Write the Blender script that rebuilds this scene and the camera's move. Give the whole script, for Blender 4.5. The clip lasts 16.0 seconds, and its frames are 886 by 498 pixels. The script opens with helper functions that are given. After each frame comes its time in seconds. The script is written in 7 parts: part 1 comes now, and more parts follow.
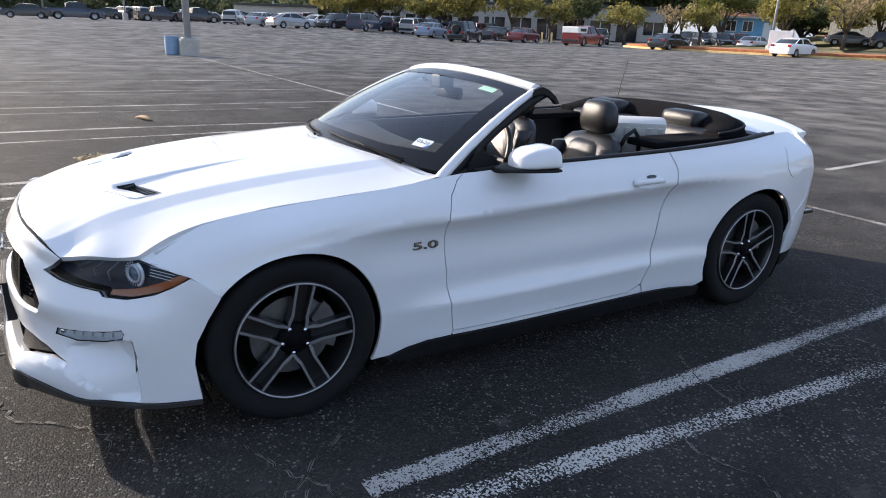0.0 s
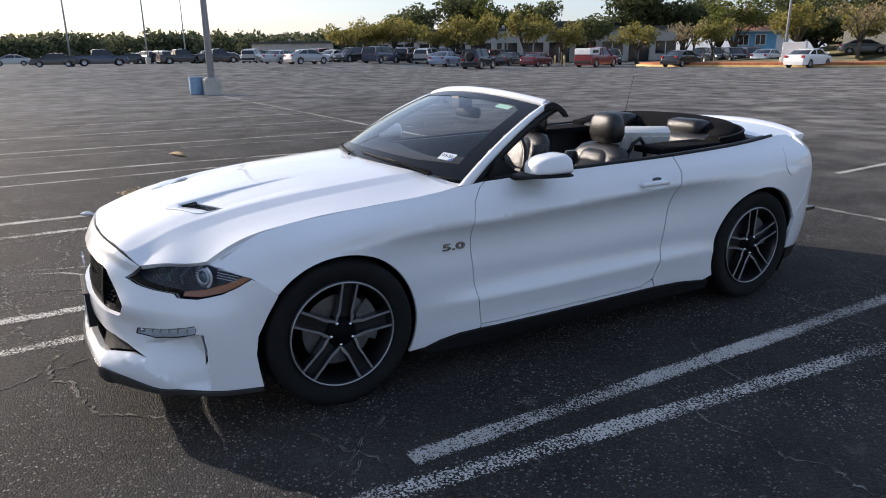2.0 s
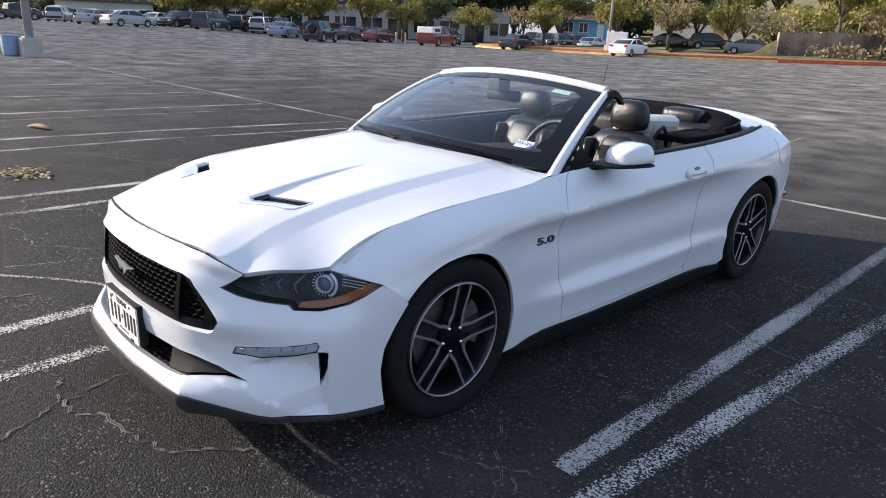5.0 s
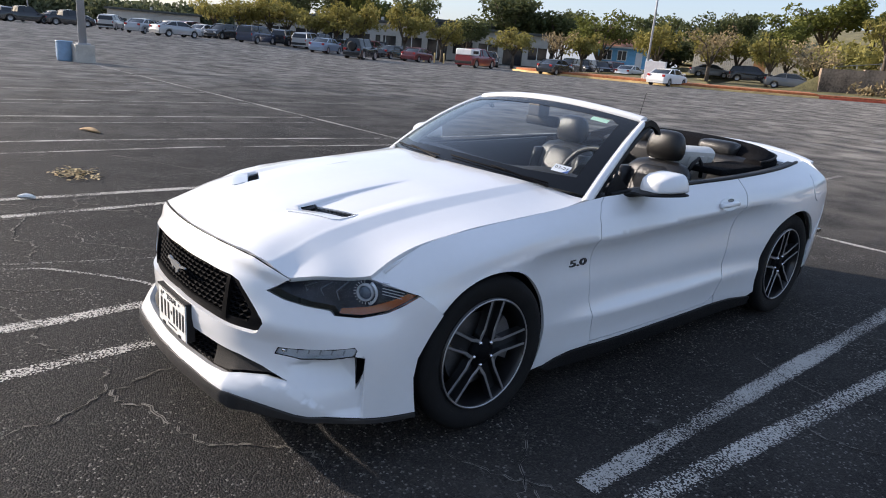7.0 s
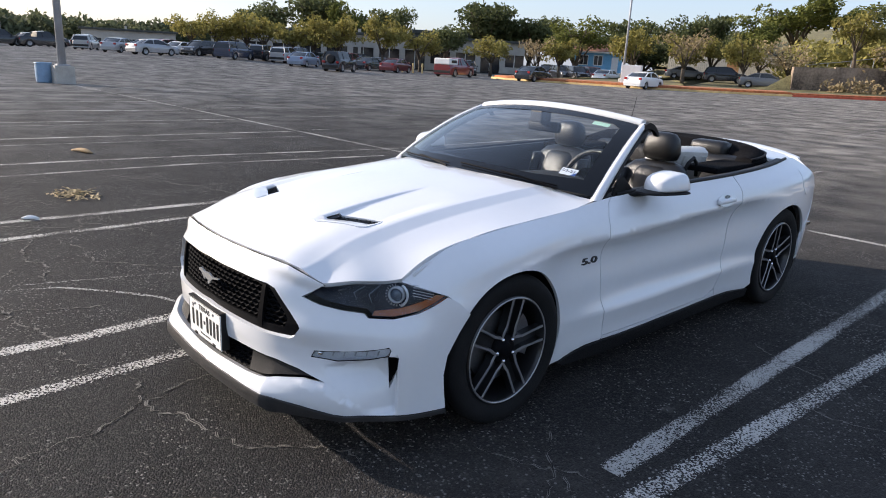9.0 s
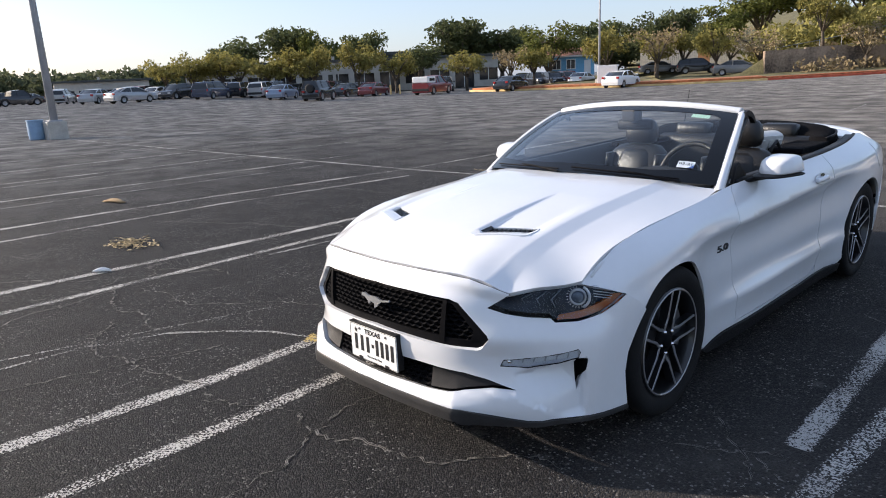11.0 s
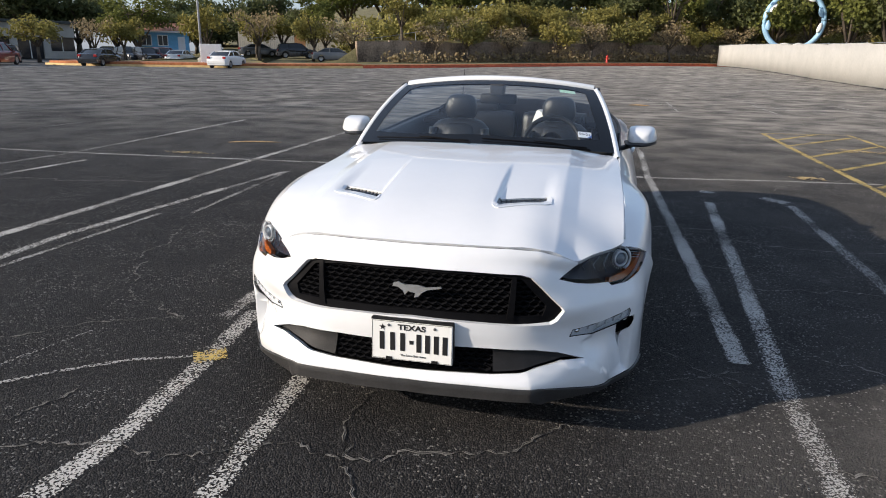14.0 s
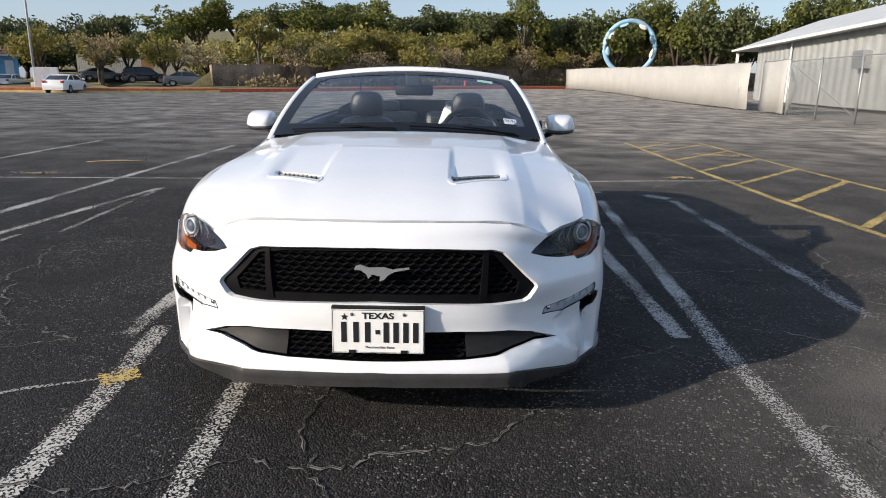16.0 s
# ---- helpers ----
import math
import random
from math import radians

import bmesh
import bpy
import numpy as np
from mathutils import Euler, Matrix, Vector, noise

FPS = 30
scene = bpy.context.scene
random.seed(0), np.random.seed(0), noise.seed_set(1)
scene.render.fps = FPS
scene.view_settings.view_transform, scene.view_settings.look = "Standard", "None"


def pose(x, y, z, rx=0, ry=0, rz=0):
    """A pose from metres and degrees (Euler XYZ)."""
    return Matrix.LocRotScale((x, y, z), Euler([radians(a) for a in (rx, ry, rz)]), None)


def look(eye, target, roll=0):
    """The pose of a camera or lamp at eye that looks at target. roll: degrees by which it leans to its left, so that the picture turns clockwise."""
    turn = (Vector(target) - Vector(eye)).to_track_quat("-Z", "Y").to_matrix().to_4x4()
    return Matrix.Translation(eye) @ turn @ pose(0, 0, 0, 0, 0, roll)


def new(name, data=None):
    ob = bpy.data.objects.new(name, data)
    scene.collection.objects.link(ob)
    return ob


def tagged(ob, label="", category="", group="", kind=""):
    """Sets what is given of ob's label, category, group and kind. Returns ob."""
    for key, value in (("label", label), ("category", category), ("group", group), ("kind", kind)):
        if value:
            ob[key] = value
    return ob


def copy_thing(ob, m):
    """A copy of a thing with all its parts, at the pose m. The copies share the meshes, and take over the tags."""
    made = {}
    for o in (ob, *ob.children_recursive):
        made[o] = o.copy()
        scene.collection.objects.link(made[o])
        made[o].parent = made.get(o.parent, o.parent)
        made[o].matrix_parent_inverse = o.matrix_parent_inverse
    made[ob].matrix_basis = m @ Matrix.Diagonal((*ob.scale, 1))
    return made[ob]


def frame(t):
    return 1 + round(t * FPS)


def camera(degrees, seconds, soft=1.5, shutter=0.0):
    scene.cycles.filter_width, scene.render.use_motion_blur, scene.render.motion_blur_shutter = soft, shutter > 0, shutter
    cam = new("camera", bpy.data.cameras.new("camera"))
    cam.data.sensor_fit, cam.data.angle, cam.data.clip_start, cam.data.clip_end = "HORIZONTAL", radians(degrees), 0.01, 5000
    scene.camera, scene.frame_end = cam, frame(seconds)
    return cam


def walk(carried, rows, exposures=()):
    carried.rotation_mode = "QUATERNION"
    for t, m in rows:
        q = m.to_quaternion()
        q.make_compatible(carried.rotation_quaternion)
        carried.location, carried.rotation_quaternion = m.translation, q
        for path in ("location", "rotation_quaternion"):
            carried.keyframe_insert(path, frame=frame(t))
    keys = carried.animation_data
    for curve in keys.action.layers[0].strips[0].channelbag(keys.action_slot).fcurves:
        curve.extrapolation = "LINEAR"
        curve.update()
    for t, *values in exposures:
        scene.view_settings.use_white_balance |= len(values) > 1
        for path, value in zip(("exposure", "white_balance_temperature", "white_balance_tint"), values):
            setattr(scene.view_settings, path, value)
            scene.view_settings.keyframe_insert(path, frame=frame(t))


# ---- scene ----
cam = camera(66.8, 16.0, 1.0)
EXPOSURES = [(0.0, 1.30, 6490, 15), (0.5, 1.21, 6490, 15), (1.0, 1.09, 6490, 15), (1.5, 0.97, 6490, 15), (2.0, 0.90, 6490, 15), (2.5, 1.25, 6490, 15), (3.0, 1.21, 6490, 15), (3.5, 1.35, 6490, 15), (4.0, 1.35, 6490, 15), (5.0, 1.17, 6490, 15), (7.5, 0.98, 6490, 15), (8.0, 0.96, 6490, 15), (10.5, 1.22, 6490, 15), (11.0, 1.00, 6490, 15), (11.5, 0.64, 6690, 12), (12.0, 0.51, 6690, 12), (13.0, 0.65, 6590, 12), (16.0, 0.64, 6480, 12)]
PATH = [
    (0, (3.215, -0.753, 1.54), (1.593, 0.23, 0.905), 2.1),
    (0.5, (3.214, -0.793, 1.551), (1.522, 0.11, 0.985), 1.6),
    (1, (3.231, -0.832, 1.554), (1.517, 0.038, 1.003), 2.6),
    (1.5, (3.346, -0.871, 1.56), (1.634, 0.029, 1.053), 2.4),
    (2, (3.508, -0.954, 1.531), (1.833, -0.016, 0.97), -0.8),
    (2.5, (3.503, -1.045, 1.524), (1.815, -0.129, 0.966), 0.5),
    (3, (3.389, -1.183, 1.51), (1.837, -0.077, 0.904), 2.7),
    (3.5, (3.206, -1.319, 1.484), (1.702, -0.18, 0.82), 3.1),
    (4, (2.921, -1.379, 1.476), (1.408, -0.258, 0.803), -0.3),
    (4.5, (2.723, -1.638, 1.488), (1.3, -0.39, 0.841), 1.2),
    (5, (2.624, -1.758, 1.529), (1.256, -0.437, 0.909), 2.5),
    (5.2, (2.615, -1.777, 1.535), (1.227, -0.453, 0.969), 2.9),
    (7.3, (2.679, -1.868, 1.546), (1.238, -0.602, 0.978), 4.8),
    (7.5, (2.679, -1.874, 1.548), (1.233, -0.609, 0.993), 4.3),
    (8, (2.645, -1.853, 1.541), (1.199, -0.582, 1.0), 3.1),
    (8.2, (2.674, -1.866, 1.546), (1.251, -0.566, 1.012), 4.3),
    (10.3, (2.619, -2.545, 1.535), (1.23, -1.217, 0.98), 0.4),
    (10.5, (2.553, -2.596, 1.53), (1.178, -1.247, 0.991), 2.1),
    (11, (2.22, -2.644, 1.527), (0.821, -1.301, 1.034), -2.7),
    (11.5, (1.916, -2.832, 1.542), (0.517, -1.465, 1.124), -0.8),
    (12, (1.627, -2.915, 1.548), (0.374, -1.419, 1.108), -1.1),
    (12.5, (1.288, -2.885, 1.52), (0.287, -1.244, 0.969), -3.8),
    (13, (0.982, -2.978, 1.492), (0.414, -1.143, 0.934), 0.0),
    (13.5, (0.758, -3.144, 1.488), (0.357, -1.28, 0.885), 2.4),
    (14, (0.618, -3.262, 1.462), (0.215, -1.383, 0.905), 1.0),
    (14.5, (0.373, -3.213, 1.393), (0.115, -1.301, 0.867), 0.3),
    (15, (0.264, -3.153, 1.234), (0.138, -1.222, 0.729), 3.5),
    (15.5, (0.245, -3.15, 1.213), (0.165, -1.214, 0.718), 0.9),
    (16, (0.252, -3.151, 1.242), (0.234, -1.21, 0.76), 0.8),
]
walk(cam, [(t, look(eye, target, roll)) for t, eye, target, roll in PATH], EXPOSURES)

# ---- world and sun ----
SUN_DIR = Vector((-2.4, -1.29, 1.0)).normalized()
world = bpy.data.worlds.new("world")
scene.world = world
world.use_nodes = True
_wn = world.node_tree.nodes
_sky = _wn.new("ShaderNodeTexSky")
_sky.sky_type = "NISHITA"
_sky.sun_disc = False
_sky.sun_elevation = math.asin(SUN_DIR.z)
_sky.sun_rotation = math.atan2(SUN_DIR.x, SUN_DIR.y)
_sky.air_density, _sky.dust_density, _sky.ozone_density = 1.0, 1.2, 1.5
_haze = _wn.new("ShaderNodeHueSaturation")
_haze.inputs["Saturation"].default_value = 1.08
world.node_tree.links.new(_sky.outputs[0], _haze.inputs["Color"])
_veil = _wn.new("ShaderNodeMix")
_veil.data_type = "RGBA"
_veil.inputs[0].default_value = 0.55
_veil.inputs[7].default_value = (2.2, 2.75, 3.75, 1)
world.node_tree.links.new(_haze.outputs[0], _veil.inputs[6])
world.node_tree.links.new(_veil.outputs[2], _wn["Background"].inputs[0])
_wn["Background"].inputs[1].default_value = 0.12
sun = new("sun", bpy.data.lights.new("sun", "SUN"))
sun.data.energy, sun.data.angle, sun.data.color = 4.1, radians(0.6), (1.0, 0.90, 0.76)
sun.matrix_world = look((0, 0, 30), Vector((0, 0, 30)) - SUN_DIR)

# ---- materials ----


def material(name, color, rough=0.5, metal=0.0, vary=0.12, scale=8.0, bump=0.0, bump_scale=60.0, spec=0.5, coat=0.0, rand=0.0, dark=None):
    """A principled material whose colour varies at two scales, with fine relief."""
    m = bpy.data.materials.new(name)
    m.use_nodes = True
    n, l = m.node_tree.nodes, m.node_tree.links
    p = n["Principled BSDF"]
    p.inputs["Roughness"].default_value, p.inputs["Metallic"].default_value = rough, metal
    p.inputs["Specular IOR Level"].default_value = spec
    p.inputs["Coat Weight"].default_value, p.inputs["Coat Roughness"].default_value = coat, 0.03
    tc = n.new("ShaderNodeTexCoord")
    a, b = n.new("ShaderNodeTexNoise"), n.new("ShaderNodeTexNoise")
    a.inputs["Scale"].default_value, a.inputs["Detail"].default_value = scale, 6
    b.inputs["Scale"].default_value, b.inputs["Detail"].default_value = scale * 9, 4
    for t in (a, b):
        l.new(tc.outputs["Object"], t.inputs["Vector"])
    mix = n.new("ShaderNodeMix")
    mix.data_type = "FLOAT"
    mix.inputs[0].default_value = 0.4
    l.new(a.outputs["Fac"], mix.inputs[2])
    l.new(b.outputs["Fac"], mix.inputs[3])
    ramp = n.new("ShaderNodeValToRGB")
    lo = dark or [c * (1 - vary) for c in color]
    hi = [min(1.0, c * (1 + vary)) for c in color]
    ramp.color_ramp.elements[0].position, ramp.color_ramp.elements[1].position = 0.36, 0.64
    ramp.color_ramp.elements[0].color, ramp.color_ramp.elements[1].color = (*lo[:3], 1), (*hi, 1)
    l.new(mix.outputs[0], ramp.inputs["Fac"])
    out = ramp.outputs["Color"]
    if rand:
        oi, hsv = n.new("ShaderNodeObjectInfo"), n.new("ShaderNodeHueSaturation")
        mr = n.new("ShaderNodeMapRange")
        mr.inputs[3].default_value, mr.inputs[4].default_value = 1 - rand, 1 + rand
        l.new(oi.outputs["Random"], mr.inputs[0])
        l.new(mr.outputs[0], hsv.inputs["Value"])
        l.new(out, hsv.inputs["Color"])
        out = hsv.outputs["Color"]
    l.new(out, p.inputs["Base Color"])
    if bump:
        c, bp = n.new("ShaderNodeTexNoise"), n.new("ShaderNodeBump")
        c.inputs["Scale"].default_value, c.inputs["Detail"].default_value = bump_scale, 5
        bp.inputs["Strength"].default_value, bp.inputs["Distance"].default_value = bump, 0.01
        l.new(tc.outputs["Object"], c.inputs["Vector"])
        l.new(c.outputs["Fac"], bp.inputs["Height"])
        l.new(bp.outputs["Normal"], p.inputs["Normal"])
    return m


def glass(name, tint, rough=0.0, ior=1.5, sheen=0.0):
    """Thin glass: a tinted clear layer under a Fresnel gloss."""
    m = bpy.data.materials.new(name)
    m.use_nodes = True
    n, l = m.node_tree.nodes, m.node_tree.links
    n.remove(n["Principled BSDF"])
    tr, gl, mx, fr = n.new("ShaderNodeBsdfTransparent"), n.new("ShaderNodeBsdfGlossy"), n.new("ShaderNodeMixShader"), n.new("ShaderNodeFresnel")
    tr.inputs[0].default_value = (*tint, 1)
    gl.inputs["Roughness"].default_value = rough
    fr.inputs[0].default_value = ior
    if sheen:
        lw, pw, ad = n.new("ShaderNodeLayerWeight"), n.new("ShaderNodeMath"), n.new("ShaderNodeMath")
        lw.inputs[0].default_value = 0.5
        pw.operation, pw.inputs[1].default_value = "POWER", 3.0
        ad.operation, ad.inputs[1].default_value, ad.use_clamp = "MULTIPLY_ADD", sheen, True
        l.new(lw.outputs["Facing"], pw.inputs[0])
        l.new(pw.outputs[0], ad.inputs[0])
        l.new(fr.outputs[0], ad.inputs[2])
        l.new(ad.outputs[0], mx.inputs[0])
    else:
        l.new(fr.outputs[0], mx.inputs[0])
    l.new(tr.outputs[0], mx.inputs[1])
    l.new(gl.outputs[0], mx.inputs[2])
    l.new(mx.outputs[0], n["Material Output"].inputs[0])
    return m


PAINT = material("white_paint", (0.73, 0.74, 0.755), 0.28, 0, 0.015, 3, spec=0.5, coat=0.8)
BLACK_TRIM = material("black_plastic", (0.010, 0.010, 0.011), 0.55, vary=0.2, scale=20, bump=0.15, bump_scale=400, spec=0.25)
GLOSS_BLACK = material("gloss_black", (0.008, 0.008, 0.009), 0.16, vary=0.1, coat=0.4)
FRIT = material("black_glass_print", (0.006, 0.007, 0.009), 0.25, vary=0.1, spec=0.3)
GREY_LIP = material("grey_textured_plastic", (0.034, 0.033, 0.033), 0.34, vary=0.25, scale=14, bump=0.08, bump_scale=300, spec=0.5)
RUBBER = material("tyre_rubber", (0.0075, 0.0075, 0.008), 0.8, vary=0.3, scale=14, bump=0.2, bump_scale=150, spec=0.25)
MACHINED = material("machined_aluminium", (0.36, 0.36, 0.37), 0.35, 0.7, vary=0.08, scale=30)
RIM_BLACK = material("rim_black", (0.012, 0.012, 0.013), 0.3, vary=0.2, scale=20, coat=0.3)
STEEL = material("disc_steel", (0.22, 0.22, 0.23), 0.4, 0.9, vary=0.2, scale=20)
CHROME = material("chrome", (0.75, 0.76, 0.78), 0.12, 1.0, vary=0.05, scale=20)
LEATHER = material("black_leather", (0.009, 0.009, 0.0095), 0.34, vary=0.2, scale=14, bump=0.25, bump_scale=260)
CANVAS = material("black_canvas", (0.006, 0.006, 0.007), 0.95, vary=0.25, scale=20, bump=0.35, bump_scale=500, spec=0.08)
INNER = material("dark_interior_plastic", (0.02, 0.02, 0.022), 0.6, vary=0.2, scale=12, bump=0.15, bump_scale=300)
CARPET = material("dark_carpet", (0.015, 0.015, 0.016), 0.95, vary=0.3, scale=30, bump=0.4, bump_scale=300)
AMBER = material("amber_lens", (0.36, 0.085, 0.015), 0.15, vary=0.15, scale=40, coat=0.6)
LENS_GREY = material("lamp_reflector", (0.62, 0.64, 0.66), 0.25, 0.35, vary=0.2, scale=40)
LAMP_DARK = material("lamp_dark_housing", (0.020, 0.027, 0.042), 0.25, vary=0.5, scale=18, spec=0.25)
CLEAR = glass("clear_lens", (0.9, 0.92, 0.94), ior=1.28)
WINDSHIELD = glass("windshield_glass", (0.86, 0.92, 0.93), ior=1.5, sheen=0.3)
GRILLE_BLACK = material("grille_black", (0.005, 0.005, 0.006), 0.6, vary=0.2, scale=20, spec=0.05)
GRILLE_MESH = material("grille_mesh_black", (0.006, 0.006, 0.007), 0.7, vary=0.2, scale=20, spec=0.03)
EMBLEM_SILVER = material("emblem_silver", (0.46, 0.47, 0.48), 0.22, 0.6, vary=0.06, scale=20)
FOG_WHITE = material("running_light_white", (0.74, 0.76, 0.79), 0.22, 0.1, vary=0.1, scale=30)
PROJECTOR = material("projector_glass", (0.10, 0.13, 0.17), 0.08, vary=0.2, scale=40, coat=0.8)

# ---- building helpers ----


def mesh_ob(name, verts, faces, mat, parent=None, label="", smooth=False, normals=None):
    me = bpy.data.meshes.new(name)
    me.from_pydata([tuple(map(float, v)) for v in verts], [], [tuple(int(i) for i in f) for f in faces])
    me.materials.append(mat)
    if smooth:
        me.shade_smooth()
    if normals is not None:
        me.normals_split_custom_set_from_vertices([tuple(map(float, v)) for v in normals])
    ob = new(name, me)
    if parent is not None:
        ob.parent = parent
    if label:
        ob["label"] = label
    return ob


def part(name, bm, mat, parent=None, label="", smooth=False, angle=None):
    me = bpy.data.meshes.new(name)
    bm.to_mesh(me)
    bm.free()
    me.materials.append(mat)
    if smooth:
        me.shade_smooth()
    if angle:
        me.set_sharp_from_angle(angle=radians(angle))
    ob = new(name, me)
    if parent is not None:
        ob.parent = parent
    if label:
        ob["label"] = label
    return ob


def thing(name, label, category, at=(0, 0, 0), turn=0.0, group="", kind=""):
    ob = new(name)
    ob.empty_display_size = 0.1
    ob.matrix_basis = pose(*at, 0, 0, turn)
    return tagged(ob, label, category, group, kind)


def add_box(bm, lo, hi, bevel=0.0, m=None):
    r = bmesh.ops.create_cube(bm, size=1)
    lo, hi = Vector(lo), Vector(hi)
    mat = Matrix.Translation((lo + hi) / 2) @ Matrix.Diagonal((*(hi - lo), 1))
    bmesh.ops.transform(bm, matrix=(m @ mat) if m else mat, verts=r["verts"])
    if bevel:
        es = list({e for v in r["verts"] for e in v.link_edges})
        bmesh.ops.bevel(bm, geom=es, offset=bevel, segments=2, profile=0.6, affect="EDGES")
    return bm


def box(lo, hi, bevel=0.0, m=None):
    return add_box(bmesh.new(), lo, hi, bevel, m)


def add_tube(bm, pts, radius, sides=8, caps=True):
    """A tube along a polyline; radius is one number or one for each point."""
    pts = [Vector(p) for p in pts]
    rr = radius if isinstance(radius, (list, tuple)) else [radius] * len(pts)
    rings = []
    for i, p in enumerate(pts):
        d = (pts[min(i + 1, len(pts) - 1)] - pts[max(i - 1, 0)]).normalized()
        side = d.cross(Vector((0, 0, 1)))
        side = side.normalized() if side.length > 1e-3 else Vector((1, 0, 0))
        up = side.cross(d)
        rings.append([bm.verts.new(p + rr[i] * (math.cos(a) * side + math.sin(a) * up)) for a in [math.tau * k / sides for k in range(sides)]])
    for a, b in zip(rings, rings[1:]):
        for k in range(sides):
            bm.faces.new((a[k], a[(k + 1) % sides], b[(k + 1) % sides], b[k]))
    if caps:
        bm.faces.new(list(reversed(rings[0])))
        bm.faces.new(rings[-1])
    return bm


def tube(pts, radius, sides=8):
    return add_tube(bmesh.new(), pts, radius, sides)


def add_lathe(bm, profile, sides=32, m=None):
    """Turns (radius, height) pairs round the z axis."""
    rings = []
    for r, z in profile:
        rings.append([bm.verts.new((m or Matrix()) @ Vector((r * math.cos(math.tau * k / sides), r * math.sin(math.tau * k / sides), z))) for k in range(sides)])
    for a, b in zip(rings, rings[1:]):
        for k in range(sides):
            bm.faces.new((a[k], a[(k + 1) % sides], b[(k + 1) % sides], b[k]))
    return bm


def lathe(profile, sides=32, m=None):
    return add_lathe(bmesh.new(), profile, sides, m)


def add_loft(bm, rings, closed=True, caps=True):
    """Skins rings of points (all of one length)."""
    rows = [[bm.verts.new(p) for p in ring] for ring in rings]
    n = len(rows[0])
    for a, b in zip(rows, rows[1:]):
        for k in range(n if closed else n - 1):
            bm.faces.new((a[k], a[(k + 1) % n], b[(k + 1) % n], b[k]))
    if caps and closed:
        bm.faces.new(list(reversed(rows[0])))
        bm.faces.new(rows[-1])
    bmesh.ops.recalc_face_normals(bm, faces=bm.faces[:])
    return bm


def loft(rings, closed=True, caps=True):
    return add_loft(bmesh.new(), rings, closed, caps)


def prism(outline, depth, m=None):
    """A flat outline (x, y) with a thickness along z."""
    bm = bmesh.new()
    n = len(outline)
    lo = [bm.verts.new((m or Matrix()) @ Vector((x, y, 0))) for x, y in outline]
    hi = [bm.verts.new((m or Matrix()) @ Vector((x, y, depth))) for x, y in outline]
    bm.faces.new(list(reversed(lo)))
    bm.faces.new(hi)
    for k in range(n):
        bm.faces.new((lo[k], lo[(k + 1) % n], hi[(k + 1) % n], hi[k]))
    bmesh.ops.recalc_face_normals(bm, faces=bm.faces[:])
    return bm


def hermite(ts, vs, t, creases=()):
    """Cubic interpolation of the values vs (first axis as ts) at t, both may be arrays of one shape per knot."""
    ts, vs = np.asarray(ts, float), np.asarray(vs, float)
    t = np.asarray(t, float)
    k = len(ts)
    d = (vs[1:] - vs[:-1]) / (ts[1:] - ts[:-1])
    w = ts[1:] - ts[:-1]
    m0, m1 = [], []
    tan = [d[0]] + [(d[i - 1] * w[i] + d[i] * w[i - 1]) / (w[i - 1] + w[i]) for i in range(1, k - 1)] + [d[-1]]
    seg = np.clip(np.sum(t[None] >= (ts.reshape((k,) + (1,) * t.ndim) if ts.ndim == 1 else ts), axis=0) - 1, 0, k - 2)
    out = np.zeros(t.shape)
    for i in range(k - 1):
        pick = seg == i

        def sel(a):
            a = np.asarray(a, float)
            return np.broadcast_to(a, t.shape)[pick]

        if not pick.any():
            continue
        h, a, b = sel(w[i]), sel(vs[i]), sel(vs[i + 1])
        ta, tb = sel(d[i] if i in creases else tan[i]), sel(d[i] if i + 1 in creases else tan[i + 1])
        s = (t[pick] - sel(ts[i])) / h
        s = np.clip(s, -0.6, 1.6)
        out[pick] = a * (2 * s**3 - 3 * s**2 + 1) + h * ta * (s**3 - 2 * s**2 + s) + b * (3 * s**2 - 2 * s**3) + h * tb * (s**3 - s**2)
    return out


def inside(pts, poly):
    pts, poly = np.asarray(pts, float), np.asarray(poly, float)
    x, y = pts[:, 0], pts[:, 1]
    got = np.zeros(len(pts), bool)
    for (x0, y0), (x1, y1) in zip(poly, np.roll(poly, -1, 0)):
        if y0 != y1:
            got ^= ((y0 > y) != (y1 > y)) & (x < (x1 - x0) * (y - y0) / (y1 - y0) + x0)
    return got


def dense(poly, step):
    """The closed outline with points every step."""
    out = []
    for (x0, y0), (x1, y1) in zip(poly, poly[1:] + poly[:1]):
        n = max(1, round(math.hypot(x1 - x0, y1 - y0) / step))
        out += [(x0 + (x1 - x0) * k / n, y0 + (y1 - y0) * k / n) for k in range(n)]
    return out


def edge_far(pts, poly):
    best = np.full(len(pts), 1e9)
    for a, b in zip(poly, np.roll(poly, -1, 0)):
        ab = b - a
        s = np.clip(((pts - a) @ ab) / max(ab @ ab, 1e-12), 0, 1)
        best = np.minimum(best, np.hypot(*(pts - a - s[:, None] * ab).T))
    return best


CAR_WIDE, CAR_NOSE = 1.013, 1.012
CAR_MIDDLE = np.array((0.0, 1.4, 0.45))


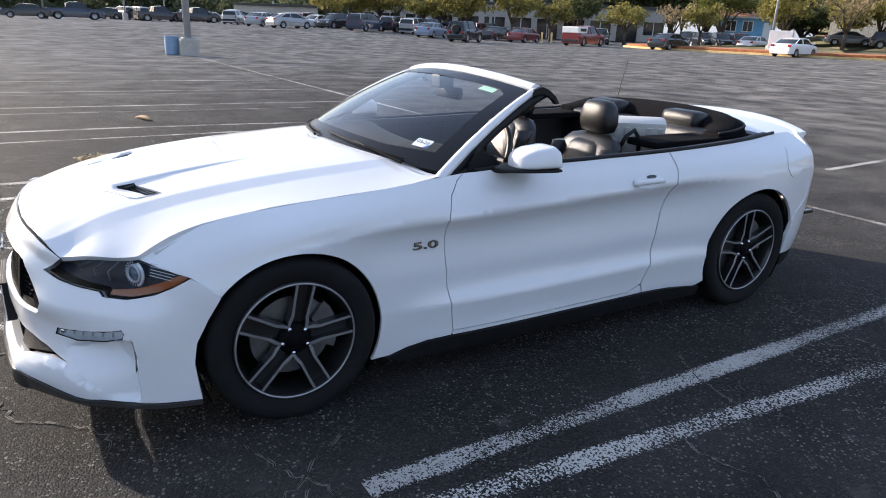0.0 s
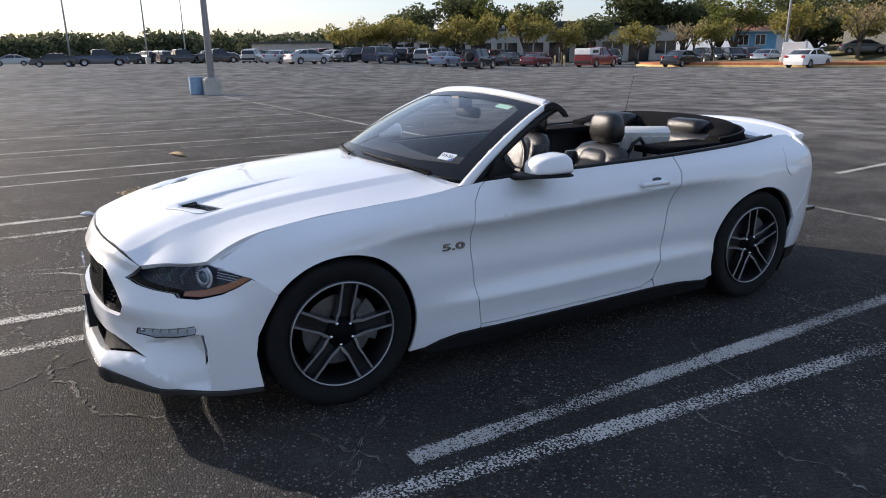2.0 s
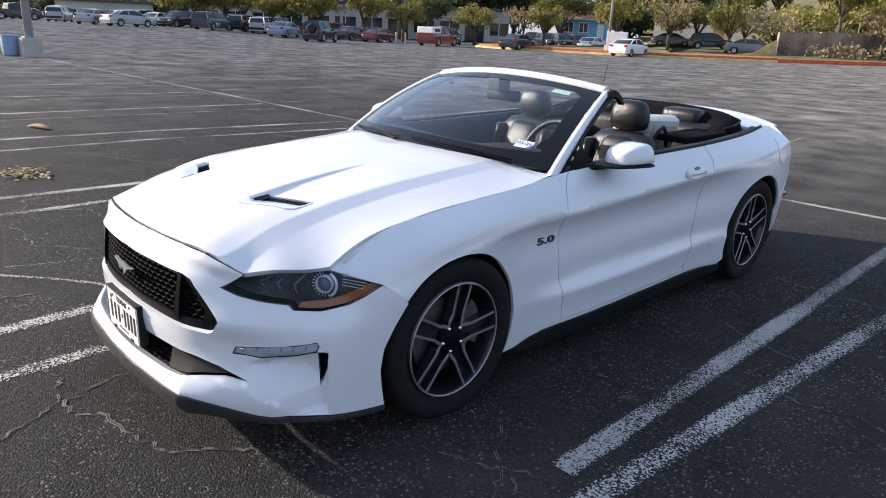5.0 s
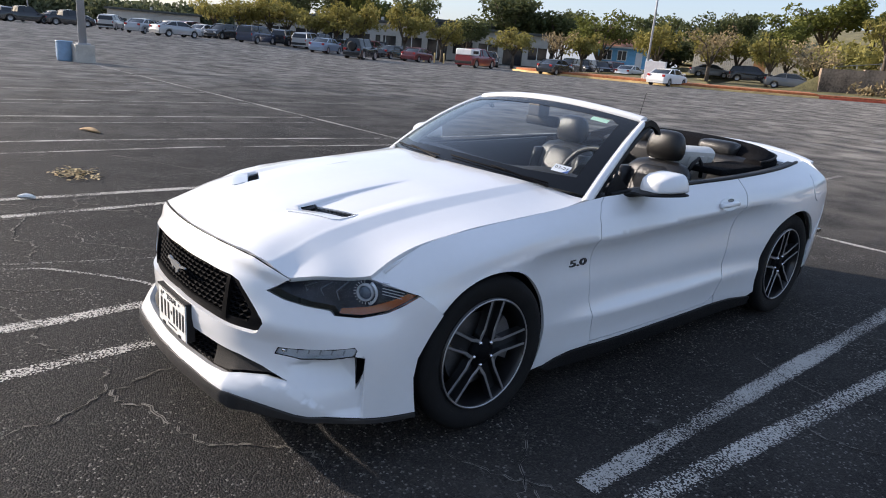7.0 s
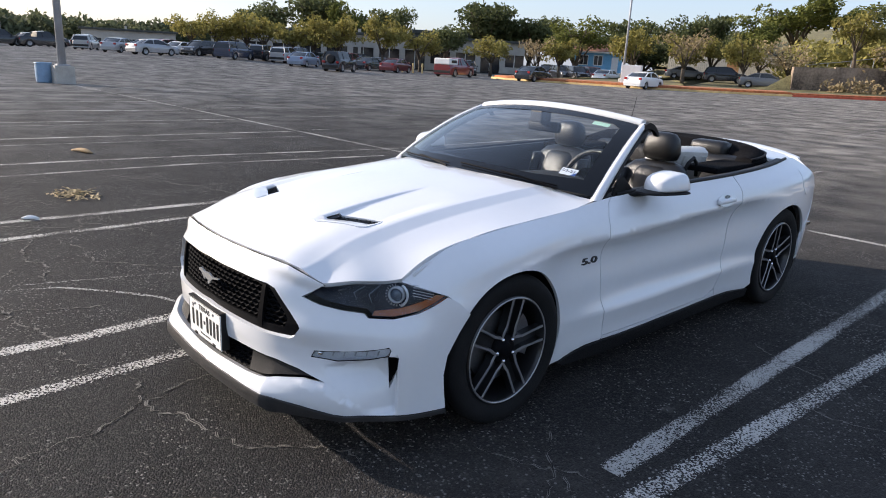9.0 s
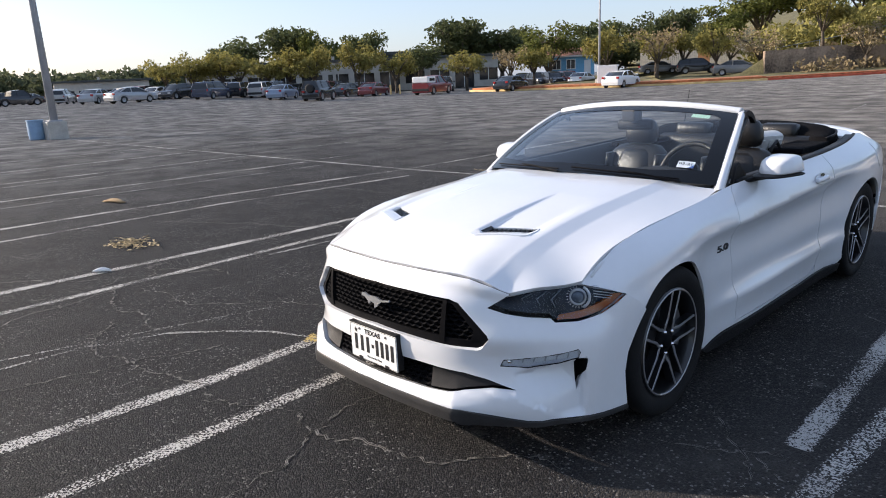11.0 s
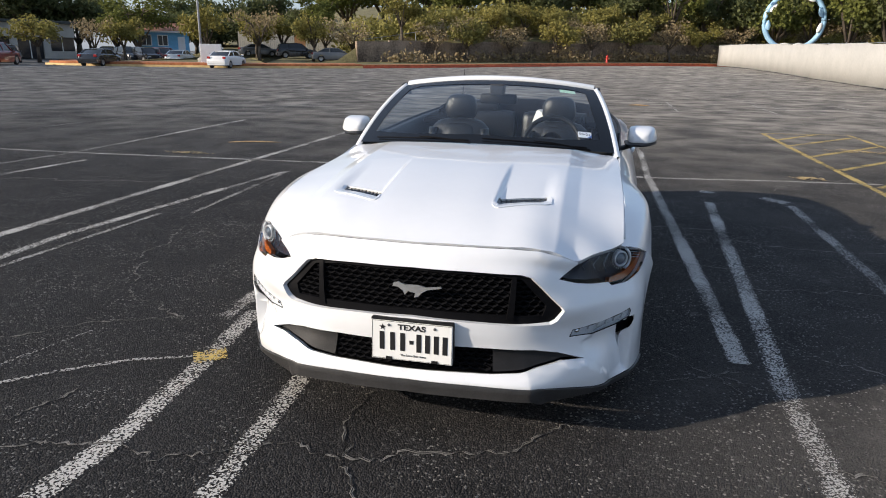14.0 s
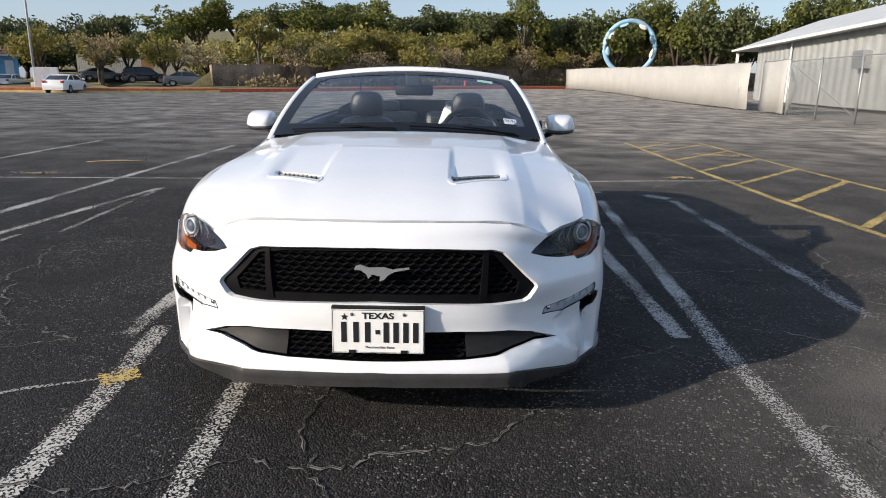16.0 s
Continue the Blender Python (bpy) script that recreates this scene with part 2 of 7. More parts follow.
def panel(name, outline, fn, mat, parent, holes=(), step=0.03, flange=0.014, label="", mirror=False, lift=0.0, centre=None, ridges=()):
    """A curved sheet: an outline with holes in the plane of fn's two parameters, filled with a fine net, laid on the surface fn, its rim turned inwards."""
    from mathutils import geometry

    rings = [np.array(dense(list(r), step * 0.7)) for r in (outline, *holes)]
    lo, hi = rings[0].min(0), rings[0].max(0)
    gx, gy = np.meshgrid(np.arange(lo[0] + step / 2, hi[0], step), np.arange(lo[1] + step / 2, hi[1], step))
    grid = np.stack([gx.ravel(), gy.ravel()], 1)
    keep = inside(grid, rings[0])
    for r in rings[1:]:
        keep &= ~inside(grid, r)
    grid = grid[keep]
    for r in rings:
        grid = grid[edge_far(grid, r) > step * 0.45]
    lines = []
    for r in ridges:
        q = np.array(r)
        n = max(2, int(np.abs(q[-1] - q[0]).sum() / (step * 0.8)))
        u = np.linspace(0, 1, n)
        q = np.stack([np.interp(u, np.linspace(0, 1, len(q)), q[:, k]) for k in (0, 1)], 1)
        ok = inside(q, rings[0])
        q = q[ok]
        for ring in rings:
            q = q[edge_far(q, ring) > step * 0.4]
        if len(q) > 1:
            near = np.min(np.hypot(grid[:, None, 0] - q[None, :, 0], grid[:, None, 1] - q[None, :, 1]), axis=1)
            grid = grid[near > step * 0.7]
            lines.append(q)
    pts = [Vector(p) for r in rings for p in r] + [Vector(p) for q in lines for p in q] + [Vector(p) for p in grid]
    edges, at = [], 0
    for r in rings:
        edges += [(at + k, at + (k + 1) % len(r)) for k in range(len(r))]
        at += len(r)
    for q in lines:
        edges += [(at + k, at + k + 1) for k in range(len(q) - 1) if math.dist(q[k], q[k + 1]) < 2 * step]
        at += len(q)
    v2, _, tris, *_ = geometry.delaunay_2d_cdt(pts, edges, [], 0, 1e-6)
    uv = np.array([tuple(p) for p in v2])
    tris = np.array([list(f) for f in tris])
    mid = uv[tris].mean(1)
    keep = inside(mid, rings[0])
    for r in rings[1:]:
        keep &= ~inside(mid, r)
    tris = tris[keep]
    flip = np.array((-1.0 if mirror else 1.0, 1.0, 1.0))

    def surface(p):
        q = np.stack(fn(p[:, 0], p[:, 1]), 1)
        q[:, 0] *= CAR_WIDE
        q[:, 1] = np.where(q[:, 1] < 0, q[:, 1] * CAR_NOSE, q[:, 1])
        return q * flip

    e = 2e-3
    co = surface(uv)
    nor = np.cross(surface(uv + (e, 0)) - surface(uv - (e, 0)), surface(uv + (0, e)) - surface(uv - (0, e)))
    nor /= np.linalg.norm(nor, axis=1)[:, None] + 1e-12
    c = CAR_MIDDLE if centre is None else np.array(centre)
    sign = np.sign(((co - c) * nor).sum(1))
    nor *= np.where(np.sum(sign) >= 0, 1.0, -1.0)
    co = co + nor * lift
    face = np.cross(co[tris[:, 1]] - co[tris[:, 0]], co[tris[:, 2]] - co[tris[:, 0]])
    wrong = (face * nor[tris].mean(1)).sum(1) < 0
    tris[wrong] = tris[wrong][:, ::-1]
    count = {}
    for a, b, d in tris:
        for p, q in ((a, b), (b, d), (d, a)):
            count[(p, q)] = 1
    rim = [(p, q) for p, q in count if (q, p) not in count]
    verts, norms, faces = list(co), list(nor), [tuple(t) for t in tris]
    if flange:
        for p, q in rim:
            side = np.cross(co[q] - co[p], nor[p])
            side /= np.linalg.norm(side) + 1e-12
            k = len(verts)
            verts += [co[p], co[q], co[q] - nor[q] * flange, co[p] - nor[p] * flange]
            norms += [side] * 4
            faces.append((k + 3, k + 2, k + 1, k))
    return mesh_ob(name, verts, faces, mat, parent, label, True, norms)


def wavy(n, seed, amount):
    rnd = random.Random(seed)
    return [rnd.uniform(-amount, amount) for _ in range(n)]

# ---- ground ----


def asphalt():
    """Coarse asphalt: dark binder, proud stones of mixed tone, paler zones mixing wear with painted sun glare."""
    m = bpy.data.materials.new("asphalt")
    m.use_nodes = True
    n, l = m.node_tree.nodes, m.node_tree.links
    p = n["Principled BSDF"]
    p.inputs["Roughness"].default_value, p.inputs["Specular IOR Level"].default_value = 0.8, 0.2
    p.inputs["Diffuse Roughness"].default_value = 1.0
    pos = n.new("ShaderNodeNewGeometry").outputs["Position"]

    def noise_at(scale, detail):
        t = n.new("ShaderNodeTexNoise")
        t.inputs["Scale"].default_value, t.inputs["Detail"].default_value = scale, detail
        l.new(pos, t.inputs["Vector"])
        return t.outputs["Fac"]

    def span(sock, a, b, c, d):
        t = n.new("ShaderNodeMapRange")
        for k, v in enumerate((a, b, c, d), 1):
            t.inputs[k].default_value = v
        l.new(sock, t.inputs[0])
        return t.outputs[0]

    def calc(op, a, b):
        t = n.new("ShaderNodeMath")
        t.operation = op
        for k, v in enumerate((a, b)):
            if isinstance(v, (int, float)):
                t.inputs[k].default_value = v
            else:
                l.new(v, t.inputs[k])
        return t.outputs[0]

    def blend(f, a, b):
        t = n.new("ShaderNodeMix")
        t.data_type = "RGBA"
        l.new(f, t.inputs[0])
        for k, v in ((6, a), (7, b)):
            if isinstance(v, tuple):
                t.inputs[k].default_value = (*v, 1)
            else:
                l.new(v, t.inputs[k])
        return t.outputs[2]

    stones = n.new("ShaderNodeTexVoronoi")
    stones.inputs["Scale"].default_value = 135
    l.new(pos, stones.inputs["Vector"])
    sep = n.new("ShaderNodeSeparateColor")
    l.new(stones.outputs["Color"], sep.inputs[0])
    xyz = n.new("ShaderNodeSeparateXYZ")
    l.new(pos, xyz.inputs[0])
    # paler far off and at the right front: low-sun glare put into the colour, with wear
    pale_zone = calc("MAXIMUM", span(xyz.outputs["Y"], 3.0, 14.0, 0.0, 1.0), calc("MAXIMUM", span(xyz.outputs["X"], -5.0, -22.0, 0.0, 1.0), calc("MULTIPLY", span(xyz.outputs["X"], 0.8, 2.4, 0.0, 0.42), span(xyz.outputs["Y"], 0.6, -0.5, 0.35, 1.0))))
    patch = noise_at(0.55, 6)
    pale_f = calc("MULTIPLY", pale_zone, span(patch, 0.30, 0.62, 0.35, 1.0))
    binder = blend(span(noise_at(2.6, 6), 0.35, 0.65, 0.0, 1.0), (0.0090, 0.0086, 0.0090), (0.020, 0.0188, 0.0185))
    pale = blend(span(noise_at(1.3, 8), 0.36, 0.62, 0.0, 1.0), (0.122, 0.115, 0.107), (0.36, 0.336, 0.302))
    base = blend(pale_f, binder, pale)
    tone = blend(span(sep.outputs[0], 0.0, 1.0, 0.0, 1.0), (0.009, 0.0086, 0.0086), (0.105, 0.097, 0.090))
    base = blend(calc("MULTIPLY", span(sep.outputs[1], 0.35, 0.6, 0.0, 0.55), span(pale_zone, 0.0, 1.0, 1.0, 0.35)), base, tone)
    speck = calc("MULTIPLY", span(sep.outputs[2], 0.955, 0.965, 0.0, 1.0), span(noise_at(1.8, 4), 0.42, 0.60, 0.05, 0.9))
    base = blend(speck, base, (0.30, 0.285, 0.26))
    chip = n.new("ShaderNodeTexVoronoi")
    chip.inputs["Scale"].default_value = 46
    l.new(pos, chip.inputs["Vector"])
    pick = n.new("ShaderNodeSeparateColor")
    l.new(chip.outputs["Color"], pick.inputs[0])
    base = blend(calc("MULTIPLY", calc("MULTIPLY", span(pick.outputs[0], 0.80, 0.82, 0.0, 0.85), span(noise_at(1.1, 5), 0.46, 0.60, 0.12, 1.0)), span(chip.outputs["Distance"], 0.20, 0.34, 1.0, 0.0)), base, (0.24, 0.225, 0.205))
    scuff = calc("MULTIPLY", span(noise_at(9.0, 8), 0.60, 0.72, 0.0, 0.55), span(noise_at(0.9, 3), 0.50, 0.66, 0.0, 1.0))
    base = blend(scuff, base, (0.17, 0.16, 0.145))
    l.new(base, p.inputs["Base Color"])
    bp, b2 = n.new("ShaderNodeBump"), n.new("ShaderNodeBump")
    bp.invert = True
    bp.inputs["Strength"].default_value, bp.inputs["Distance"].default_value = 1.0, 0.011
    l.new(stones.outputs["Distance"], bp.inputs["Height"])
    b2.inputs["Strength"].default_value, b2.inputs["Distance"].default_value = 0.45, 0.010
    l.new(noise_at(42, 5), b2.inputs["Height"])
    l.new(b2.outputs["Normal"], bp.inputs["Normal"])
    l.new(bp.outputs["Normal"], p.inputs["Normal"])
    return m


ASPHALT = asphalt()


def rise(x, y):
    """The lot climbs gently towards the fence and towards the far rows of cars."""
    def s(a, b, v):
        t = min(1.0, max(0.0, (v - a) / (b - a)))
        return t * t * (3 - 2 * t)

    return 0.6 * s(30, 85, y) * s(-35, 10, x) + 0.6 * s(14, 40, -x - y) * s(30, 62, -x)


def axis(lo, hi, marks):
    return sorted({lo, hi, *marks})


gx = axis(-900, 900, [-400, -200, -160, *range(-130, -60, 5), *range(-60, 64, 4), 120, 200, 400])
gy = axis(-900, 900, [-400, -200, -60, *range(-20, 104, 4), 140, 200, 400])
gv = [(x, y, rise(x, y)) for y in gy for x in gx]
gf = [(j * len(gx) + i, j * len(gx) + i + 1, (j + 1) * len(gx) + i + 1, (j + 1) * len(gx) + i) for j in range(len(gy) - 1) for i in range(len(gx) - 1)]
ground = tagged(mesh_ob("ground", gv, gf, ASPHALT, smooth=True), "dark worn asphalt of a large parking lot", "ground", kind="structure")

# ---- painted lines, cracks and litter ----
LINE_WHITE = bpy.data.materials.new("worn_white_line")
LINE_YELLOW = bpy.data.materials.new("worn_yellow_line")
LINE_FAINT = bpy.data.materials.new("faint_white_line")
LINE_THIN = bpy.data.materials.new("thin_white_line")


def worn(m, paint, cover, size):
    """Road paint worn off in fine specks, most at its edges, where the asphalt shows through."""
    m.use_nodes = True
    n, l = m.node_tree.nodes, m.node_tree.links
    p = n["Principled BSDF"]
    p.inputs["Roughness"].default_value = 0.8
    pos = n.new("ShaderNodeNewGeometry").outputs["Position"]
    uv, xyz = n.new("ShaderNodeUVMap"), n.new("ShaderNodeSeparateXYZ")
    l.new(uv.outputs[0], xyz.inputs[0])

    def noise_at(scale, detail):
        t = n.new("ShaderNodeTexNoise")
        t.inputs["Scale"].default_value, t.inputs["Detail"].default_value = scale, detail
        l.new(pos, t.inputs["Vector"])
        return t.outputs["Fac"]

    def calc(op, a, b, c=0.0):
        t = n.new("ShaderNodeMath")
        t.operation = op
        for k, v in enumerate((a, b, c)):
            if isinstance(v, (int, float)):
                t.inputs[k].default_value = v
            else:
                l.new(v, t.inputs[k])
        return t.outputs[0]

    edge = calc("ABSOLUTE", calc("MULTIPLY_ADD", xyz.outputs[0], 2.0, -1.0), 0.0)
    edge = calc("MULTIPLY", calc("POWER", edge, 4.0), 0.34)
    wear = calc("ADD", calc("MULTIPLY_ADD", noise_at(1.7, 4), 0.55, edge), noise_at(size, 3))
    ramp = n.new("ShaderNodeValToRGB")
    ramp.color_ramp.elements[0].position, ramp.color_ramp.elements[1].position = cover - 0.02, cover + 0.03
    l.new(wear, ramp.inputs["Fac"])
    tint = n.new("ShaderNodeMix")
    tint.data_type = "RGBA"
    tint.inputs[6].default_value, tint.inputs[7].default_value = (*[c * 0.7 for c in paint], 1), (*paint, 1)
    l.new(noise_at(30, 4), tint.inputs[0])
    l.new(tint.outputs[2], p.inputs["Base Color"])
    bp = n.new("ShaderNodeBump")
    bp.inputs["Strength"].default_value, bp.inputs["Distance"].default_value = 0.5, 0.005
    l.new(noise_at(105, 2), bp.inputs["Height"])
    l.new(bp.outputs["Normal"], p.inputs["Normal"])
    tr, mx = n.new("ShaderNodeBsdfTransparent"), n.new("ShaderNodeMixShader")
    l.new(ramp.outputs["Color"], mx.inputs[0])
    l.new(p.outputs[0], mx.inputs[1])
    l.new(tr.outputs[0], mx.inputs[2])
    l.new(mx.outputs[0], n["Material Output"].inputs[0])


worn(LINE_WHITE, (0.48, 0.46, 0.425), 0.80, 130)
worn(LINE_THIN, (0.55, 0.53, 0.49), 0.765, 100)
worn(LINE_FAINT, (0.40, 0.385, 0.36), 0.745, 90)
worn(LINE_YELLOW, (0.58, 0.42, 0.13), 0.83, 90)


def line(pts, width=0.11, mat=None, high=0.004, name="parking_line", label="worn white painted parking line"):
    """A painted stripe along points."""
    pts = [Vector(p) for p in pts]
    v, uv = [], []
    for i, (a, b) in enumerate(zip(pts, pts[1:])):
        n = max(1, int((b - a).length / 0.6))
        for k in range(n + (1 if i == len(pts) - 2 else 0)):
            p = a.lerp(b, k / n)
            d = (b - a).normalized()
            s = Vector((-d.y, d.x)) * width * 0.58
            z = rise(p.x, p.y) + high
            v += [(p.x + s.x, p.y + s.y, z), (p.x - s.x, p.y - s.y, z)]
    f = [(2 * k + 1, 2 * k + 3, 2 * k + 2, 2 * k) for k in range(len(v) // 2 - 1)]
    ob = mesh_ob(name, v, f, mat or LINE_WHITE)
    lay = ob.data.uv_layers.new(name="UVMap")
    for lp in ob.data.loops:
        lay.data[lp.index].uv = (float(lp.vertex_index % 2), 0.0)
    return tagged(ob, label, "line", "painted lines", "structure")


YEL = dict(mat=LINE_YELLOW, label="worn yellow painted line")
line([(1.435, 0.05), (1.415, 2.4), (1.375, 5.5)], 0.115)
line([(1.53, -3.2), (1.565, -1.2), (1.59, -0.1)], 0.125, high=0.003)
line([(1.59, -0.1), (1.70, 1.3), (1.90, 4.15)], 0.12, LINE_THIN, 0.003)
line([(1.89, 4.78), (2.03, 4.72)], 0.16)
line([(2.50, 4.57), (2.72, 4.36)], 0.20)
line([(2.72, 4.2), (2.66, 2.4), (2.60, 0.4)], 0.12, LINE_FAINT)
line([(-1.345, -0.03), (-1.37, 5.2)], 0.12)
line([(-1.22, 0.1), (-1.14, -0.6), (-1.10, -1.2), (-1.16, -2.4), (-1.2, -3.2)], 0.125, LINE_THIN, 0.003)
line([(-0.62, -0.2), (-0.61, -0.65), (-0.56, -1.6), (-0.55, -3.2)], 0.11, LINE_THIN, 0.003)
line([(-0.63, 0.0), (-0.66, 5.1)], 0.10, LINE_FAINT)
line([(-1.21, -0.56), (-1.08, -0.47)], 0.15, LINE_YELLOW, 0.006, label="faded yellow paint patch on a white line")
line([(-4.08, -3.2), (-3.98, 0.3), (-3.93, 9.9)], 0.125)
line([(-3.42, -2.6), (-3.42, -0.6), (-3.50, 1.2), (-3.32, 2.9), (-3.12, 4.55)], 0.11, LINE_THIN)
line([(-2.95, 2.2), (-3.10, 4.6)], 0.07, LINE_FAINT)
line([(-3.30, 0.4), (-3.22, 2.1)], 0.06, LINE_FAINT)
line([(-7.22, -3.0), (-7.2, 0.3), (-7.1, 1.9), (-6.7, 5.1), (-6.84, 10.5)], 0.12, LINE_THIN)
line([(-6.34, -3.0), (-6.37, 0.0), (-6.4, 1.5), (-6.05, 4.6)], 0.09, LINE_THIN)
for x, y0, y1, w in [(-10.0, -5, 4.9, 0.12), (-9.2, -4, 4.7, 0.08), (-12.5, -5, 4.9, 0.12), (-11.9, -4, 4.6, 0.08), (-14.9, -5, 4.8, 0.12), (-14.3, -4, 4.6, 0.08), (-17.6, -6, 4.8, 0.12), (-17.0, -6, 4.6, 0.08), (-20.2, -6, 4.8, 0.12), (-22.8, -6, 4.8, 0.12), (-25.4, -6, 4.8, 0.12), (-28, -6, 4.8, 0.12)]:
    line([(x, y0), (x + 0.45, y1)], w, LINE_WHITE if w > 0.1 else LINE_FAINT)
for k in range(8):
    line([(-9.7 - 2.7 * k, 5.3), (-9.5 - 2.7 * k, 10.2)], 0.10, LINE_FAINT)
line([(-30.0, 4.7), (-23.0, 4.8), (-6.7, 5.13), (-3.0, 5.40)], 0.10)
line([(-3.0, 5.40), (1.6, 5.56)], 0.10)
line([(1.6, 5.56), (2.9, 5.78), (4.2, 5.92)], 0.10)
line([(-1.37, 7.5), (-1.56, 10.8)], 0.10)
line([(1.375, 5.5), (1.42, 8.0), (1.40, 10.6)], 0.11, LINE_THIN)
# yellow hatched box
line([(4.10, 0.0), (3.95, 4.4), (4.0, 8.0), (4.08, 11.8)], 0.11, **YEL)
line([(5.72, 0.0), (5.66, 7.7), (5.78, 12.1)], 0.11, **YEL)
line([(4.08, 11.8), (5.78, 12.1)], 0.10, **YEL)
for k in range(8):
    line([(4.06, 0.2 + 1.36 * k), (5.68, 1.9 + 1.38 * k)], 0.11, high=0.005, **YEL)
line([(4.05, 10.6), (5.1, 11.9)], 0.10, high=0.005, **YEL)
for k in range(7):
    line([(-14 + 3.4 * k, 19.0), (-14.6 + 3.4 * k, 24.0)], 0.10, LINE_FAINT)
for k in range(5):
    line([(3.0 + 2.7 * k, 17.0), (3.1 + 2.7 * k, 21.5)], 0.10, LINE_FAINT)
line([(6.4, 30.0), (10.4, 36.0)], 0.14, LINE_FAINT)
line([(7.5, 29.0), (11.0, 34.5)], 0.14, LINE_FAINT)
for k in range(9):
    line([(-60 + 4 * k, 16 + 1.2 * k), (-57 + 4 * k, 24 + 1.2 * k)], 0.12, LINE_FAINT)
# old turning scuffs
OLD = dict(mat=LINE_FAINT, label="faint old tyre scuff on the asphalt", name="tyre_scuff")
line([(-2.2, -2.6), (-2.21, -2.0), (-2.19, -1.55), (-2.0, -1.09), (-1.75, -0.85), (-1.49, -0.65), (-1.22, -0.54)], 0.035, **OLD)
line([(-2.45, -2.4), (-2.37, -1.97), (-2.16, -1.2), (-1.92, -0.39)], 0.03, **OLD)

CRACK_DARK = material("crack_shadow", (0.012, 0.011, 0.011), 0.95, vary=0.3, scale=30)
CRACK_DUST = material("dusty_crack_fill", (0.20, 0.188, 0.168), 0.95, vary=0.4, scale=25, bump=0.3)


def crack(start, heading, length, seed, width=0.02, branch=True):
    """A wandering crack: a pale dusty band with a dark split in it."""
    rnd = random.Random(seed)
    p, drift = Vector(start), 0.0
    pts = [p.copy()]
    while length > 0:
        s = rnd.uniform(0.012, 0.042)
        drift = 0.88 * drift + rnd.gauss(0, 0.12)
        a = radians(heading) + drift + rnd.gauss(0, 0.62)
        p = p + Vector((math.cos(a), math.sin(a))) * s
        pts.append(p.copy())
        length -= s
    out = []
    for band, w, z, mat in (("dust", width, 0.0045, 0), ("split", width * 0.38, 0.0055, 1)):
        v = []
        for i, q in enumerate(pts):
            d = (pts[min(i + 1, len(pts) - 1)] - pts[max(i - 1, 0)]).normalized()
            n = Vector((-d.y, d.x)) * w * rnd.uniform(0.1, 1.25) * (0.25 if i in (0, len(pts) - 1) else 1)
            v += [(q.x + n.x, q.y + n.y, rise(q.x, q.y) + z), (q.x - n.x * rnd.uniform(0.4, 1), q.y - n.y, rise(q.x, q.y) + z)]
        out.append((v, [(2 * k + 1, 2 * k + 3, 2 * k + 2, 2 * k) for k in range(len(pts) - 1)], mat))
    more = []
    if branch:
        for i in range(12, len(pts) - 2, 26):
            if rnd.random() < 0.22:
                more += crack(pts[i], heading + rnd.choice((-70, 70, 50, -50)), rnd.uniform(0.25, 0.9), seed * 31 + i, width * 0.7, False)
    return out + more


cracks = []
for s, h, ln, seed in [((-0.21, -1.19), 95, 0.9, 1), ((-0.21, -1.19), -60, 1.6, 2), ((-0.21, -1.19), 190, 2.6, 3), ((-0.22, -1.2), 20, 1.4, 4), ((-1.55, -0.16), 205, 2.2, 5), ((-1.55, -0.16), 120, 1.6, 6), ((-2.5, 0.75), 100, 1.2, 7), ((-2.1, -1.1), 170, 2.2, 8), ((0.98, -0.25), 0, 0.55, 9), ((1.05, 0.15), -80, 0.6, 10), ((1.2, 1.9), -15, 0.8, 11), ((1.75, 1.3), 10, 1.6, 12), ((1.75, 2.6), -10, 1.8, 13), ((2.6, 0.6), 70, 3.0, 14), ((1.55, -0.75), -50, 0.9, 15), ((1.85, 0.2), -30, 1.8, 16), ((2.5, 4.4), 60, 4.0, 17), ((-4.5, -1.6), 60, 2.4, 18), ((-3.0, -2.2), 110, 2.6, 19), ((-6.0, 0.4), 30, 3.2, 20), ((-7.0, 3.0), 10, 4.0, 21), ((3.4, -1.0), 100, 2.4, 22), ((-1.9, -2.4), 80, 1.8, 23), ((0.6, -2.2), 30, 2.0, 24), ((1.2, -2.5), 160, 1.5, 25), ((-5.4, -3.4), 40, 2.6, 26), ((2.9, 8.2), 15, 4.0, 27), ((-12, 8), 5, 7, 28), ((-9, 12), -10, 6, 29), ((1.0, 2.9), 20, 1.2, 30)]:
    cracks += crack(s, h, ln, seed, 0.0068 if ln < 3.5 else 0.010)
for mat_i, mat, nm, lb in ((0, CRACK_DUST, "crack_dust", "pale dust lying along cracks in the asphalt"), (1, CRACK_DARK, "cracks", "dark cracks in the asphalt")):
    v, f = [], []
    for cv, cf, ci in cracks:
        if ci == mat_i:
            k = len(v)
            v += cv
            f += [tuple(i + k for i in q) for q in cf]
    tagged(mesh_ob(nm, v, f, mat), lb, "cracks", kind="stuff")

LEAF_DRY = material("dry_leaves", (0.46, 0.35, 0.18), 0.8, vary=0.4, scale=20)


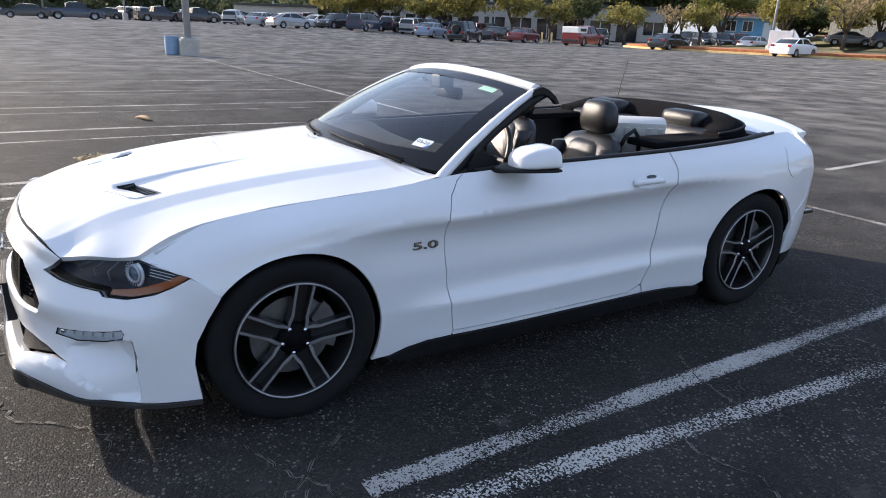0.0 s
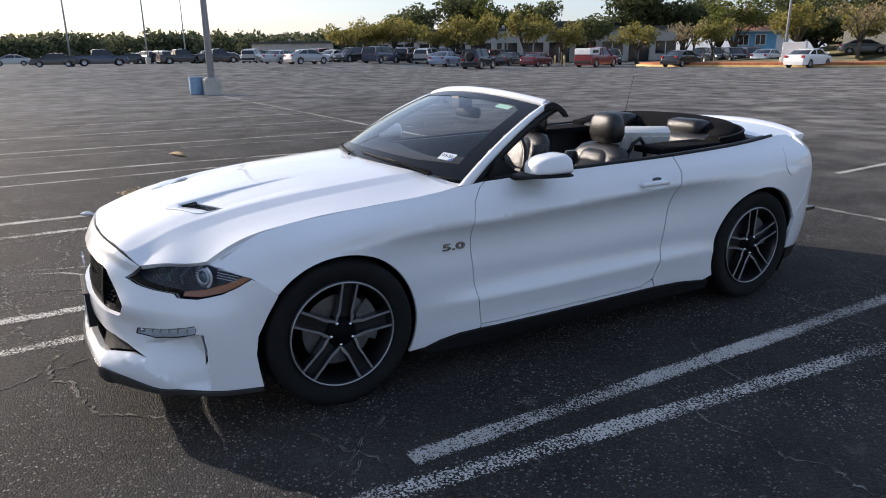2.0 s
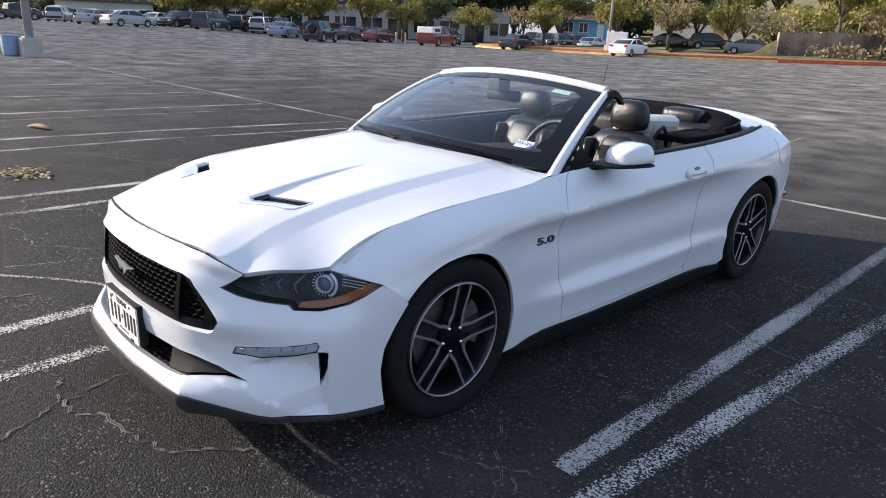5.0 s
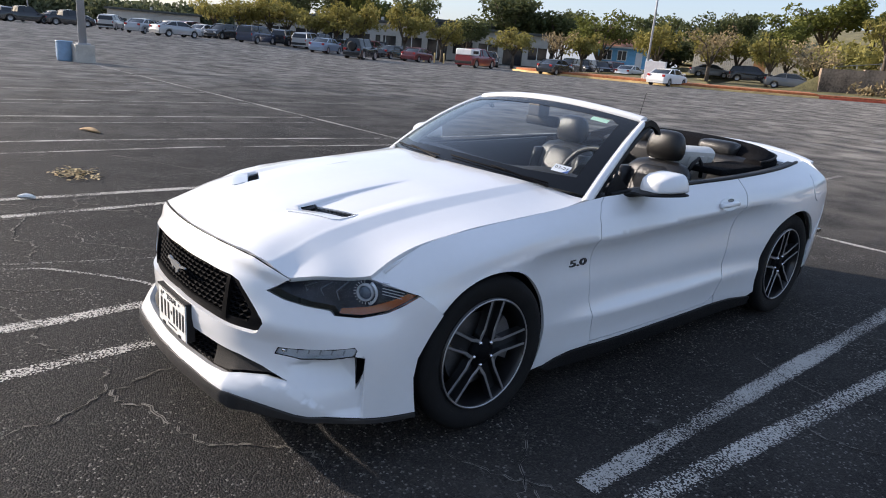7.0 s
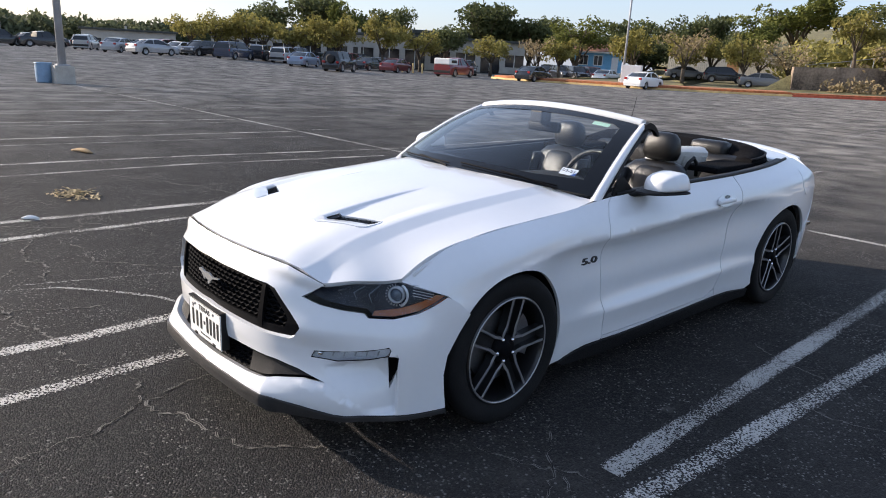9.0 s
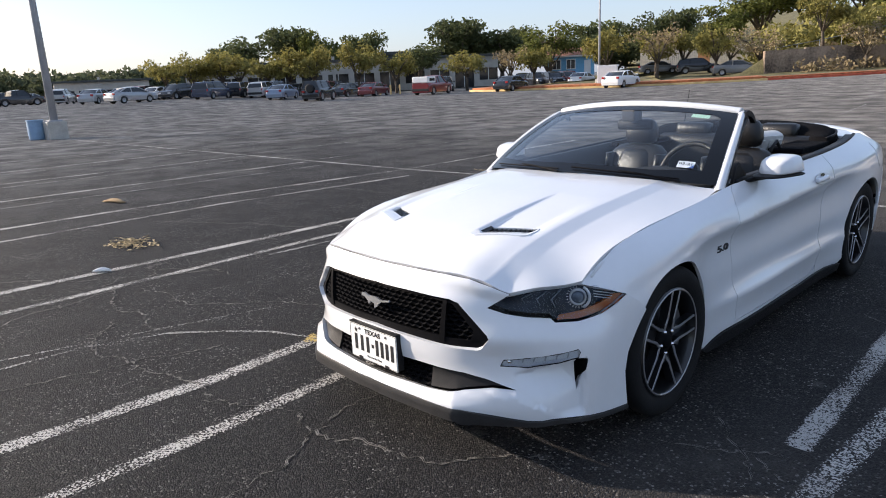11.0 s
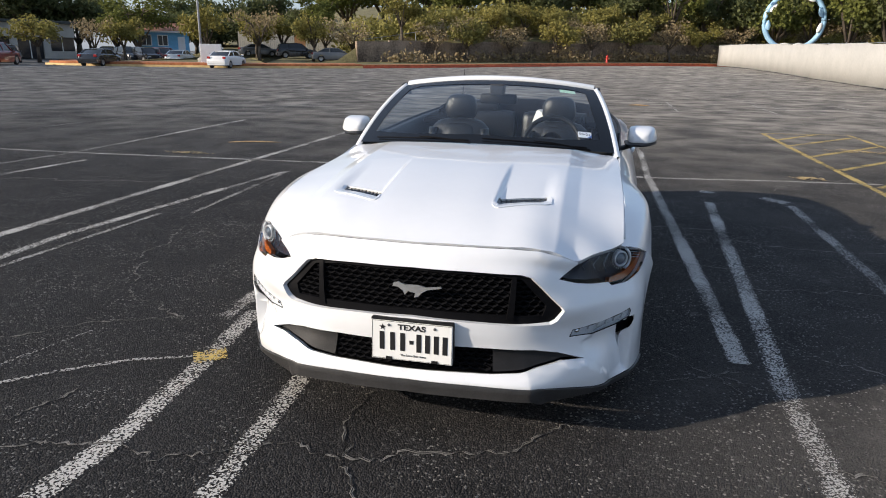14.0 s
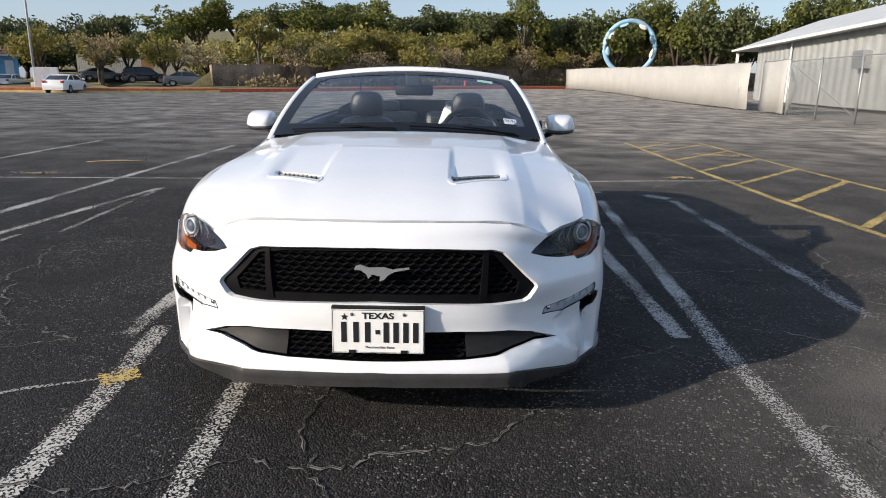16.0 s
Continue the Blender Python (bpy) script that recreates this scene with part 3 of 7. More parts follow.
def litter(name, centre, size, n, seed, label):
    rnd = random.Random(seed)
    v, f = [], []
    for _ in range(n):
        x, y = centre[0] + rnd.gauss(0, size[0]), centre[1] + rnd.gauss(0, size[1])
        a, s = rnd.uniform(0, 6.28), rnd.uniform(0.015, 0.04)
        z = rise(x, y) + rnd.uniform(0.006, 0.02)
        k = len(v)
        for u, w, h in ((-1, 0, 0), (0, 0.5, 0.010), (1, 0, 0.004), (0, -0.5, 0.008)):
            v.append((x + s * (u * math.cos(a) - w * math.sin(a)), y + s * (u * math.sin(a) + w * math.cos(a)), z + h))
        f.append((k, k + 1, k + 2, k + 3))
    return tagged(mesh_ob(name, v, f, LEAF_DRY), label, "leaves", kind="stuff")


litter("leaf_litter", (-4.96, -0.25), (0.16, 0.10), 160, 1, "dry yellow leaves lying on the asphalt")
litter("leaf_litter", (-5.16, 5.58), (0.14, 0.05), 50, 2, "dry yellow leaves lying on the asphalt")
litter("leaf_litter", (3.35, 6.05), (0.10, 0.05), 60, 3, "dry yellow leaves lying on the asphalt")
litter("leaf_litter", (5.0, 9.2), (0.25, 0.12), 90, 4, "dry yellow leaves lying on the asphalt")
litter("leaf_litter", (0.6, 14.2), (0.3, 0.10), 120, 5, "dry yellow leaves lying on the asphalt")
BARK = material("dry_bark", (0.36, 0.24, 0.12), 0.85, vary=0.35, scale=30, bump=0.5)
PAPER = material("white_paper", (0.8, 0.8, 0.78), 0.7, vary=0.05)


def husk(at, turn, length, label, thick=1.0):
    rows = [[(length * (t - 0.5), thick * 0.055 * math.sin(math.pi * (0.1 + 0.8 * t)) * math.cos(a) + 0.02 * math.sin(5 * t), 0.008 + thick * 0.03 * math.sin(math.pi * (0.1 + 0.8 * t)) * (1 + math.sin(a))) for a in [math.tau * k / 8 for k in range(8)]] for t in [k / 7 for k in range(8)]]
    h = part("palm_husk", loft(rows), BARK, smooth=True)
    h.matrix_basis = pose(at[0], at[1], 0.0, 0, 0, turn)
    return tagged(h, label, "husk")


husk((-7.96, 0.62), 25, 0.42, "dry brown husk lying on the asphalt")
husk((-4.8, 7.0), 20, 0.85, "dry brown stick lying on the asphalt", 0.4)
husk((2.06, 19.2), -10, 0.62, "dry brown stick lying on the asphalt", 0.6)
rnd = random.Random(8)
pp = part("paper_scrap", loft([[(0.15 * (t - 0.5) + rnd.uniform(-0.008, 0.008), (0.045 * math.cos(a) * (1.1 - t) + 0.02 * t) + rnd.uniform(-0.008, 0.008), 0.006 + (0.028 + 0.05 * t * (1 - t) * 2) * (1 + math.sin(a)) * 0.6 + rnd.uniform(0, 0.008)) for a in [math.tau * k / 7 for k in range(7)]] for t in (0, 0.25, 0.5, 0.75, 1)]), PAPER)
pp.matrix_basis = pose(-4.02, -0.84, 0.0, 0, 0, 40) @ Matrix.Diagonal((1.0, 0.6, 0.6, 1))
tagged(pp, "crumpled white paper scrap on the asphalt", "paper")

# ---- the lot's surroundings ----
CONCRETE = material("pale_concrete", (0.42, 0.40, 0.36), 0.85, vary=0.18, scale=3, bump=0.3, bump_scale=60)
POLE_GREY = material("grey_pole_paint", (0.30, 0.31, 0.33), 0.5, vary=0.12, scale=4)
BARREL_BLUE = material("blue_plastic", (0.20, 0.32, 0.47), 0.5, vary=0.12, scale=6)
RED_PAINT = material("red_kerb_paint", (0.52, 0.10, 0.05), 0.8, vary=0.25, scale=2, bump=0.2)
YELLOW_PAINT = material("yellow_kerb_paint", (0.70, 0.50, 0.22), 0.8, vary=0.25, scale=2, bump=0.2)
MULCH = material("red_mulch", (0.36, 0.13, 0.055), 0.95, vary=0.4, scale=4, bump=0.6, bump_scale=30)
GRASS = material("dry_grass_slope", (0.13, 0.115, 0.05), 0.95, vary=0.5, scale=0.7, bump=0.6, bump_scale=12)
WALL_STAIN = material("stained_retaining_wall", (0.21, 0.16, 0.118), 0.9, vary=0.65, scale=0.6, bump=0.5, bump_scale=20)
STUCCO = material("white_stucco", (0.44, 0.415, 0.37), 0.85, vary=0.12, scale=1.2, bump=0.2)
DARK_GLASS = material("dark_window", (0.02, 0.022, 0.026), 0.12, vary=0.3, scale=2)
BLUE_WALL = material("blue_siding", (0.15, 0.40, 0.62), 0.7, vary=0.15, scale=2)
ROOF_RED = material("brown_red_shingle", (0.28, 0.13, 0.08), 0.9, vary=0.25, scale=3, bump=0.3)
ROOF_DARK = material("dark_flat_roof", (0.06, 0.065, 0.06), 0.9, vary=0.3, scale=2)
SCREEN_CLOTH = material("cream_screen_cloth", (0.40, 0.388, 0.362), 0.85, vary=0.08, scale=0.8, bump=0.3, bump_scale=6)
GALV = material("galvanised_steel", (0.36, 0.37, 0.37), 0.45, 0.6, vary=0.15, scale=8)
METAL_WALL = material("grey_metal_siding", (0.34, 0.35, 0.34), 0.55, 0.1, vary=0.12, scale=1.0)
METAL_ROOF = material("pale_metal_roof", (0.52, 0.52, 0.50), 0.5, 0.1, vary=0.1, scale=0.7)
TRIM_WHITE = material("white_trim", (0.74, 0.74, 0.72), 0.6, vary=0.06, scale=3)
RING_BLUE = material("pale_blue_plastic", (0.30, 0.50, 0.68), 0.4, vary=0.15, scale=1.5)
FENCE_WOOD = material("cream_fence_boards", (0.60, 0.53, 0.42), 0.85, vary=0.15, scale=2)
FENCE_ORANGE = material("orange_gate_boards", (0.48, 0.22, 0.09), 0.85, vary=0.15, scale=2)
BARK_GREY = material("tree_bark", (0.10, 0.08, 0.06), 0.95, vary=0.4, scale=3, bump=0.6, bump_scale=20)


def foliage(name, lo, hi):
    m = bpy.data.materials.new(name)
    m.use_nodes = True
    n, l = m.node_tree.nodes, m.node_tree.links
    p = n["Principled BSDF"]
    p.inputs["Roughness"].default_value = 0.75
    p.inputs["Specular IOR Level"].default_value = 0.2
    g, oi, mix, r = n.new("ShaderNodeNewGeometry"), n.new("ShaderNodeObjectInfo"), n.new("ShaderNodeMath"), n.new("ShaderNodeValToRGB")
    mix.operation = "MULTIPLY_ADD"
    mix.inputs[1].default_value = 0.65
    h = n.new("ShaderNodeMath")
    h.operation = "MULTIPLY"
    h.inputs[1].default_value = 0.35
    l.new(oi.outputs["Random"], h.inputs[0])
    l.new(g.outputs["Random Per Island"], mix.inputs[0])
    l.new(h.outputs[0], mix.inputs[2])
    r.color_ramp.elements[0].color, r.color_ramp.elements[1].color = (*lo, 1), (*hi, 1)
    l.new(mix.outputs[0], r.inputs["Fac"])
    l.new(r.outputs["Color"], p.inputs["Base Color"])
    tl, ms = n.new("ShaderNodeBsdfTranslucent"), n.new("ShaderNodeMixShader")
    ms.inputs[0].default_value = 0.35
    l.new(r.outputs["Color"], tl.inputs[0])
    l.new(p.outputs[0], ms.inputs[1])
    l.new(tl.outputs[0], ms.inputs[2])
    l.new(ms.outputs[0], n["Material Output"].inputs[0])
    return m


LEAF_GOLD = foliage("yellow_green_leaves", (0.14, 0.132, 0.036), (0.35, 0.30, 0.09))
LEAF_OLIVE = foliage("olive_leaves", (0.11, 0.108, 0.036), (0.34, 0.30, 0.09))
LEAF_DARK = foliage("dark_green_leaves", (0.045, 0.058, 0.027), (0.15, 0.165, 0.065))
LEAF_BROWN = foliage("brown_brush", (0.17, 0.13, 0.075), (0.44, 0.35, 0.20))
LEAF_FAR = foliage("far_green_leaves", (0.06, 0.072, 0.042), (0.14, 0.155, 0.08))
LEAF_GREEN = foliage("sunlit_olive_leaves", (0.06, 0.075, 0.02), (0.19, 0.20, 0.05))


def leaves(rng, clumps, per, size):
    """Many small leaf pieces spread over clumps (centre, radius): vertices and faces."""
    out = []
    for c, r in clumps:
        n = max(8, int(per * (r[0] * r[1] + r[0] * r[2]) / 2))
        d = rng.normal(size=(n, 3))
        d /= np.linalg.norm(d, axis=1)[:, None]
        out.append(np.array(c) + d * np.array(r) * (rng.uniform(0.25, 1.0, (n, 1)) ** 0.5) * rng.uniform(0.8, 1.12, (n, 1)))
    p = np.concatenate(out)
    n = len(p)
    a = rng.normal(size=(n, 3))
    a /= np.linalg.norm(a, axis=1)[:, None]
    b = np.cross(a, rng.normal(size=(n, 3)))
    b /= np.linalg.norm(b, axis=1)[:, None]
    s = size * rng.uniform(0.5, 1.3, (n, 1))
    v = np.stack([p - a * s, p + b * s * 0.55, p + a * s, p - b * s * 0.55], 1).reshape(-1, 3)
    return v, np.arange(4 * n).reshape(-1, 4)


def fast_mesh(name, v, f, mat, parent=None):
    me = bpy.data.meshes.new(name)
    me.vertices.add(len(v))
    me.vertices.foreach_set("co", np.asarray(v, np.float32).ravel())
    f = np.asarray(f, np.int32)
    me.loops.add(f.size)
    me.loops.foreach_set("vertex_index", f.ravel())
    me.polygons.add(len(f))
    me.polygons.foreach_set("loop_start", np.arange(0, f.size, f.shape[1], dtype=np.int32))
    me.update(calc_edges=True)
    me.validate()
    me.materials.append(mat)
    ob = new(name, me)
    ob.parent = parent
    return ob


def make_tree(seed, height, spread, stem, mat, per, size, label, bare=0.0):
    """A tapered trunk that forks into limbs, each carrying leaf clumps."""
    rng, rnd = np.random.default_rng(seed), random.Random(seed)
    tree = thing("tree", label, "tree")
    bm = bmesh.new()
    lean = rnd.uniform(-0.2, 0.2)
    fork = Vector((lean, rnd.uniform(-0.2, 0.2), stem))
    r0 = 0.035 * height
    add_tube(bm, [(0, 0, -0.2), (lean * 0.4, 0, stem * 0.5), fork], [r0 * 1.2, r0 * 0.85, r0 * 0.75], 8)
    clumps = []
    n = rnd.randint(5, 7)
    for k in range(n):
        a = math.tau * (k + rnd.uniform(-0.3, 0.3)) / n
        reach, top = spread * rnd.uniform(0.45, 0.85), height * rnd.uniform(0.62, 0.95)
        tip = Vector((math.cos(a) * reach, math.sin(a) * reach, top - 0.12 * height))
        mid = fork.lerp(tip, 0.5) + Vector((rnd.uniform(-0.3, 0.3), rnd.uniform(-0.3, 0.3), 0.1 * height))
        add_tube(bm, [fork - Vector((0, 0, 0.1)), mid, tip], [r0 * 0.5, r0 * 0.3, r0 * 0.1], 6)
        for j in range(rnd.randint(5, 7)):
            q = mid.lerp(tip, rnd.uniform(-0.1, 1.15)) + Vector((rnd.gauss(0, 0.16), rnd.gauss(0, 0.16), rnd.gauss(0, 0.10))) * spread
            add_tube(bm, [mid.lerp(tip, 0.4), q], [r0 * 0.16, r0 * 0.05], 5)
            if rnd.random() >= bare:
                rr = spread * rnd.uniform(0.20, 0.36)
                clumps.append(((q.x, q.y, q.z), (rr, rr, rr * rnd.uniform(0.6, 0.85))))
    part("trunk", bm, BARK_GREY, tree, "grey-brown trunk and limbs", smooth=True)
    v, f = leaves(rng, clumps, per, size)
    fast_mesh("crown", v, f, mat, tree)
    return tree


def plant(base, spots, group, high, low=0.85, top=1.15, seed=0):
    """Copies of the trees in base at the (x, y) spots."""
    rnd = random.Random(seed)
    for k, (x, y) in enumerate(spots):
        s = rnd.uniform(low, top)
        t = copy_thing(base[k % len(base)], Matrix())
        t.matrix_basis = pose(x, y, high(x, y), 0, 0, rnd.uniform(0, 360)) @ Matrix.Diagonal((s, s, s * rnd.uniform(0.92, 1.08), 1))
        t["group"] = group


# kerb line from the left to the fence
KERB = [(-47.0, 49.5), (-44.5, 48.6), (-40.0, 49.0), (-34.8, 50.8), (-27.8, 53.0), (-22.7, 56.6), (-14.9, 63.1), (-5.8, 70.6), (14.9, 84.6), (60.0, 113.0)]


def along(s):
    """The point at the share s of the kerb line, and the way straight back from it."""
    seg = [math.dist(a, b) for a, b in zip(KERB, KERB[1:])]
    d = s * sum(seg)
    for (a, b), ln in zip(zip(KERB, KERB[1:]), seg):
        if d <= ln or b == KERB[-1]:
            t = d / ln
            w = Vector((b[0] - a[0], b[1] - a[1])).normalized()
            return Vector((a[0] + (b[0] - a[0]) * t, a[1] + (b[1] - a[1]) * t)), Vector((-w.y, w.x))
        d -= ln


HILL_D = [0.3, 2.0, 5.0, 8.0, 8.4, 14.0, 24.0, 45.0, 90.0]
HILL_L = [0.15, 0.20, 0.28, 0.36, 0.38, 0.55, 0.9, 1.8, 3.5]
HILL_R = [0.15, 0.25, 0.35, 0.5, 2.7, 3.4, 4.8, 8.2, 11.5]


def hill_at(s, d):
    k = step_f(0.225, 0.265 if d < 9 else 0.42, s)
    p, back = along(s)
    q = p + back * d
    return Vector((q.x, q.y, rise(q.x, q.y) * 1.0 + (1 - k) * float(np.interp(d, HILL_D, HILL_L)) + k * float(np.interp(d, HILL_D, HILL_R))))


def step_f(a, b, x):
    t = min(1.0, max(0.0, (x - a) / (b - a)))
    return t * t * (3 - 2 * t)


NS = 60
v = [tuple(hill_at(i / NS, d)) for i in range(NS + 1) for d in HILL_D]
nd = len(HILL_D)
f = [(i * nd + j, (i + 1) * nd + j, (i + 1) * nd + j + 1, i * nd + j + 1) for i in range(NS) for j in range(nd - 1)]
tagged(mesh_ob("hillside", v, f, GRASS, smooth=True), "dry grass slope behind the kerb", "hillside", kind="structure")


def strip(name, d0, d1, s0, s1, lift, mat, label, n=40, drop=0.0):
    v = []
    for k in range(n + 1):
        s = s0 + (s1 - s0) * k / n
        a, b = hill_at(s, max(d0, 0.3)), hill_at(s, max(d1, 0.3))
        p, back = along(s)
        a.xy, b.xy = p + back * d0, p + back * d1
        zg = rise(p.x, p.y)
        v += [(a.x, a.y, zg - 0.05), (a.x, a.y, a.z + lift), (b.x, b.y, b.z + lift), (b.x, b.y, zg - 0.05)]
    f = [(4 * k + j, 4 * k + 4 + j, 4 * k + 5 + j, 4 * k + 1 + j) for k in range(n) for j in range(3)]
    return tagged(mesh_ob(name, v, f, mat), label, "kerb", kind="structure")


strip("kerb", -0.02, 0.32, 0.0, 0.23, 0.02, YELLOW_PAINT, "yellow painted concrete kerb")
strip("kerb", -0.02, 0.32, 0.23, 0.62, 0.02, RED_PAINT, "red painted concrete kerb")
strip("mulch_bed", 0.34, 2.6, 0.0, 0.23, 0.20, MULCH, "bed of red mulch behind the kerb")
strip("mulch_bed", 0.34, 0.9, 0.23, 0.62, 0.14, MULCH, "bed of red mulch behind the kerb")

# retaining wall with bays
wall = thing("retaining_wall", "stained concrete retaining wall under a wooded slope", "wall", kind="structure")
for k in range(25):
    s0, s1 = 0.249 + 0.029 * k, 0.249 + 0.029 * (k + 1)
    a, b = hill_at(s0, 7.9), hill_at(s1, 7.9)
    a1, b1 = hill_at(s0, 8.5), hill_at(s1, 8.5)
    bm = bmesh.new()
    lo = [Vector((p.x, p.y, rise(p.x, p.y) + 0.1)) for p in (a, b, b1, a1)]
    hi = [Vector((p.x, p.y, rise(p.x, p.y) + 2.55 + 0.12 * math.sin(k * 1.7))) for p in (a, b, b1, a1)]
    add_loft(bm, [lo, hi])
    part("wall_bay", bm, WALL_STAIN, wall)


def lamp_post(x, y, high, base_w, base_h, label, r=0.09):
    z0 = rise(x, y) if y < 60 else 0.4
    lp = thing("lamp_post", label, "lamp post", (x, y, z0), group="lamp posts")
    part("base", box((-base_w / 2, -base_w / 2, -0.1), (base_w / 2, base_w / 2, base_h), 0.03), CONCRETE, lp)
    part("pole", tube([(0, 0, base_h - 0.05), (0, 0, high * 0.5), (0, 0, high)], [r * 1.3, r, r * 0.75], 10), POLE_GREY, lp, smooth=True)
    part("foot_flange", box((-r * 2, -r * 2, base_h), (r * 2, r * 2, base_h + 0.05), 0.01), POLE_GREY, lp)
    for s in (1, -1):
        head = part("lamp_head", box((s * 0.25 - 0.2, -0.14, high - 0.02), (s * 0.75 + 0.2, 0.14, high + 0.12), 0.03), POLE_GREY, lp)
        part("arm", tube([(0, 0, high + 0.04), (s * 0.3, 0, high + 0.05)], 0.03, 6), POLE_GREY, lp)
    return lp


tf = thing("terrace_fence", "dark chain-link fence on top of the retaining wall", "fence")
tops = []
for k in range(17):
    p = hill_at(0.265 + 0.008 * k, 11.0)
    tops.append((p.x, p.y, p.z + 2.1))
    if k % 2 == 0:
        part("post", tube([(p.x, p.y, p.z - 0.2), (p.x, p.y, p.z + 2.15)], 0.05, 6), GALV, tf)
part("top_rail", tube(tops, 0.04, 6), GALV, tf)
part("middle_rail", tube([(x, y, z - 1.0) for x, y, z in tops], 0.03, 6), GALV, tf)


lamp_post(-25.7, 4.7, 10.5, 0.66, 0.64, "grey lamp post on a pale concrete base", 0.11)
lamp_post(-84.5, 1.2, 13.0, 0.6, 0.8, "thin grey lamp post far across the lot")
lamp_post(-95.9, 10.5, 13.0, 0.6, 0.8, "thin grey lamp post far across the lot")
lamp_post(-114.9, 18.4, 9.5, 0.6, 0.8, "thin grey lamp post far across the lot")
lamp_post(-35.1, 55.2, 12.5, 0.55, 0.75, "thin grey lamp post in a mulch bed")
barrel = thing("trash_barrel", "blue plastic barrel beside the lamp base", "barrel", (-26.15, 4.17, 0))
part("barrel_body", lathe([(0.0, 0.0), (0.25, 0.0), (0.27, 0.05), (0.285, 0.25), (0.285, 0.5), (0.27, 0.66), (0.28, 0.70), (0.26, 0.71), (0.24, 0.67)], 24), BARREL_BLUE, barrel, smooth=True)
part("barrel_rim", lathe([(0.285, 0.68), (0.295, 0.70), (0.285, 0.72), (0.27, 0.71)], 24), BARREL_BLUE, barrel, smooth=True)

# trees
gold = [make_tree(11 + k, 6.0, 3.0, 1.6, LEAF_GOLD, 85, 0.20, "yellow-green autumn tree with a forked trunk") for k in range(3)]
olive = [make_tree(31 + k, 6.4, 3.3, 1.7, LEAF_OLIVE, 80, 0.20, "olive-green tree with a forked trunk", 0.1) for k in range(3)]
thin = [make_tree(51 + k, 5.6, 3.0, 1.5, LEAF_BROWN, 40, 0.16, "half-bare brownish tree with spreading limbs", 0.25) for k in range(2)]
oak = [make_tree(71 + k, 12.0, 6.0, 2.0, LEAF_DARK, 52, 0.30, "large dark green oak tree") for k in range(3)]
ash = [make_tree(91 + k, 12.0, 5.4, 2.0, LEAF_GREEN, 46, 0.28, "tall sunlit olive-green tree") for k in range(2)]


def flat(x, y):
    return rise(x, y) + 0.1


def on_hill(x, y):
    best = min(((along(k / 120)[0] - Vector((x, y))).length, k / 120) for k in range(121))
    p, back = along(best[1])
    d = max(0.3, (Vector((x, y)) - p).dot(back))
    return hill_at(best[1], d).z - 0.05


plant(gold, [(-82.6, 32.8), (-79.5, 34.8), (-78.1, 37.9), (-72.0, 40.8), (-67.5, 44.3), (-64.4, 48.7), (-76.5, 39.5), (-70.0, 42.5), (-61.5, 52.0)], "trees before the building", flat, 0.85, 1.05, 1)
plant([gold[0], thin[0]], [(-53.5, 56.0), (-49.5, 59.0), (-47.5, 61.0)], "trees before the building", flat, 0.80, 0.95, 2)
plant([gold[1], thin[1], olive[0]], [(-36.9, 69.5), (-30.0, 73.5), (-34.5, 71.5)], "trees on the slope", on_hill, 0.85, 1.0, 3)
front_row = [(-38.4, 61.6), (-33.9, 64.2), (-28.9, 66.6), (-25.0, 68.3), (-20.0, 69.9), (-16.4, 70.9)]
for k in range(13):
    p = hill_at(0.345 + 0.042 * k, 6.0 + 0.8 * math.sin(k * 2.3))
    front_row.append((p.x, p.y))
plant([gold[2], thin[0], olive[1], thin[1]], front_row, "trees at the foot of the slope", on_hill, 0.78, 0.95, 5)
mid_row = []
for k in range(36):
    p = hill_at(0.33 + 0.018 * k, 11.5 + 2.0 * math.sin(k * 1.9))
    mid_row.append((p.x, p.y))
plant([gold[0], olive[0], thin[1], gold[1], olive[2], gold[2]], mid_row, "trees on the slope", on_hill, 0.52, 0.75, 6)


def stand(kind, spots, group, seed):
    """Trees of given (x, y, top, half width)."""
    rnd = random.Random(seed)
    for k, (x, y, top, half) in enumerate(spots):
        z = min(on_hill(x, y), top - 4.5) if x > -48 else flat(x, y)
        t = copy_thing(kind[k % len(kind)], Matrix())
        t.matrix_basis = pose(x, y, z, 0, 0, rnd.uniform(0, 360)) @ Matrix.Diagonal((half / 4.1, half / 4.1, (top - z) / 10.1, 1))
        t["group"] = group


stand(oak, [(-99.3, 51.7, 8.9, 4.4), (-97.6, 60.5, 10.2, 4.6), (-89.9, 68.1, 10.2, 3.6), (-67.9, 61.6, 5.9, 3.4), (-75.6, 78.0, 10.0, 4.8), (-70.8, 82.5, 9.6, 4.4), (-74.7, 89.5, 9.0, 2.2), (-63.4, 100.2, 9.2, 3.9), (-59.2, 100.4, 8.4, 2.6), (-55.6, 100.3, 9.8, 3.6), (-51.2, 102.6, 9.9, 3.4), (-43.5, 97.4, 8.4, 2.2), (-71.0, 91.0, 7.6, 4.6), (-64.0, 93.5, 6.8, 4.6), (-57.5, 95.0, 6.6, 4.4), (-81.0, 82.0, 7.4, 4.6)], "large trees behind", 4)
stand(ash, [(-89.9, 61.3, 9.5, 2.8), (-56.6, 75.8, 7.2, 3.3), (-34.3, 92.5, 11.8, 4.3), (-30.2, 96.2, 10.6, 3.8), (-28.1, 105.1, 8.4, 2.5), (-36.5, 88.0, 8.6, 2.8)], "large trees behind", 5)
woods = []
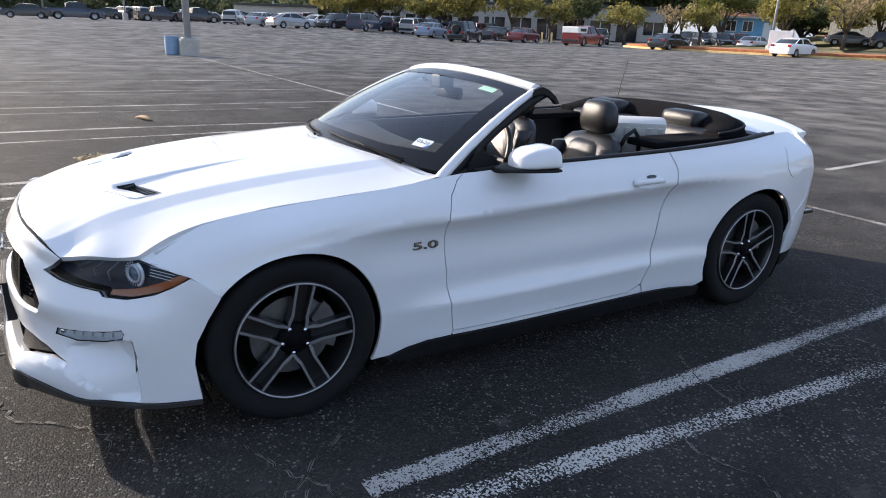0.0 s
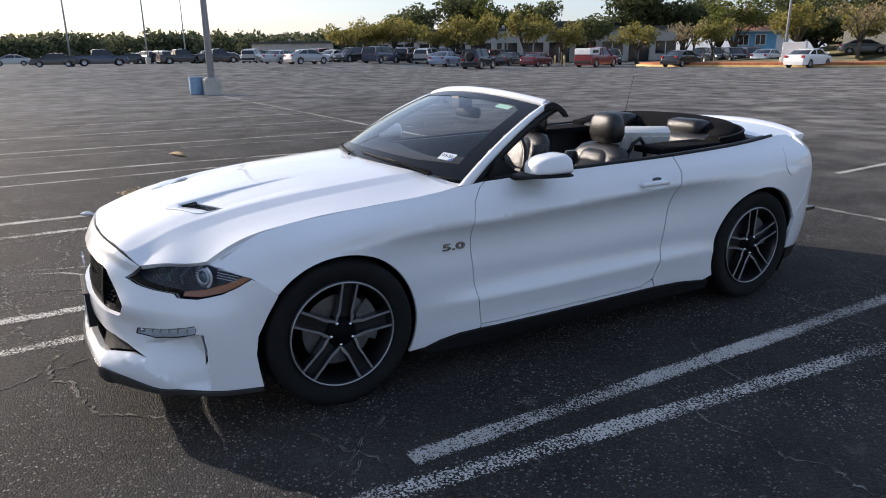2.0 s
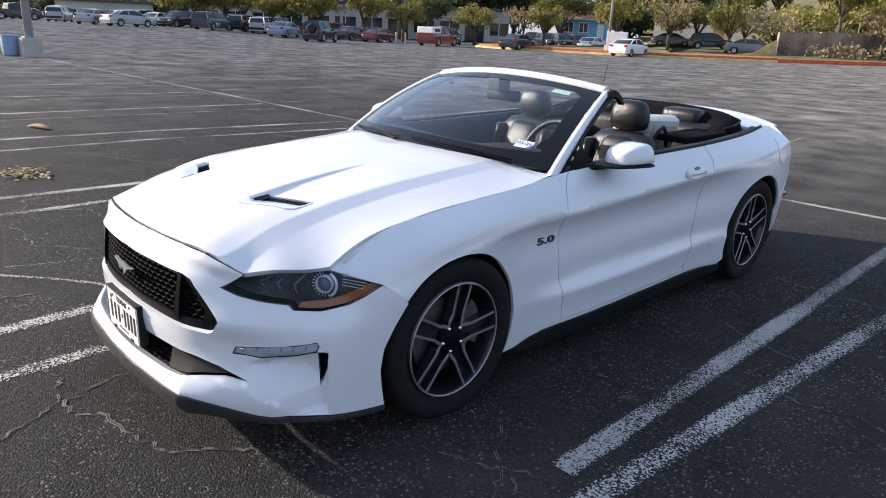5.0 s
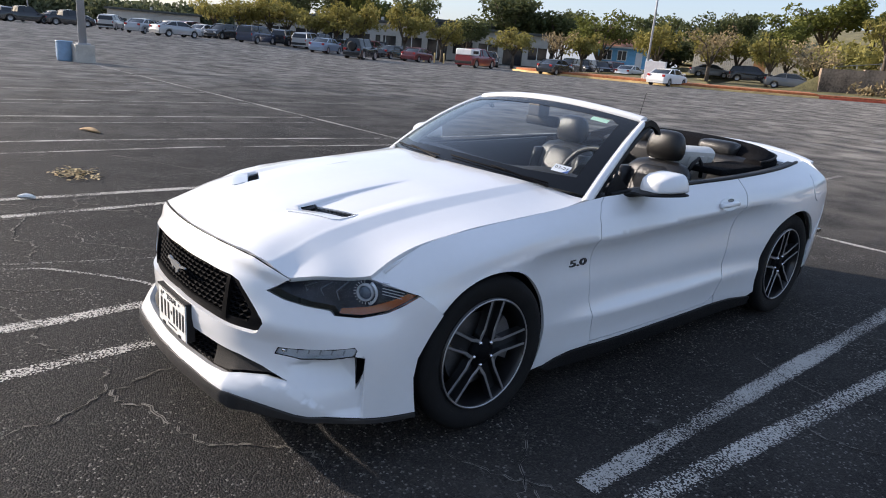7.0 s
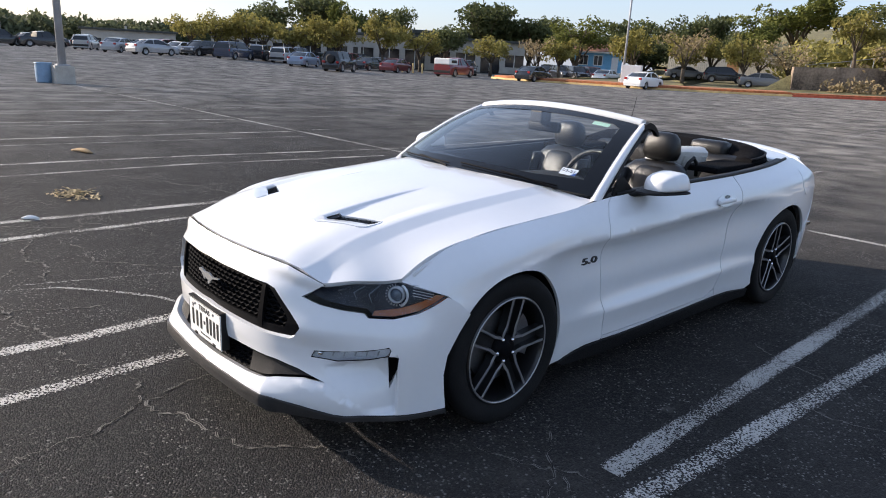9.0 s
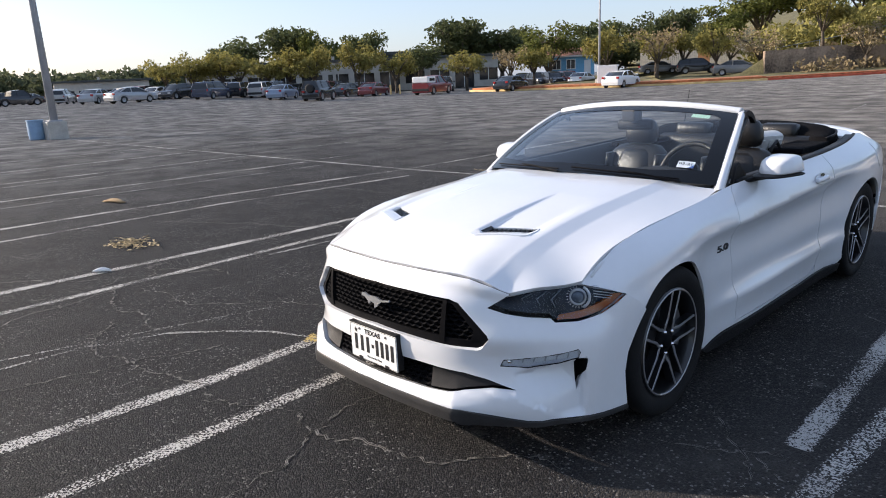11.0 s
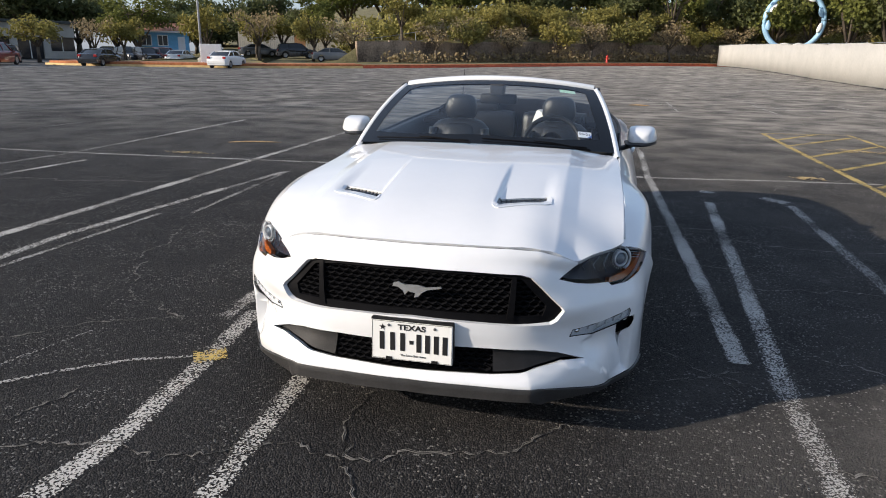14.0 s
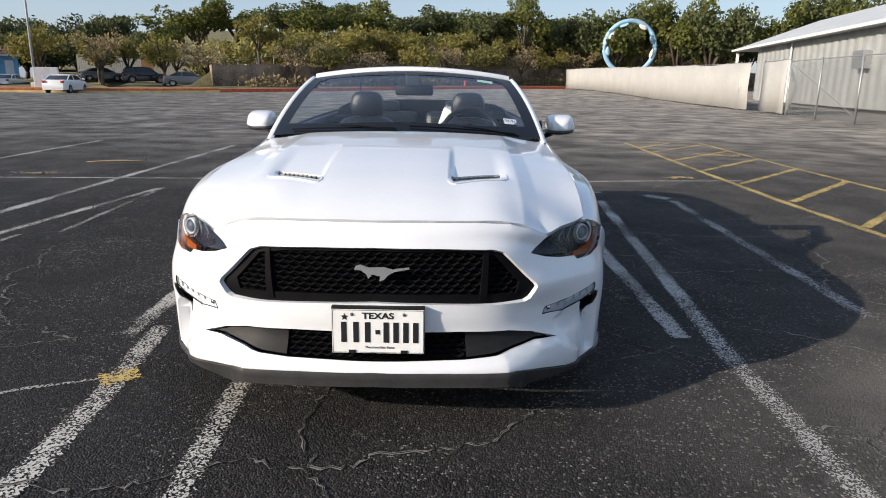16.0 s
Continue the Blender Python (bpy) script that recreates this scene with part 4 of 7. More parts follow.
for k in range(34):
    u = random.Random(k).uniform
    a = radians(104.5 - 2.5 * k)
    d = 97 + u(-7, 7)
    woods.append((1 + d * math.cos(a), d * math.sin(a), 11.3 + u(-1.3, 0.9) - 0.05 * max(0, k - 14), 3.2 + u(-0.5, 0.9)))
for k in range(16):
    a = radians(103 - 3.4 * k)
    woods.append((1 + 114 * math.cos(a), 114 * math.sin(a), 11.4 + 0.6 * math.sin(k * 2.1), 4.2))
stand([oak[0], ash[0], oak[1], ash[1], oak[2]], woods, "woods on the slope", 7)
for base in (gold, olive, thin, oak, ash):
    for t in base:
        for o in (*t.children_recursive, t):
            bpy.data.objects.remove(o)

# brush under the trees
rng = np.random.default_rng(5)
clumps = []
for k in range(420):
    s = 0.27 + 0.71 * (k % 210) / 210
    d = rng.choice([5.5, 9.2, 10.5, 13.0, 16.0]) if k < 210 else rng.uniform(5.8, 7.3)
    p = hill_at(s, float(d))
    r = rng.uniform(0.7, 1.4) if k < 210 else rng.uniform(0.45, 0.95)
    clumps.append(((p.x, p.y, p.z + 0.5 * r), (r * 1.4, r * 1.4, r * 0.9)))
v, f = leaves(rng, clumps, 26, 0.22)
tagged(fast_mesh("brush", v, f, LEAF_BROWN), "brown tangled brush under the trees", "brush", kind="stuff")
clumps = []
for k in range(220):
    s = 0.27 + 0.73 * (k % 110) / 110
    p = hill_at(s, float(rng.uniform(14, 22)))
    r = rng.uniform(1.4, 2.4)
    clumps.append(((p.x, p.y, p.z + 0.8 * r), (r * 1.5, r * 1.5, r)))
v, f = leaves(rng, clumps, 20, 0.32)
tagged(fast_mesh("shrubs", v, f, LEAF_OLIVE), "olive and yellow shrubs on the slope", "shrubs", kind="stuff")

# far woods at the edge of the lot
clumps = []
for k in range(240):
    a = radians(146 + 56 * k / 240)
    dist = 250 + rng.uniform(-15, 25)
    x, y = dist * math.cos(a), dist * math.sin(a)
    h = rng.uniform(3.6, 5.6)
    clumps.append(((x, y, h * 0.8), (5.5, 5.5, h)))
    clumps.append(((x + rng.uniform(-4, 4), y + rng.uniform(-4, 4), 1.5), (5.0, 5.0, 2.2)))
v, f = leaves(rng, clumps, 17.0, 0.85)
tagged(fast_mesh("far_woods", v, f, LEAF_FAR), "hazy green woods beyond the lot", "woods", kind="stuff")


def sticks(bm, a, b, r, sides=6):
    add_tube(bm, [a, b], r, sides)


# long white building behind the small trees
def facade(name, a, b, high, deep, bays, label, base=0.1):
    a, b = Vector((*a, base)), Vector((*b, base))
    w = (b - a)
    ln = w.length
    turn = math.degrees(math.atan2(w.y, w.x))
    t = thing(name, label, "building", tuple(a), turn)
    step_w = ln / bays
    for k in range(bays):
        x0, x1 = k * step_w, (k + 1) * step_w
        part("pier", box((x0, 0, 0), (x0 + step_w * 0.22, deep, high)), STUCCO, t)
        part("wall", box((x0 + step_w * 0.22, 0, high * 0.62), (x1, deep, high)), STUCCO, t)
        if k % 3 != 1:
            part("sill_wall", box((x0 + step_w * 0.22, 0.0, 0), (x1, deep, high * 0.22)), STUCCO, t)
    for k in range(bays):
        x0, x1 = k * step_w + step_w * 0.22, (k + 1) * step_w
        zlo = high * (0.0 if k % 3 == 1 else 0.22)
        win = part("window", box((x0, 0.35, zlo), (x1, 0.42, high * 0.62)), DARK_GLASS, t)
        part("mullion", box(((x0 + x1) / 2 - 0.05, 0.30, zlo), ((x0 + x1) / 2 + 0.05, 0.36, high * 0.62)), TRIM_WHITE, win)
    part("roof", box((-0.4, -0.5, high), (ln + 0.4, deep + 0.4, high + 0.35), 0.05), ROOF_DARK, t)
    part("pilaster", box((ln * 0.45, -0.15, 0), (ln * 0.45 + 0.4, 0.0, high + 0.8)), STUCCO, t)
    return t


facade("school_building", (-88.5, 38.0), (-64.6, 74.4), 4.2, 9.0, 12, "long low white building with dark window bays")
facade("modular_building", (-122.5, 31.0), (-118.8, 45.0), 3.4, 5.0, 5, "low white modular building beyond the lot")
blk = thing("flat_roof_block", "dark flat-roofed block behind the trees", "building", (-82.0, 68.0, 0.1), 57)
part("wall", box((0, 0, 0), (9, 5, 5.3)), ROOF_DARK, blk)
part("roof", box((-0.3, -0.3, 5.3), (9.3, 5.3, 5.8), 0.05), ROOF_DARK, blk)

# blue house
bh = thing("blue_house", "bright blue house with a brown shingle roof", "house", (-58.2, 77.6, 1.0), 35.0)
part("wall", box((0, 0, 0), (6.6, 6, 2.7)), BLUE_WALL, bh)
bm = bmesh.new()
add_loft(bm, [[(x, -0.5, 2.75), (x, 3, 3.9), (x, 6.5, 2.75), (x, 6.5, 2.6), (x, -0.5, 2.6)] for x in (-0.4, 7.0)])
part("roof", bm, ROOF_RED, bh)
for x in (0.8, 2.8):
    w = part("window", box((x, -0.06, 1.0), (x + 1.1, 0.02, 2.2)), DARK_GLASS, bh)
    for lo, hi in (((x - 0.1, -0.1, 0.9), (x + 1.2, 0.0, 1.0)), ((x - 0.1, -0.1, 2.2), (x + 1.2, 0.0, 2.3)), ((x - 0.1, -0.1, 1.0), (x, 0.0, 2.2)), ((x + 1.1, -0.1, 1.0), (x + 1.2, 0.0, 2.2)), ((x + 0.5, -0.09, 1.0), (x + 0.58, 0.0, 2.2))):
        part("window_frame", box(lo, hi), TRIM_WHITE, w)
part("door", box((5.2, -0.06, 0.0), (6.1, 0.02, 2.1)), TRIM_WHITE, bh)
part("fascia", box((-0.4, -0.56, 2.58), (7.0, -0.5, 2.78)), TRIM_WHITE, bh)

# cream board fence with an orange gate
bf = thing("board_fence", "cream board fence with an orange gate on the slope", "fence", (-43.5, 77.6, 1.5), 24.0)
for k in range(56):
    part("board", box((k * 0.23, 0, 0), (k * 0.23 + 0.21, 0.03, 2.3)), FENCE_ORANGE if 30 <= k < 36 else FENCE_WOOD, bf)
part("rail", box((0, 0.03, 0.5), (12.9, 0.10, 0.6)), FENCE_WOOD, bf)
part("rail", box((0, 0.03, 1.8), (12.9, 0.10, 1.9)), FENCE_WOOD, bf)

# white cabinet behind the kerb, hydrant, bollards
cb = thing("utility_cabinet", "white metal cabinet with two doors behind the kerb", "cabinet", (-33.2, 53.6, 0.25), 25)
part("cabinet_body", box((-0.9, 0, 0), (0.9, 0.8, 1.75), 0.02), TRIM_WHITE, cb)
for s in (-1, 1):
    d = part("cabinet_door", box((s * 0.44 - 0.41, -0.02, 0.08), (s * 0.44 + 0.41, 0.0, 1.68), 0.004), TRIM_WHITE, cb)
    part("door_handle", box((s * 0.08 - 0.02, -0.05, 0.8), (s * 0.08 + 0.02, -0.02, 1.0)), GALV, d)
hy = thing("fire_hydrant", "red fire hydrant behind the kerb", "hydrant", tuple(hill_at(0.46, 1.2)))
HYD = material("red_hydrant_paint", (0.5, 0.04, 0.03), 0.5, vary=0.1)
part("barrel", lathe([(0.0, 0.95), (0.06, 0.94), (0.13, 0.85), (0.15, 0.75), (0.12, 0.72), (0.12, 0.1), (0.18, 0.08), (0.18, 0.0)], 14), HYD, hy, smooth=True)
for s in (-1, 1):
    part("outlet", tube([(0, 0, 0.55), (s * 0.22, 0, 0.55)], 0.06, 8), HYD, hy)
for x, y in ((-58.5, 47.0), (-57.4, 47.6), (-56.5, 48.2)):
    b = part("bollard", lathe([(0.10, 0.0), (0.10, 1.0), (0.08, 1.06), (0.0, 1.08)], 12), YELLOW_PAINT, smooth=True)
    b.matrix_basis = pose(x, y, 0)
    tagged(b, "pale yellow steel bollard before the building", "bollard", "bollards")

# screened fence along the lot
SF = [(14.7, 84.3), (15.6, 78.0), (15.9, 60.0), (15.8, 45.0), (15.7, 32.9)]
sf = thing("screened_fence", "chain-link fence covered with cream screen cloth", "fence")


def fence_run(pts, high, post_every, cloth, parent, wob):
    rnd = random.Random(3)
    v, posts = [], []
    for (a, b) in zip(pts, pts[1:]):
        n = max(2, round(math.dist(a, b) / 1.2))
        for k in range(n + (1 if b == pts[-1] else 0)):
            x, y = a[0] + (b[0] - a[0]) * k / n, a[1] + (b[1] - a[1]) * k / n
            o = rnd.uniform(-wob, wob)
            z0 = rise(x, y)
            v += [(x - 0.06 + o, y, z0 + 0.04 + rnd.uniform(0, 0.05)), (x - 0.06 - o, y, z0 + high * 0.5), (x - 0.06 + o, y, z0 + high + rnd.uniform(-0.04, 0.03))]
    n = len(v) // 3
    if cloth:
        f = [(3 * k + j, 3 * k + 3 + j, 3 * k + 4 + j, 3 * k + 1 + j) for k in range(n - 1) for j in range(2)]
        c = part_from(v, f, "screen_cloth", cloth, parent)
        sol = c.modifiers.new("thick", "SOLIDIFY")
        sol.thickness = 0.012
    for k in range(0, n, post_every):
        x, y, _ = v[3 * k]
        z0 = rise(x, y)
        part("post", tube([(x + 0.06, y, z0 - 0.1), (x + 0.06, y, z0 + high + 0.08)], 0.035, 8), GALV, parent, smooth=True)
    part("top_rail", tube([(v[3 * k + 2][0] + 0.06, v[3 * k + 2][1], rise(*v[3 * k][:2]) + high + 0.02) for k in range(n)], 0.022, 6), GALV, parent, smooth=True)


def part_from(v, f, name, mat, parent):
    return mesh_ob(name, v, f, mat, parent, smooth=True)


fence_run(SF, 2.4, 3, SCREEN_CLOTH, sf, 0.03)
fence_run([(15.6, 31.2), (15.4, 29.4), (15.1, 27.7)], 2.4, 3, SCREEN_CLOTH, sf, 0.03)
cl = thing("chain_link_fence", "bare galvanised chain-link fence with slanted brace", "fence")
fence_run([(15.0, 27.3), (14.5, 23.0), (14.0, 18.5), (13.4, 12.0)], 2.3, 3, None, cl, 0.0)
A, B = Vector((15.0, 27.3, 0)), Vector((13.4, 12.0, 0))
bm = bmesh.new()
ln = (B - A).length
for k in range(-16, int(ln / 0.14)):
    for s in (1, -1):
        u0 = k * 0.14
        p0 = A.lerp(B, min(1, max(0, (u0 if s > 0 else u0 + 2.2) / ln)))
        p1 = A.lerp(B, min(1, max(0, (u0 + 2.2 if s > 0 else u0) / ln)))
        z0, z1 = 0.05, 2.25
        add_tube(bm, [(p0.x, p0.y, z0), (p1.x, p1.y, z1)], 0.006, 3, False)
part("wire_mesh", bm, GALV, cl)
part("brace", tube([(15.0, 27.2, 2.2), (14.3, 21.0, 0.3)], 0.02, 6), GALV, cl)

# metal building behind the fence
mb = thing("metal_building", "grey corrugated metal building with a pale sloped roof", "building", (24.9, 53.5, 0.2), -99.5)
bm = bmesh.new()
n = 150
prof = [(k * 0.28, (0.0 if k % 4 < 2 else 0.07)) for k in range(n)]
rows = [[(x, -y, 0.0) for x, y in prof], [(x, -y, 4.25) for x, y in prof]]
add_loft(bm, rows, closed=False, caps=False)
part("siding", bm, METAL_WALL, mb)
part("back_wall", box((0, 12, 0), (42, 12.2, 4.2)), METAL_WALL, mb)
part("end_wall", box((0.0, 0.05, 0), (0.15, 12, 4.2)), METAL_WALL, mb)
bm = bmesh.new()
add_loft(bm, [[(x, -0.7, 4.15), (x, 6, 6.6), (x, 12.7, 4.15), (x, 12.7, 4.0), (x, -0.7, 4.0)] for x in (-5.5, 42.5)])
part("roof", bm, METAL_ROOF, mb)
part("gutter", box((-5.5, -0.86, 3.98), (42.5, -0.70, 4.14)), TRIM_WHITE, mb)
part("canopy_post", box((-5.2, -0.5, 0), (-5.0, -0.3, 4.0)), TRIM_WHITE, mb)
part("downpipe", tube([(9.0, -0.14, 0), (9.0, -0.14, 4.0)], 0.06, 8), TRIM_WHITE, mb)
part("air_unit", box((20.5, -0.5, 2.0), (21.8, 0.0, 2.9), 0.03), GALV, mb)

# round ride sign behind the fence: a ring with plain fin shapes
rg = thing("ring_arch", "pale blue ring arch with plain white fins behind the fence", "ring", (23.5, 89.0, 0.6), 0)
rm = Matrix.Translation((0, 0, 5.4)) @ Matrix.Rotation(radians(90), 4, "X")
part("ring", tube([rm @ Vector((3.3 * math.cos(math.tau * k / 48), 3.3 * math.sin(math.tau * k / 48), 0)) for k in range(49)], 0.30, 10), RING_BLUE, rg, smooth=True)
for k, a in enumerate((20, 60, 110, 150, 190, 345)):
    q = rm @ Vector((3.0 * math.cos(radians(a)), 3.0 * math.sin(radians(a)), 0.1))
    rows = []
    for t in [j / 6 for j in range(7)]:
        c = rm @ Vector((2.95 * math.cos(radians(a + 22 * t - 11)), 2.95 * math.sin(radians(a + 22 * t - 11)), 0.28))
        r = 0.04 + 0.26 * math.sin(math.pi * t) ** 0.8
        rows.append([c + Vector((r * math.cos(b), 0.12 * math.sin(b), r * math.sin(b + 0.5))) for b in [math.tau * j / 8 for j in range(8)]])
    part("fin", loft(rows), TRIM_WHITE if k % 2 else RING_BLUE, rg, smooth=True)
part("stand", box((-2.2, -1.2, 0), (2.2, 1.2, 2.45), 0.2), TRIM_WHITE, rg)
for s in (-0.7, 0.9):
    part("rounded_top", loft([[(s + r * math.cos(b), r * math.sin(b), 2.4 + h) for b in [math.tau * j / 12 for j in range(12)]] for r, h in ((0.85, 0.0), (0.75, 0.25), (0.45, 0.42), (0.1, 0.48))]), TRIM_WHITE, rg, smooth=True)

# ---- parked cars far across the lot ----
CAR_GLASS = material("car_window", (0.02, 0.024, 0.028), 0.08, vary=0.1)
CAR_TYRE = material("car_tyre", (0.02, 0.02, 0.02), 0.85, vary=0.2)
CAR_RIM = material("car_rim", (0.35, 0.35, 0.36), 0.35, 0.8, vary=0.1)
LAMP_RED = material("tail_lamp", (0.35, 0.02, 0.02), 0.25, vary=0.1)
LAMP_CLEAR = material("head_lamp", (0.6, 0.6, 0.6), 0.2, vary=0.1)
COLOURS = {
    "silver": material("silver_car_paint", (0.32, 0.33, 0.345), 0.3, 0.4, vary=0.03, coat=0.6),
    "white": material("white_car_paint", (0.75, 0.75, 0.74), 0.35, vary=0.02, coat=0.6),
    "black": material("black_car_paint", (0.015, 0.016, 0.02), 0.22, vary=0.05, coat=0.6),
    "dark blue": material("dark_blue_car_paint", (0.02, 0.03, 0.06), 0.25, vary=0.05, coat=0.6),
    "red": material("red_car_paint", (0.17, 0.013, 0.016), 0.3, vary=0.05, coat=0.6),
    "dark red": material("dark_red_car_paint", (0.12, 0.015, 0.02), 0.3, vary=0.05, coat=0.6),
    "pale blue": material("pale_blue_car_paint", (0.20, 0.25, 0.33), 0.3, 0.3, vary=0.03, coat=0.6),
    "grey": material("grey_car_paint", (0.10, 0.105, 0.11), 0.3, 0.3, vary=0.03, coat=0.6),
}
# outlines along the length (x forward, z): lower body top, then the cabin
SHAPES = {
    "sedan": dict(L=4.7, W=1.80, body=[(-2.35, 0.55), (-2.33, 0.95), (-2.1, 1.02), (-1.2, 1.03), (0.9, 0.98), (1.9, 0.86), (2.3, 0.72), (2.35, 0.45)], cabin=[(-1.75, 1.00), (-0.95, 1.40), (0.05, 1.45), (0.45, 1.40), (1.25, 0.97)], wheel=(0.32, 1.38)),
    "suv": dict(L=4.6, W=1.85, body=[(-2.3, 0.55), (-2.32, 1.05), (-2.1, 1.10), (-1.2, 1.11), (0.9, 1.06), (1.9, 0.98), (2.25, 0.82), (2.3, 0.45)], cabin=[(-2.15, 1.08), (-1.9, 1.62), (-0.2, 1.70), (0.45, 1.64), (1.2, 1.05)], wheel=(0.36, 1.38)),
    "van": dict(L=5.0, W=1.95, body=[(-2.5, 0.55), (-2.52, 1.05), (-2.3, 1.10), (-1.2, 1.10), (1.2, 1.05), (2.1, 0.95), (2.45, 0.78), (2.5, 0.45)], cabin=[(-2.42, 1.08), (-2.2, 1.68), (-0.2, 1.76), (0.75, 1.68), (1.7, 1.02)], wheel=(0.35, 1.52)),
    "pickup": dict(L=5.7, W=1.98, body=[(-2.85, 0.62), (-2.85, 1.12), (-2.7, 1.15), (-1.2, 1.15), (0.9, 1.14), (2.3, 1.08), (2.75, 0.95), (2.85, 0.55)], cabin=[(-0.95, 1.13), (-0.80, 1.75), (0.2, 1.84), (0.65, 1.78), (1.35, 1.12)], wheel=(0.40, 1.78)),
    "jeep": dict(L=4.3, W=1.80, body=[(-2.0, 0.62), (-2.0, 1.10), (-1.95, 1.15), (-1.2, 1.15), (0.6, 1.15), (1.8, 1.08), (1.95, 1.0), (2.0, 0.60)], cabin=[(-1.95, 1.13), (-1.9, 1.78), (-0.2, 1.82), (0.5, 1.80), (0.75, 1.13)], wheel=(0.41, 1.28)),
}


def make_far_car(kind, colour):
    sh = SHAPES[kind]
    w = sh["W"] / 2
    c = thing("parked_car", f"{colour} {kind if kind != 'jeep' else 'off-road car'} parked on the asphalt", "car", group="parked cars")
    paint = COLOURS[colour]
    xs = [p[0] for p in sh["body"]]
    zs = [p[1] for p in sh["body"]]
    wr, wx = sh["wheel"]
    rows = []
    n = 34
    for k in range(n + 1):
        x = -sh["L"] / 2 + sh["L"] * k / n
        top = float(np.interp(x, xs, zs))
        end = min(1.0, (sh["L"] / 2 - abs(x)) / 0.45)
        ww = w * (0.80 + 0.20 * max(0, end) ** 0.5)
        low = 0.26
        for s in (wx, -wx):
            if abs(x - s) < wr + 0.06:
                low = max(low, wr + math.sqrt((wr + 0.06) ** 2 - (x - s) ** 2) * 0.96)
        low = min(low, top - 0.08)
        rows.append([(x, -ww, low), (x, -ww * 1.01, (low + top) / 2), (x, -ww * 0.98, top - 0.10), (x, -ww * 0.90, top), (x, ww * 0.90, top), (x, ww * 0.98, top - 0.10), (x, ww * 1.01, (low + top) / 2), (x, ww, low)])
    part("body", loft(rows), paint, c, smooth=True, angle=35)
    cab = sh["cabin"]
    cx, cz = [p[0] for p in cab], [p[1] for p in cab]
    rows = []
    for k in range(17):
        x = cx[0] + (cx[-1] - cx[0]) * k / 16
        z = float(np.interp(x, cx, cz))
        b = 0.92 * w
        t = b - (z - 1.0) * 0.28
        rows.append([(x, -b, min(cz[0], cz[-1]) - 0.05), (x, -t, z - 0.05), (x, -t * 0.93, z - 0.02), (x, t * 0.93, z - 0.02), (x, t, z - 0.05), (x, b, min(cz[0], cz[-1]) - 0.05)])
    part("cabin", loft(rows), CAR_GLASS, c, "dark glazed cabin", smooth=True, angle=35)
    rows = []
    for k in range(11):
        x = cx[1] - 0.05 + (cx[-2] - cx[1] + 0.1) * k / 10
        z = float(np.interp(x, cx, cz))
        t = 0.92 * w - (z - 1.0) * 0.28
        rows.append([(x, -t - 0.01, z - 0.07), (x, -t * 0.94, z), (x, 0, z + 0.025), (x, t * 0.94, z), (x, t + 0.01, z - 0.07)])
    part("roof", loft(rows, closed=True), paint, c, smooth=True, angle=35)
    for s in (-1, 1):
        for xa, za, xb, zb in ((cx[0], cz[0], cx[1], cz[1]), (cx[-1], cz[-1], cx[-2], cz[-2]), ((cx[1] + cx[-2]) / 2 - 0.2, cz[0], (cx[1] + cx[-2]) / 2 - 0.2, cz[2] - 0.02)):
            ya, yb = 0.92 * w, 0.92 * w - (zb - 1.0) * 0.28
            part("pillar", tube([(xa, s * (ya + 0.005), za - 0.03), (xb, s * (yb + 0.005), zb - 0.03)], 0.045, 6), paint, c)
        part("headlight", box((sh["L"] / 2 - 0.22, s * w * 0.66 - 0.16, 0.62), (sh["L"] / 2 - 0.06, s * w * 0.66 + 0.16, 0.76), 0.02), LAMP_CLEAR, c)
        part("tail_light", box((-sh["L"] / 2 + 0.02, s * w * 0.74 - 0.14, 0.78), (-sh["L"] / 2 + 0.14, s * w * 0.74 + 0.10, 0.96), 0.02), LAMP_RED, c)
        part("side_mirror", box((cx[-1] - 0.25, s * (w + 0.08) - 0.09, 1.0), (cx[-1] - 0.10, s * (w + 0.08) + 0.09, 1.14), 0.03), paint, c)
        for x in (wx, -wx):
            m = Matrix.Translation((x, s * (w - 0.11), wr)) @ Matrix.Rotation(radians(-90 * s), 4, "X")
            wh = part("wheel", lathe([(wr * 0.62, 0.09), (wr * 0.9, 0.11), (wr, 0.08), (wr, -0.09), (wr * 0.6, -0.1)], 22, m), CAR_TYRE, c, smooth=True)
            part("rim", lathe([(0.0, 0.06), (wr * 0.25, 0.05), (wr * 0.55, 0.08), (wr * 0.64, 0.10), (wr * 0.64, 0.0)], 16, m), CAR_RIM, wh, smooth=True)
    part("bumper", box((sh["L"] / 2 - 0.12, -w * 0.86, 0.36), (sh["L"] / 2 + 0.03, w * 0.86, 0.58), 0.04), paint if kind in ("sedan", "van") else CAR_TYRE, c)
    part("bumper", box((-sh["L"] / 2 - 0.03, -w * 0.88, 0.38), (-sh["L"] / 2 + 0.12, w * 0.88, 0.62), 0.04), paint if kind in ("sedan", "van") else CAR_TYRE, c)
    part("chassis", box((-sh["L"] / 2 + 0.2, -w * 0.75, 0.22), (sh["L"] / 2 - 0.2, w * 0.75, 0.5)), CAR_TYRE, c)
    if kind == "jeep":
        m = Matrix.Translation((-2.08, 0, 1.15)) @ Matrix.Rotation(radians(-90), 4, "Y")
        part("spare_wheel", lathe([(0.0, 0.1), (0.25, 0.12), (0.38, 0.1), (0.4, 0.02), (0.38, -0.06), (0.0, -0.06)], 20, m), CAR_TYRE, c, smooth=True)
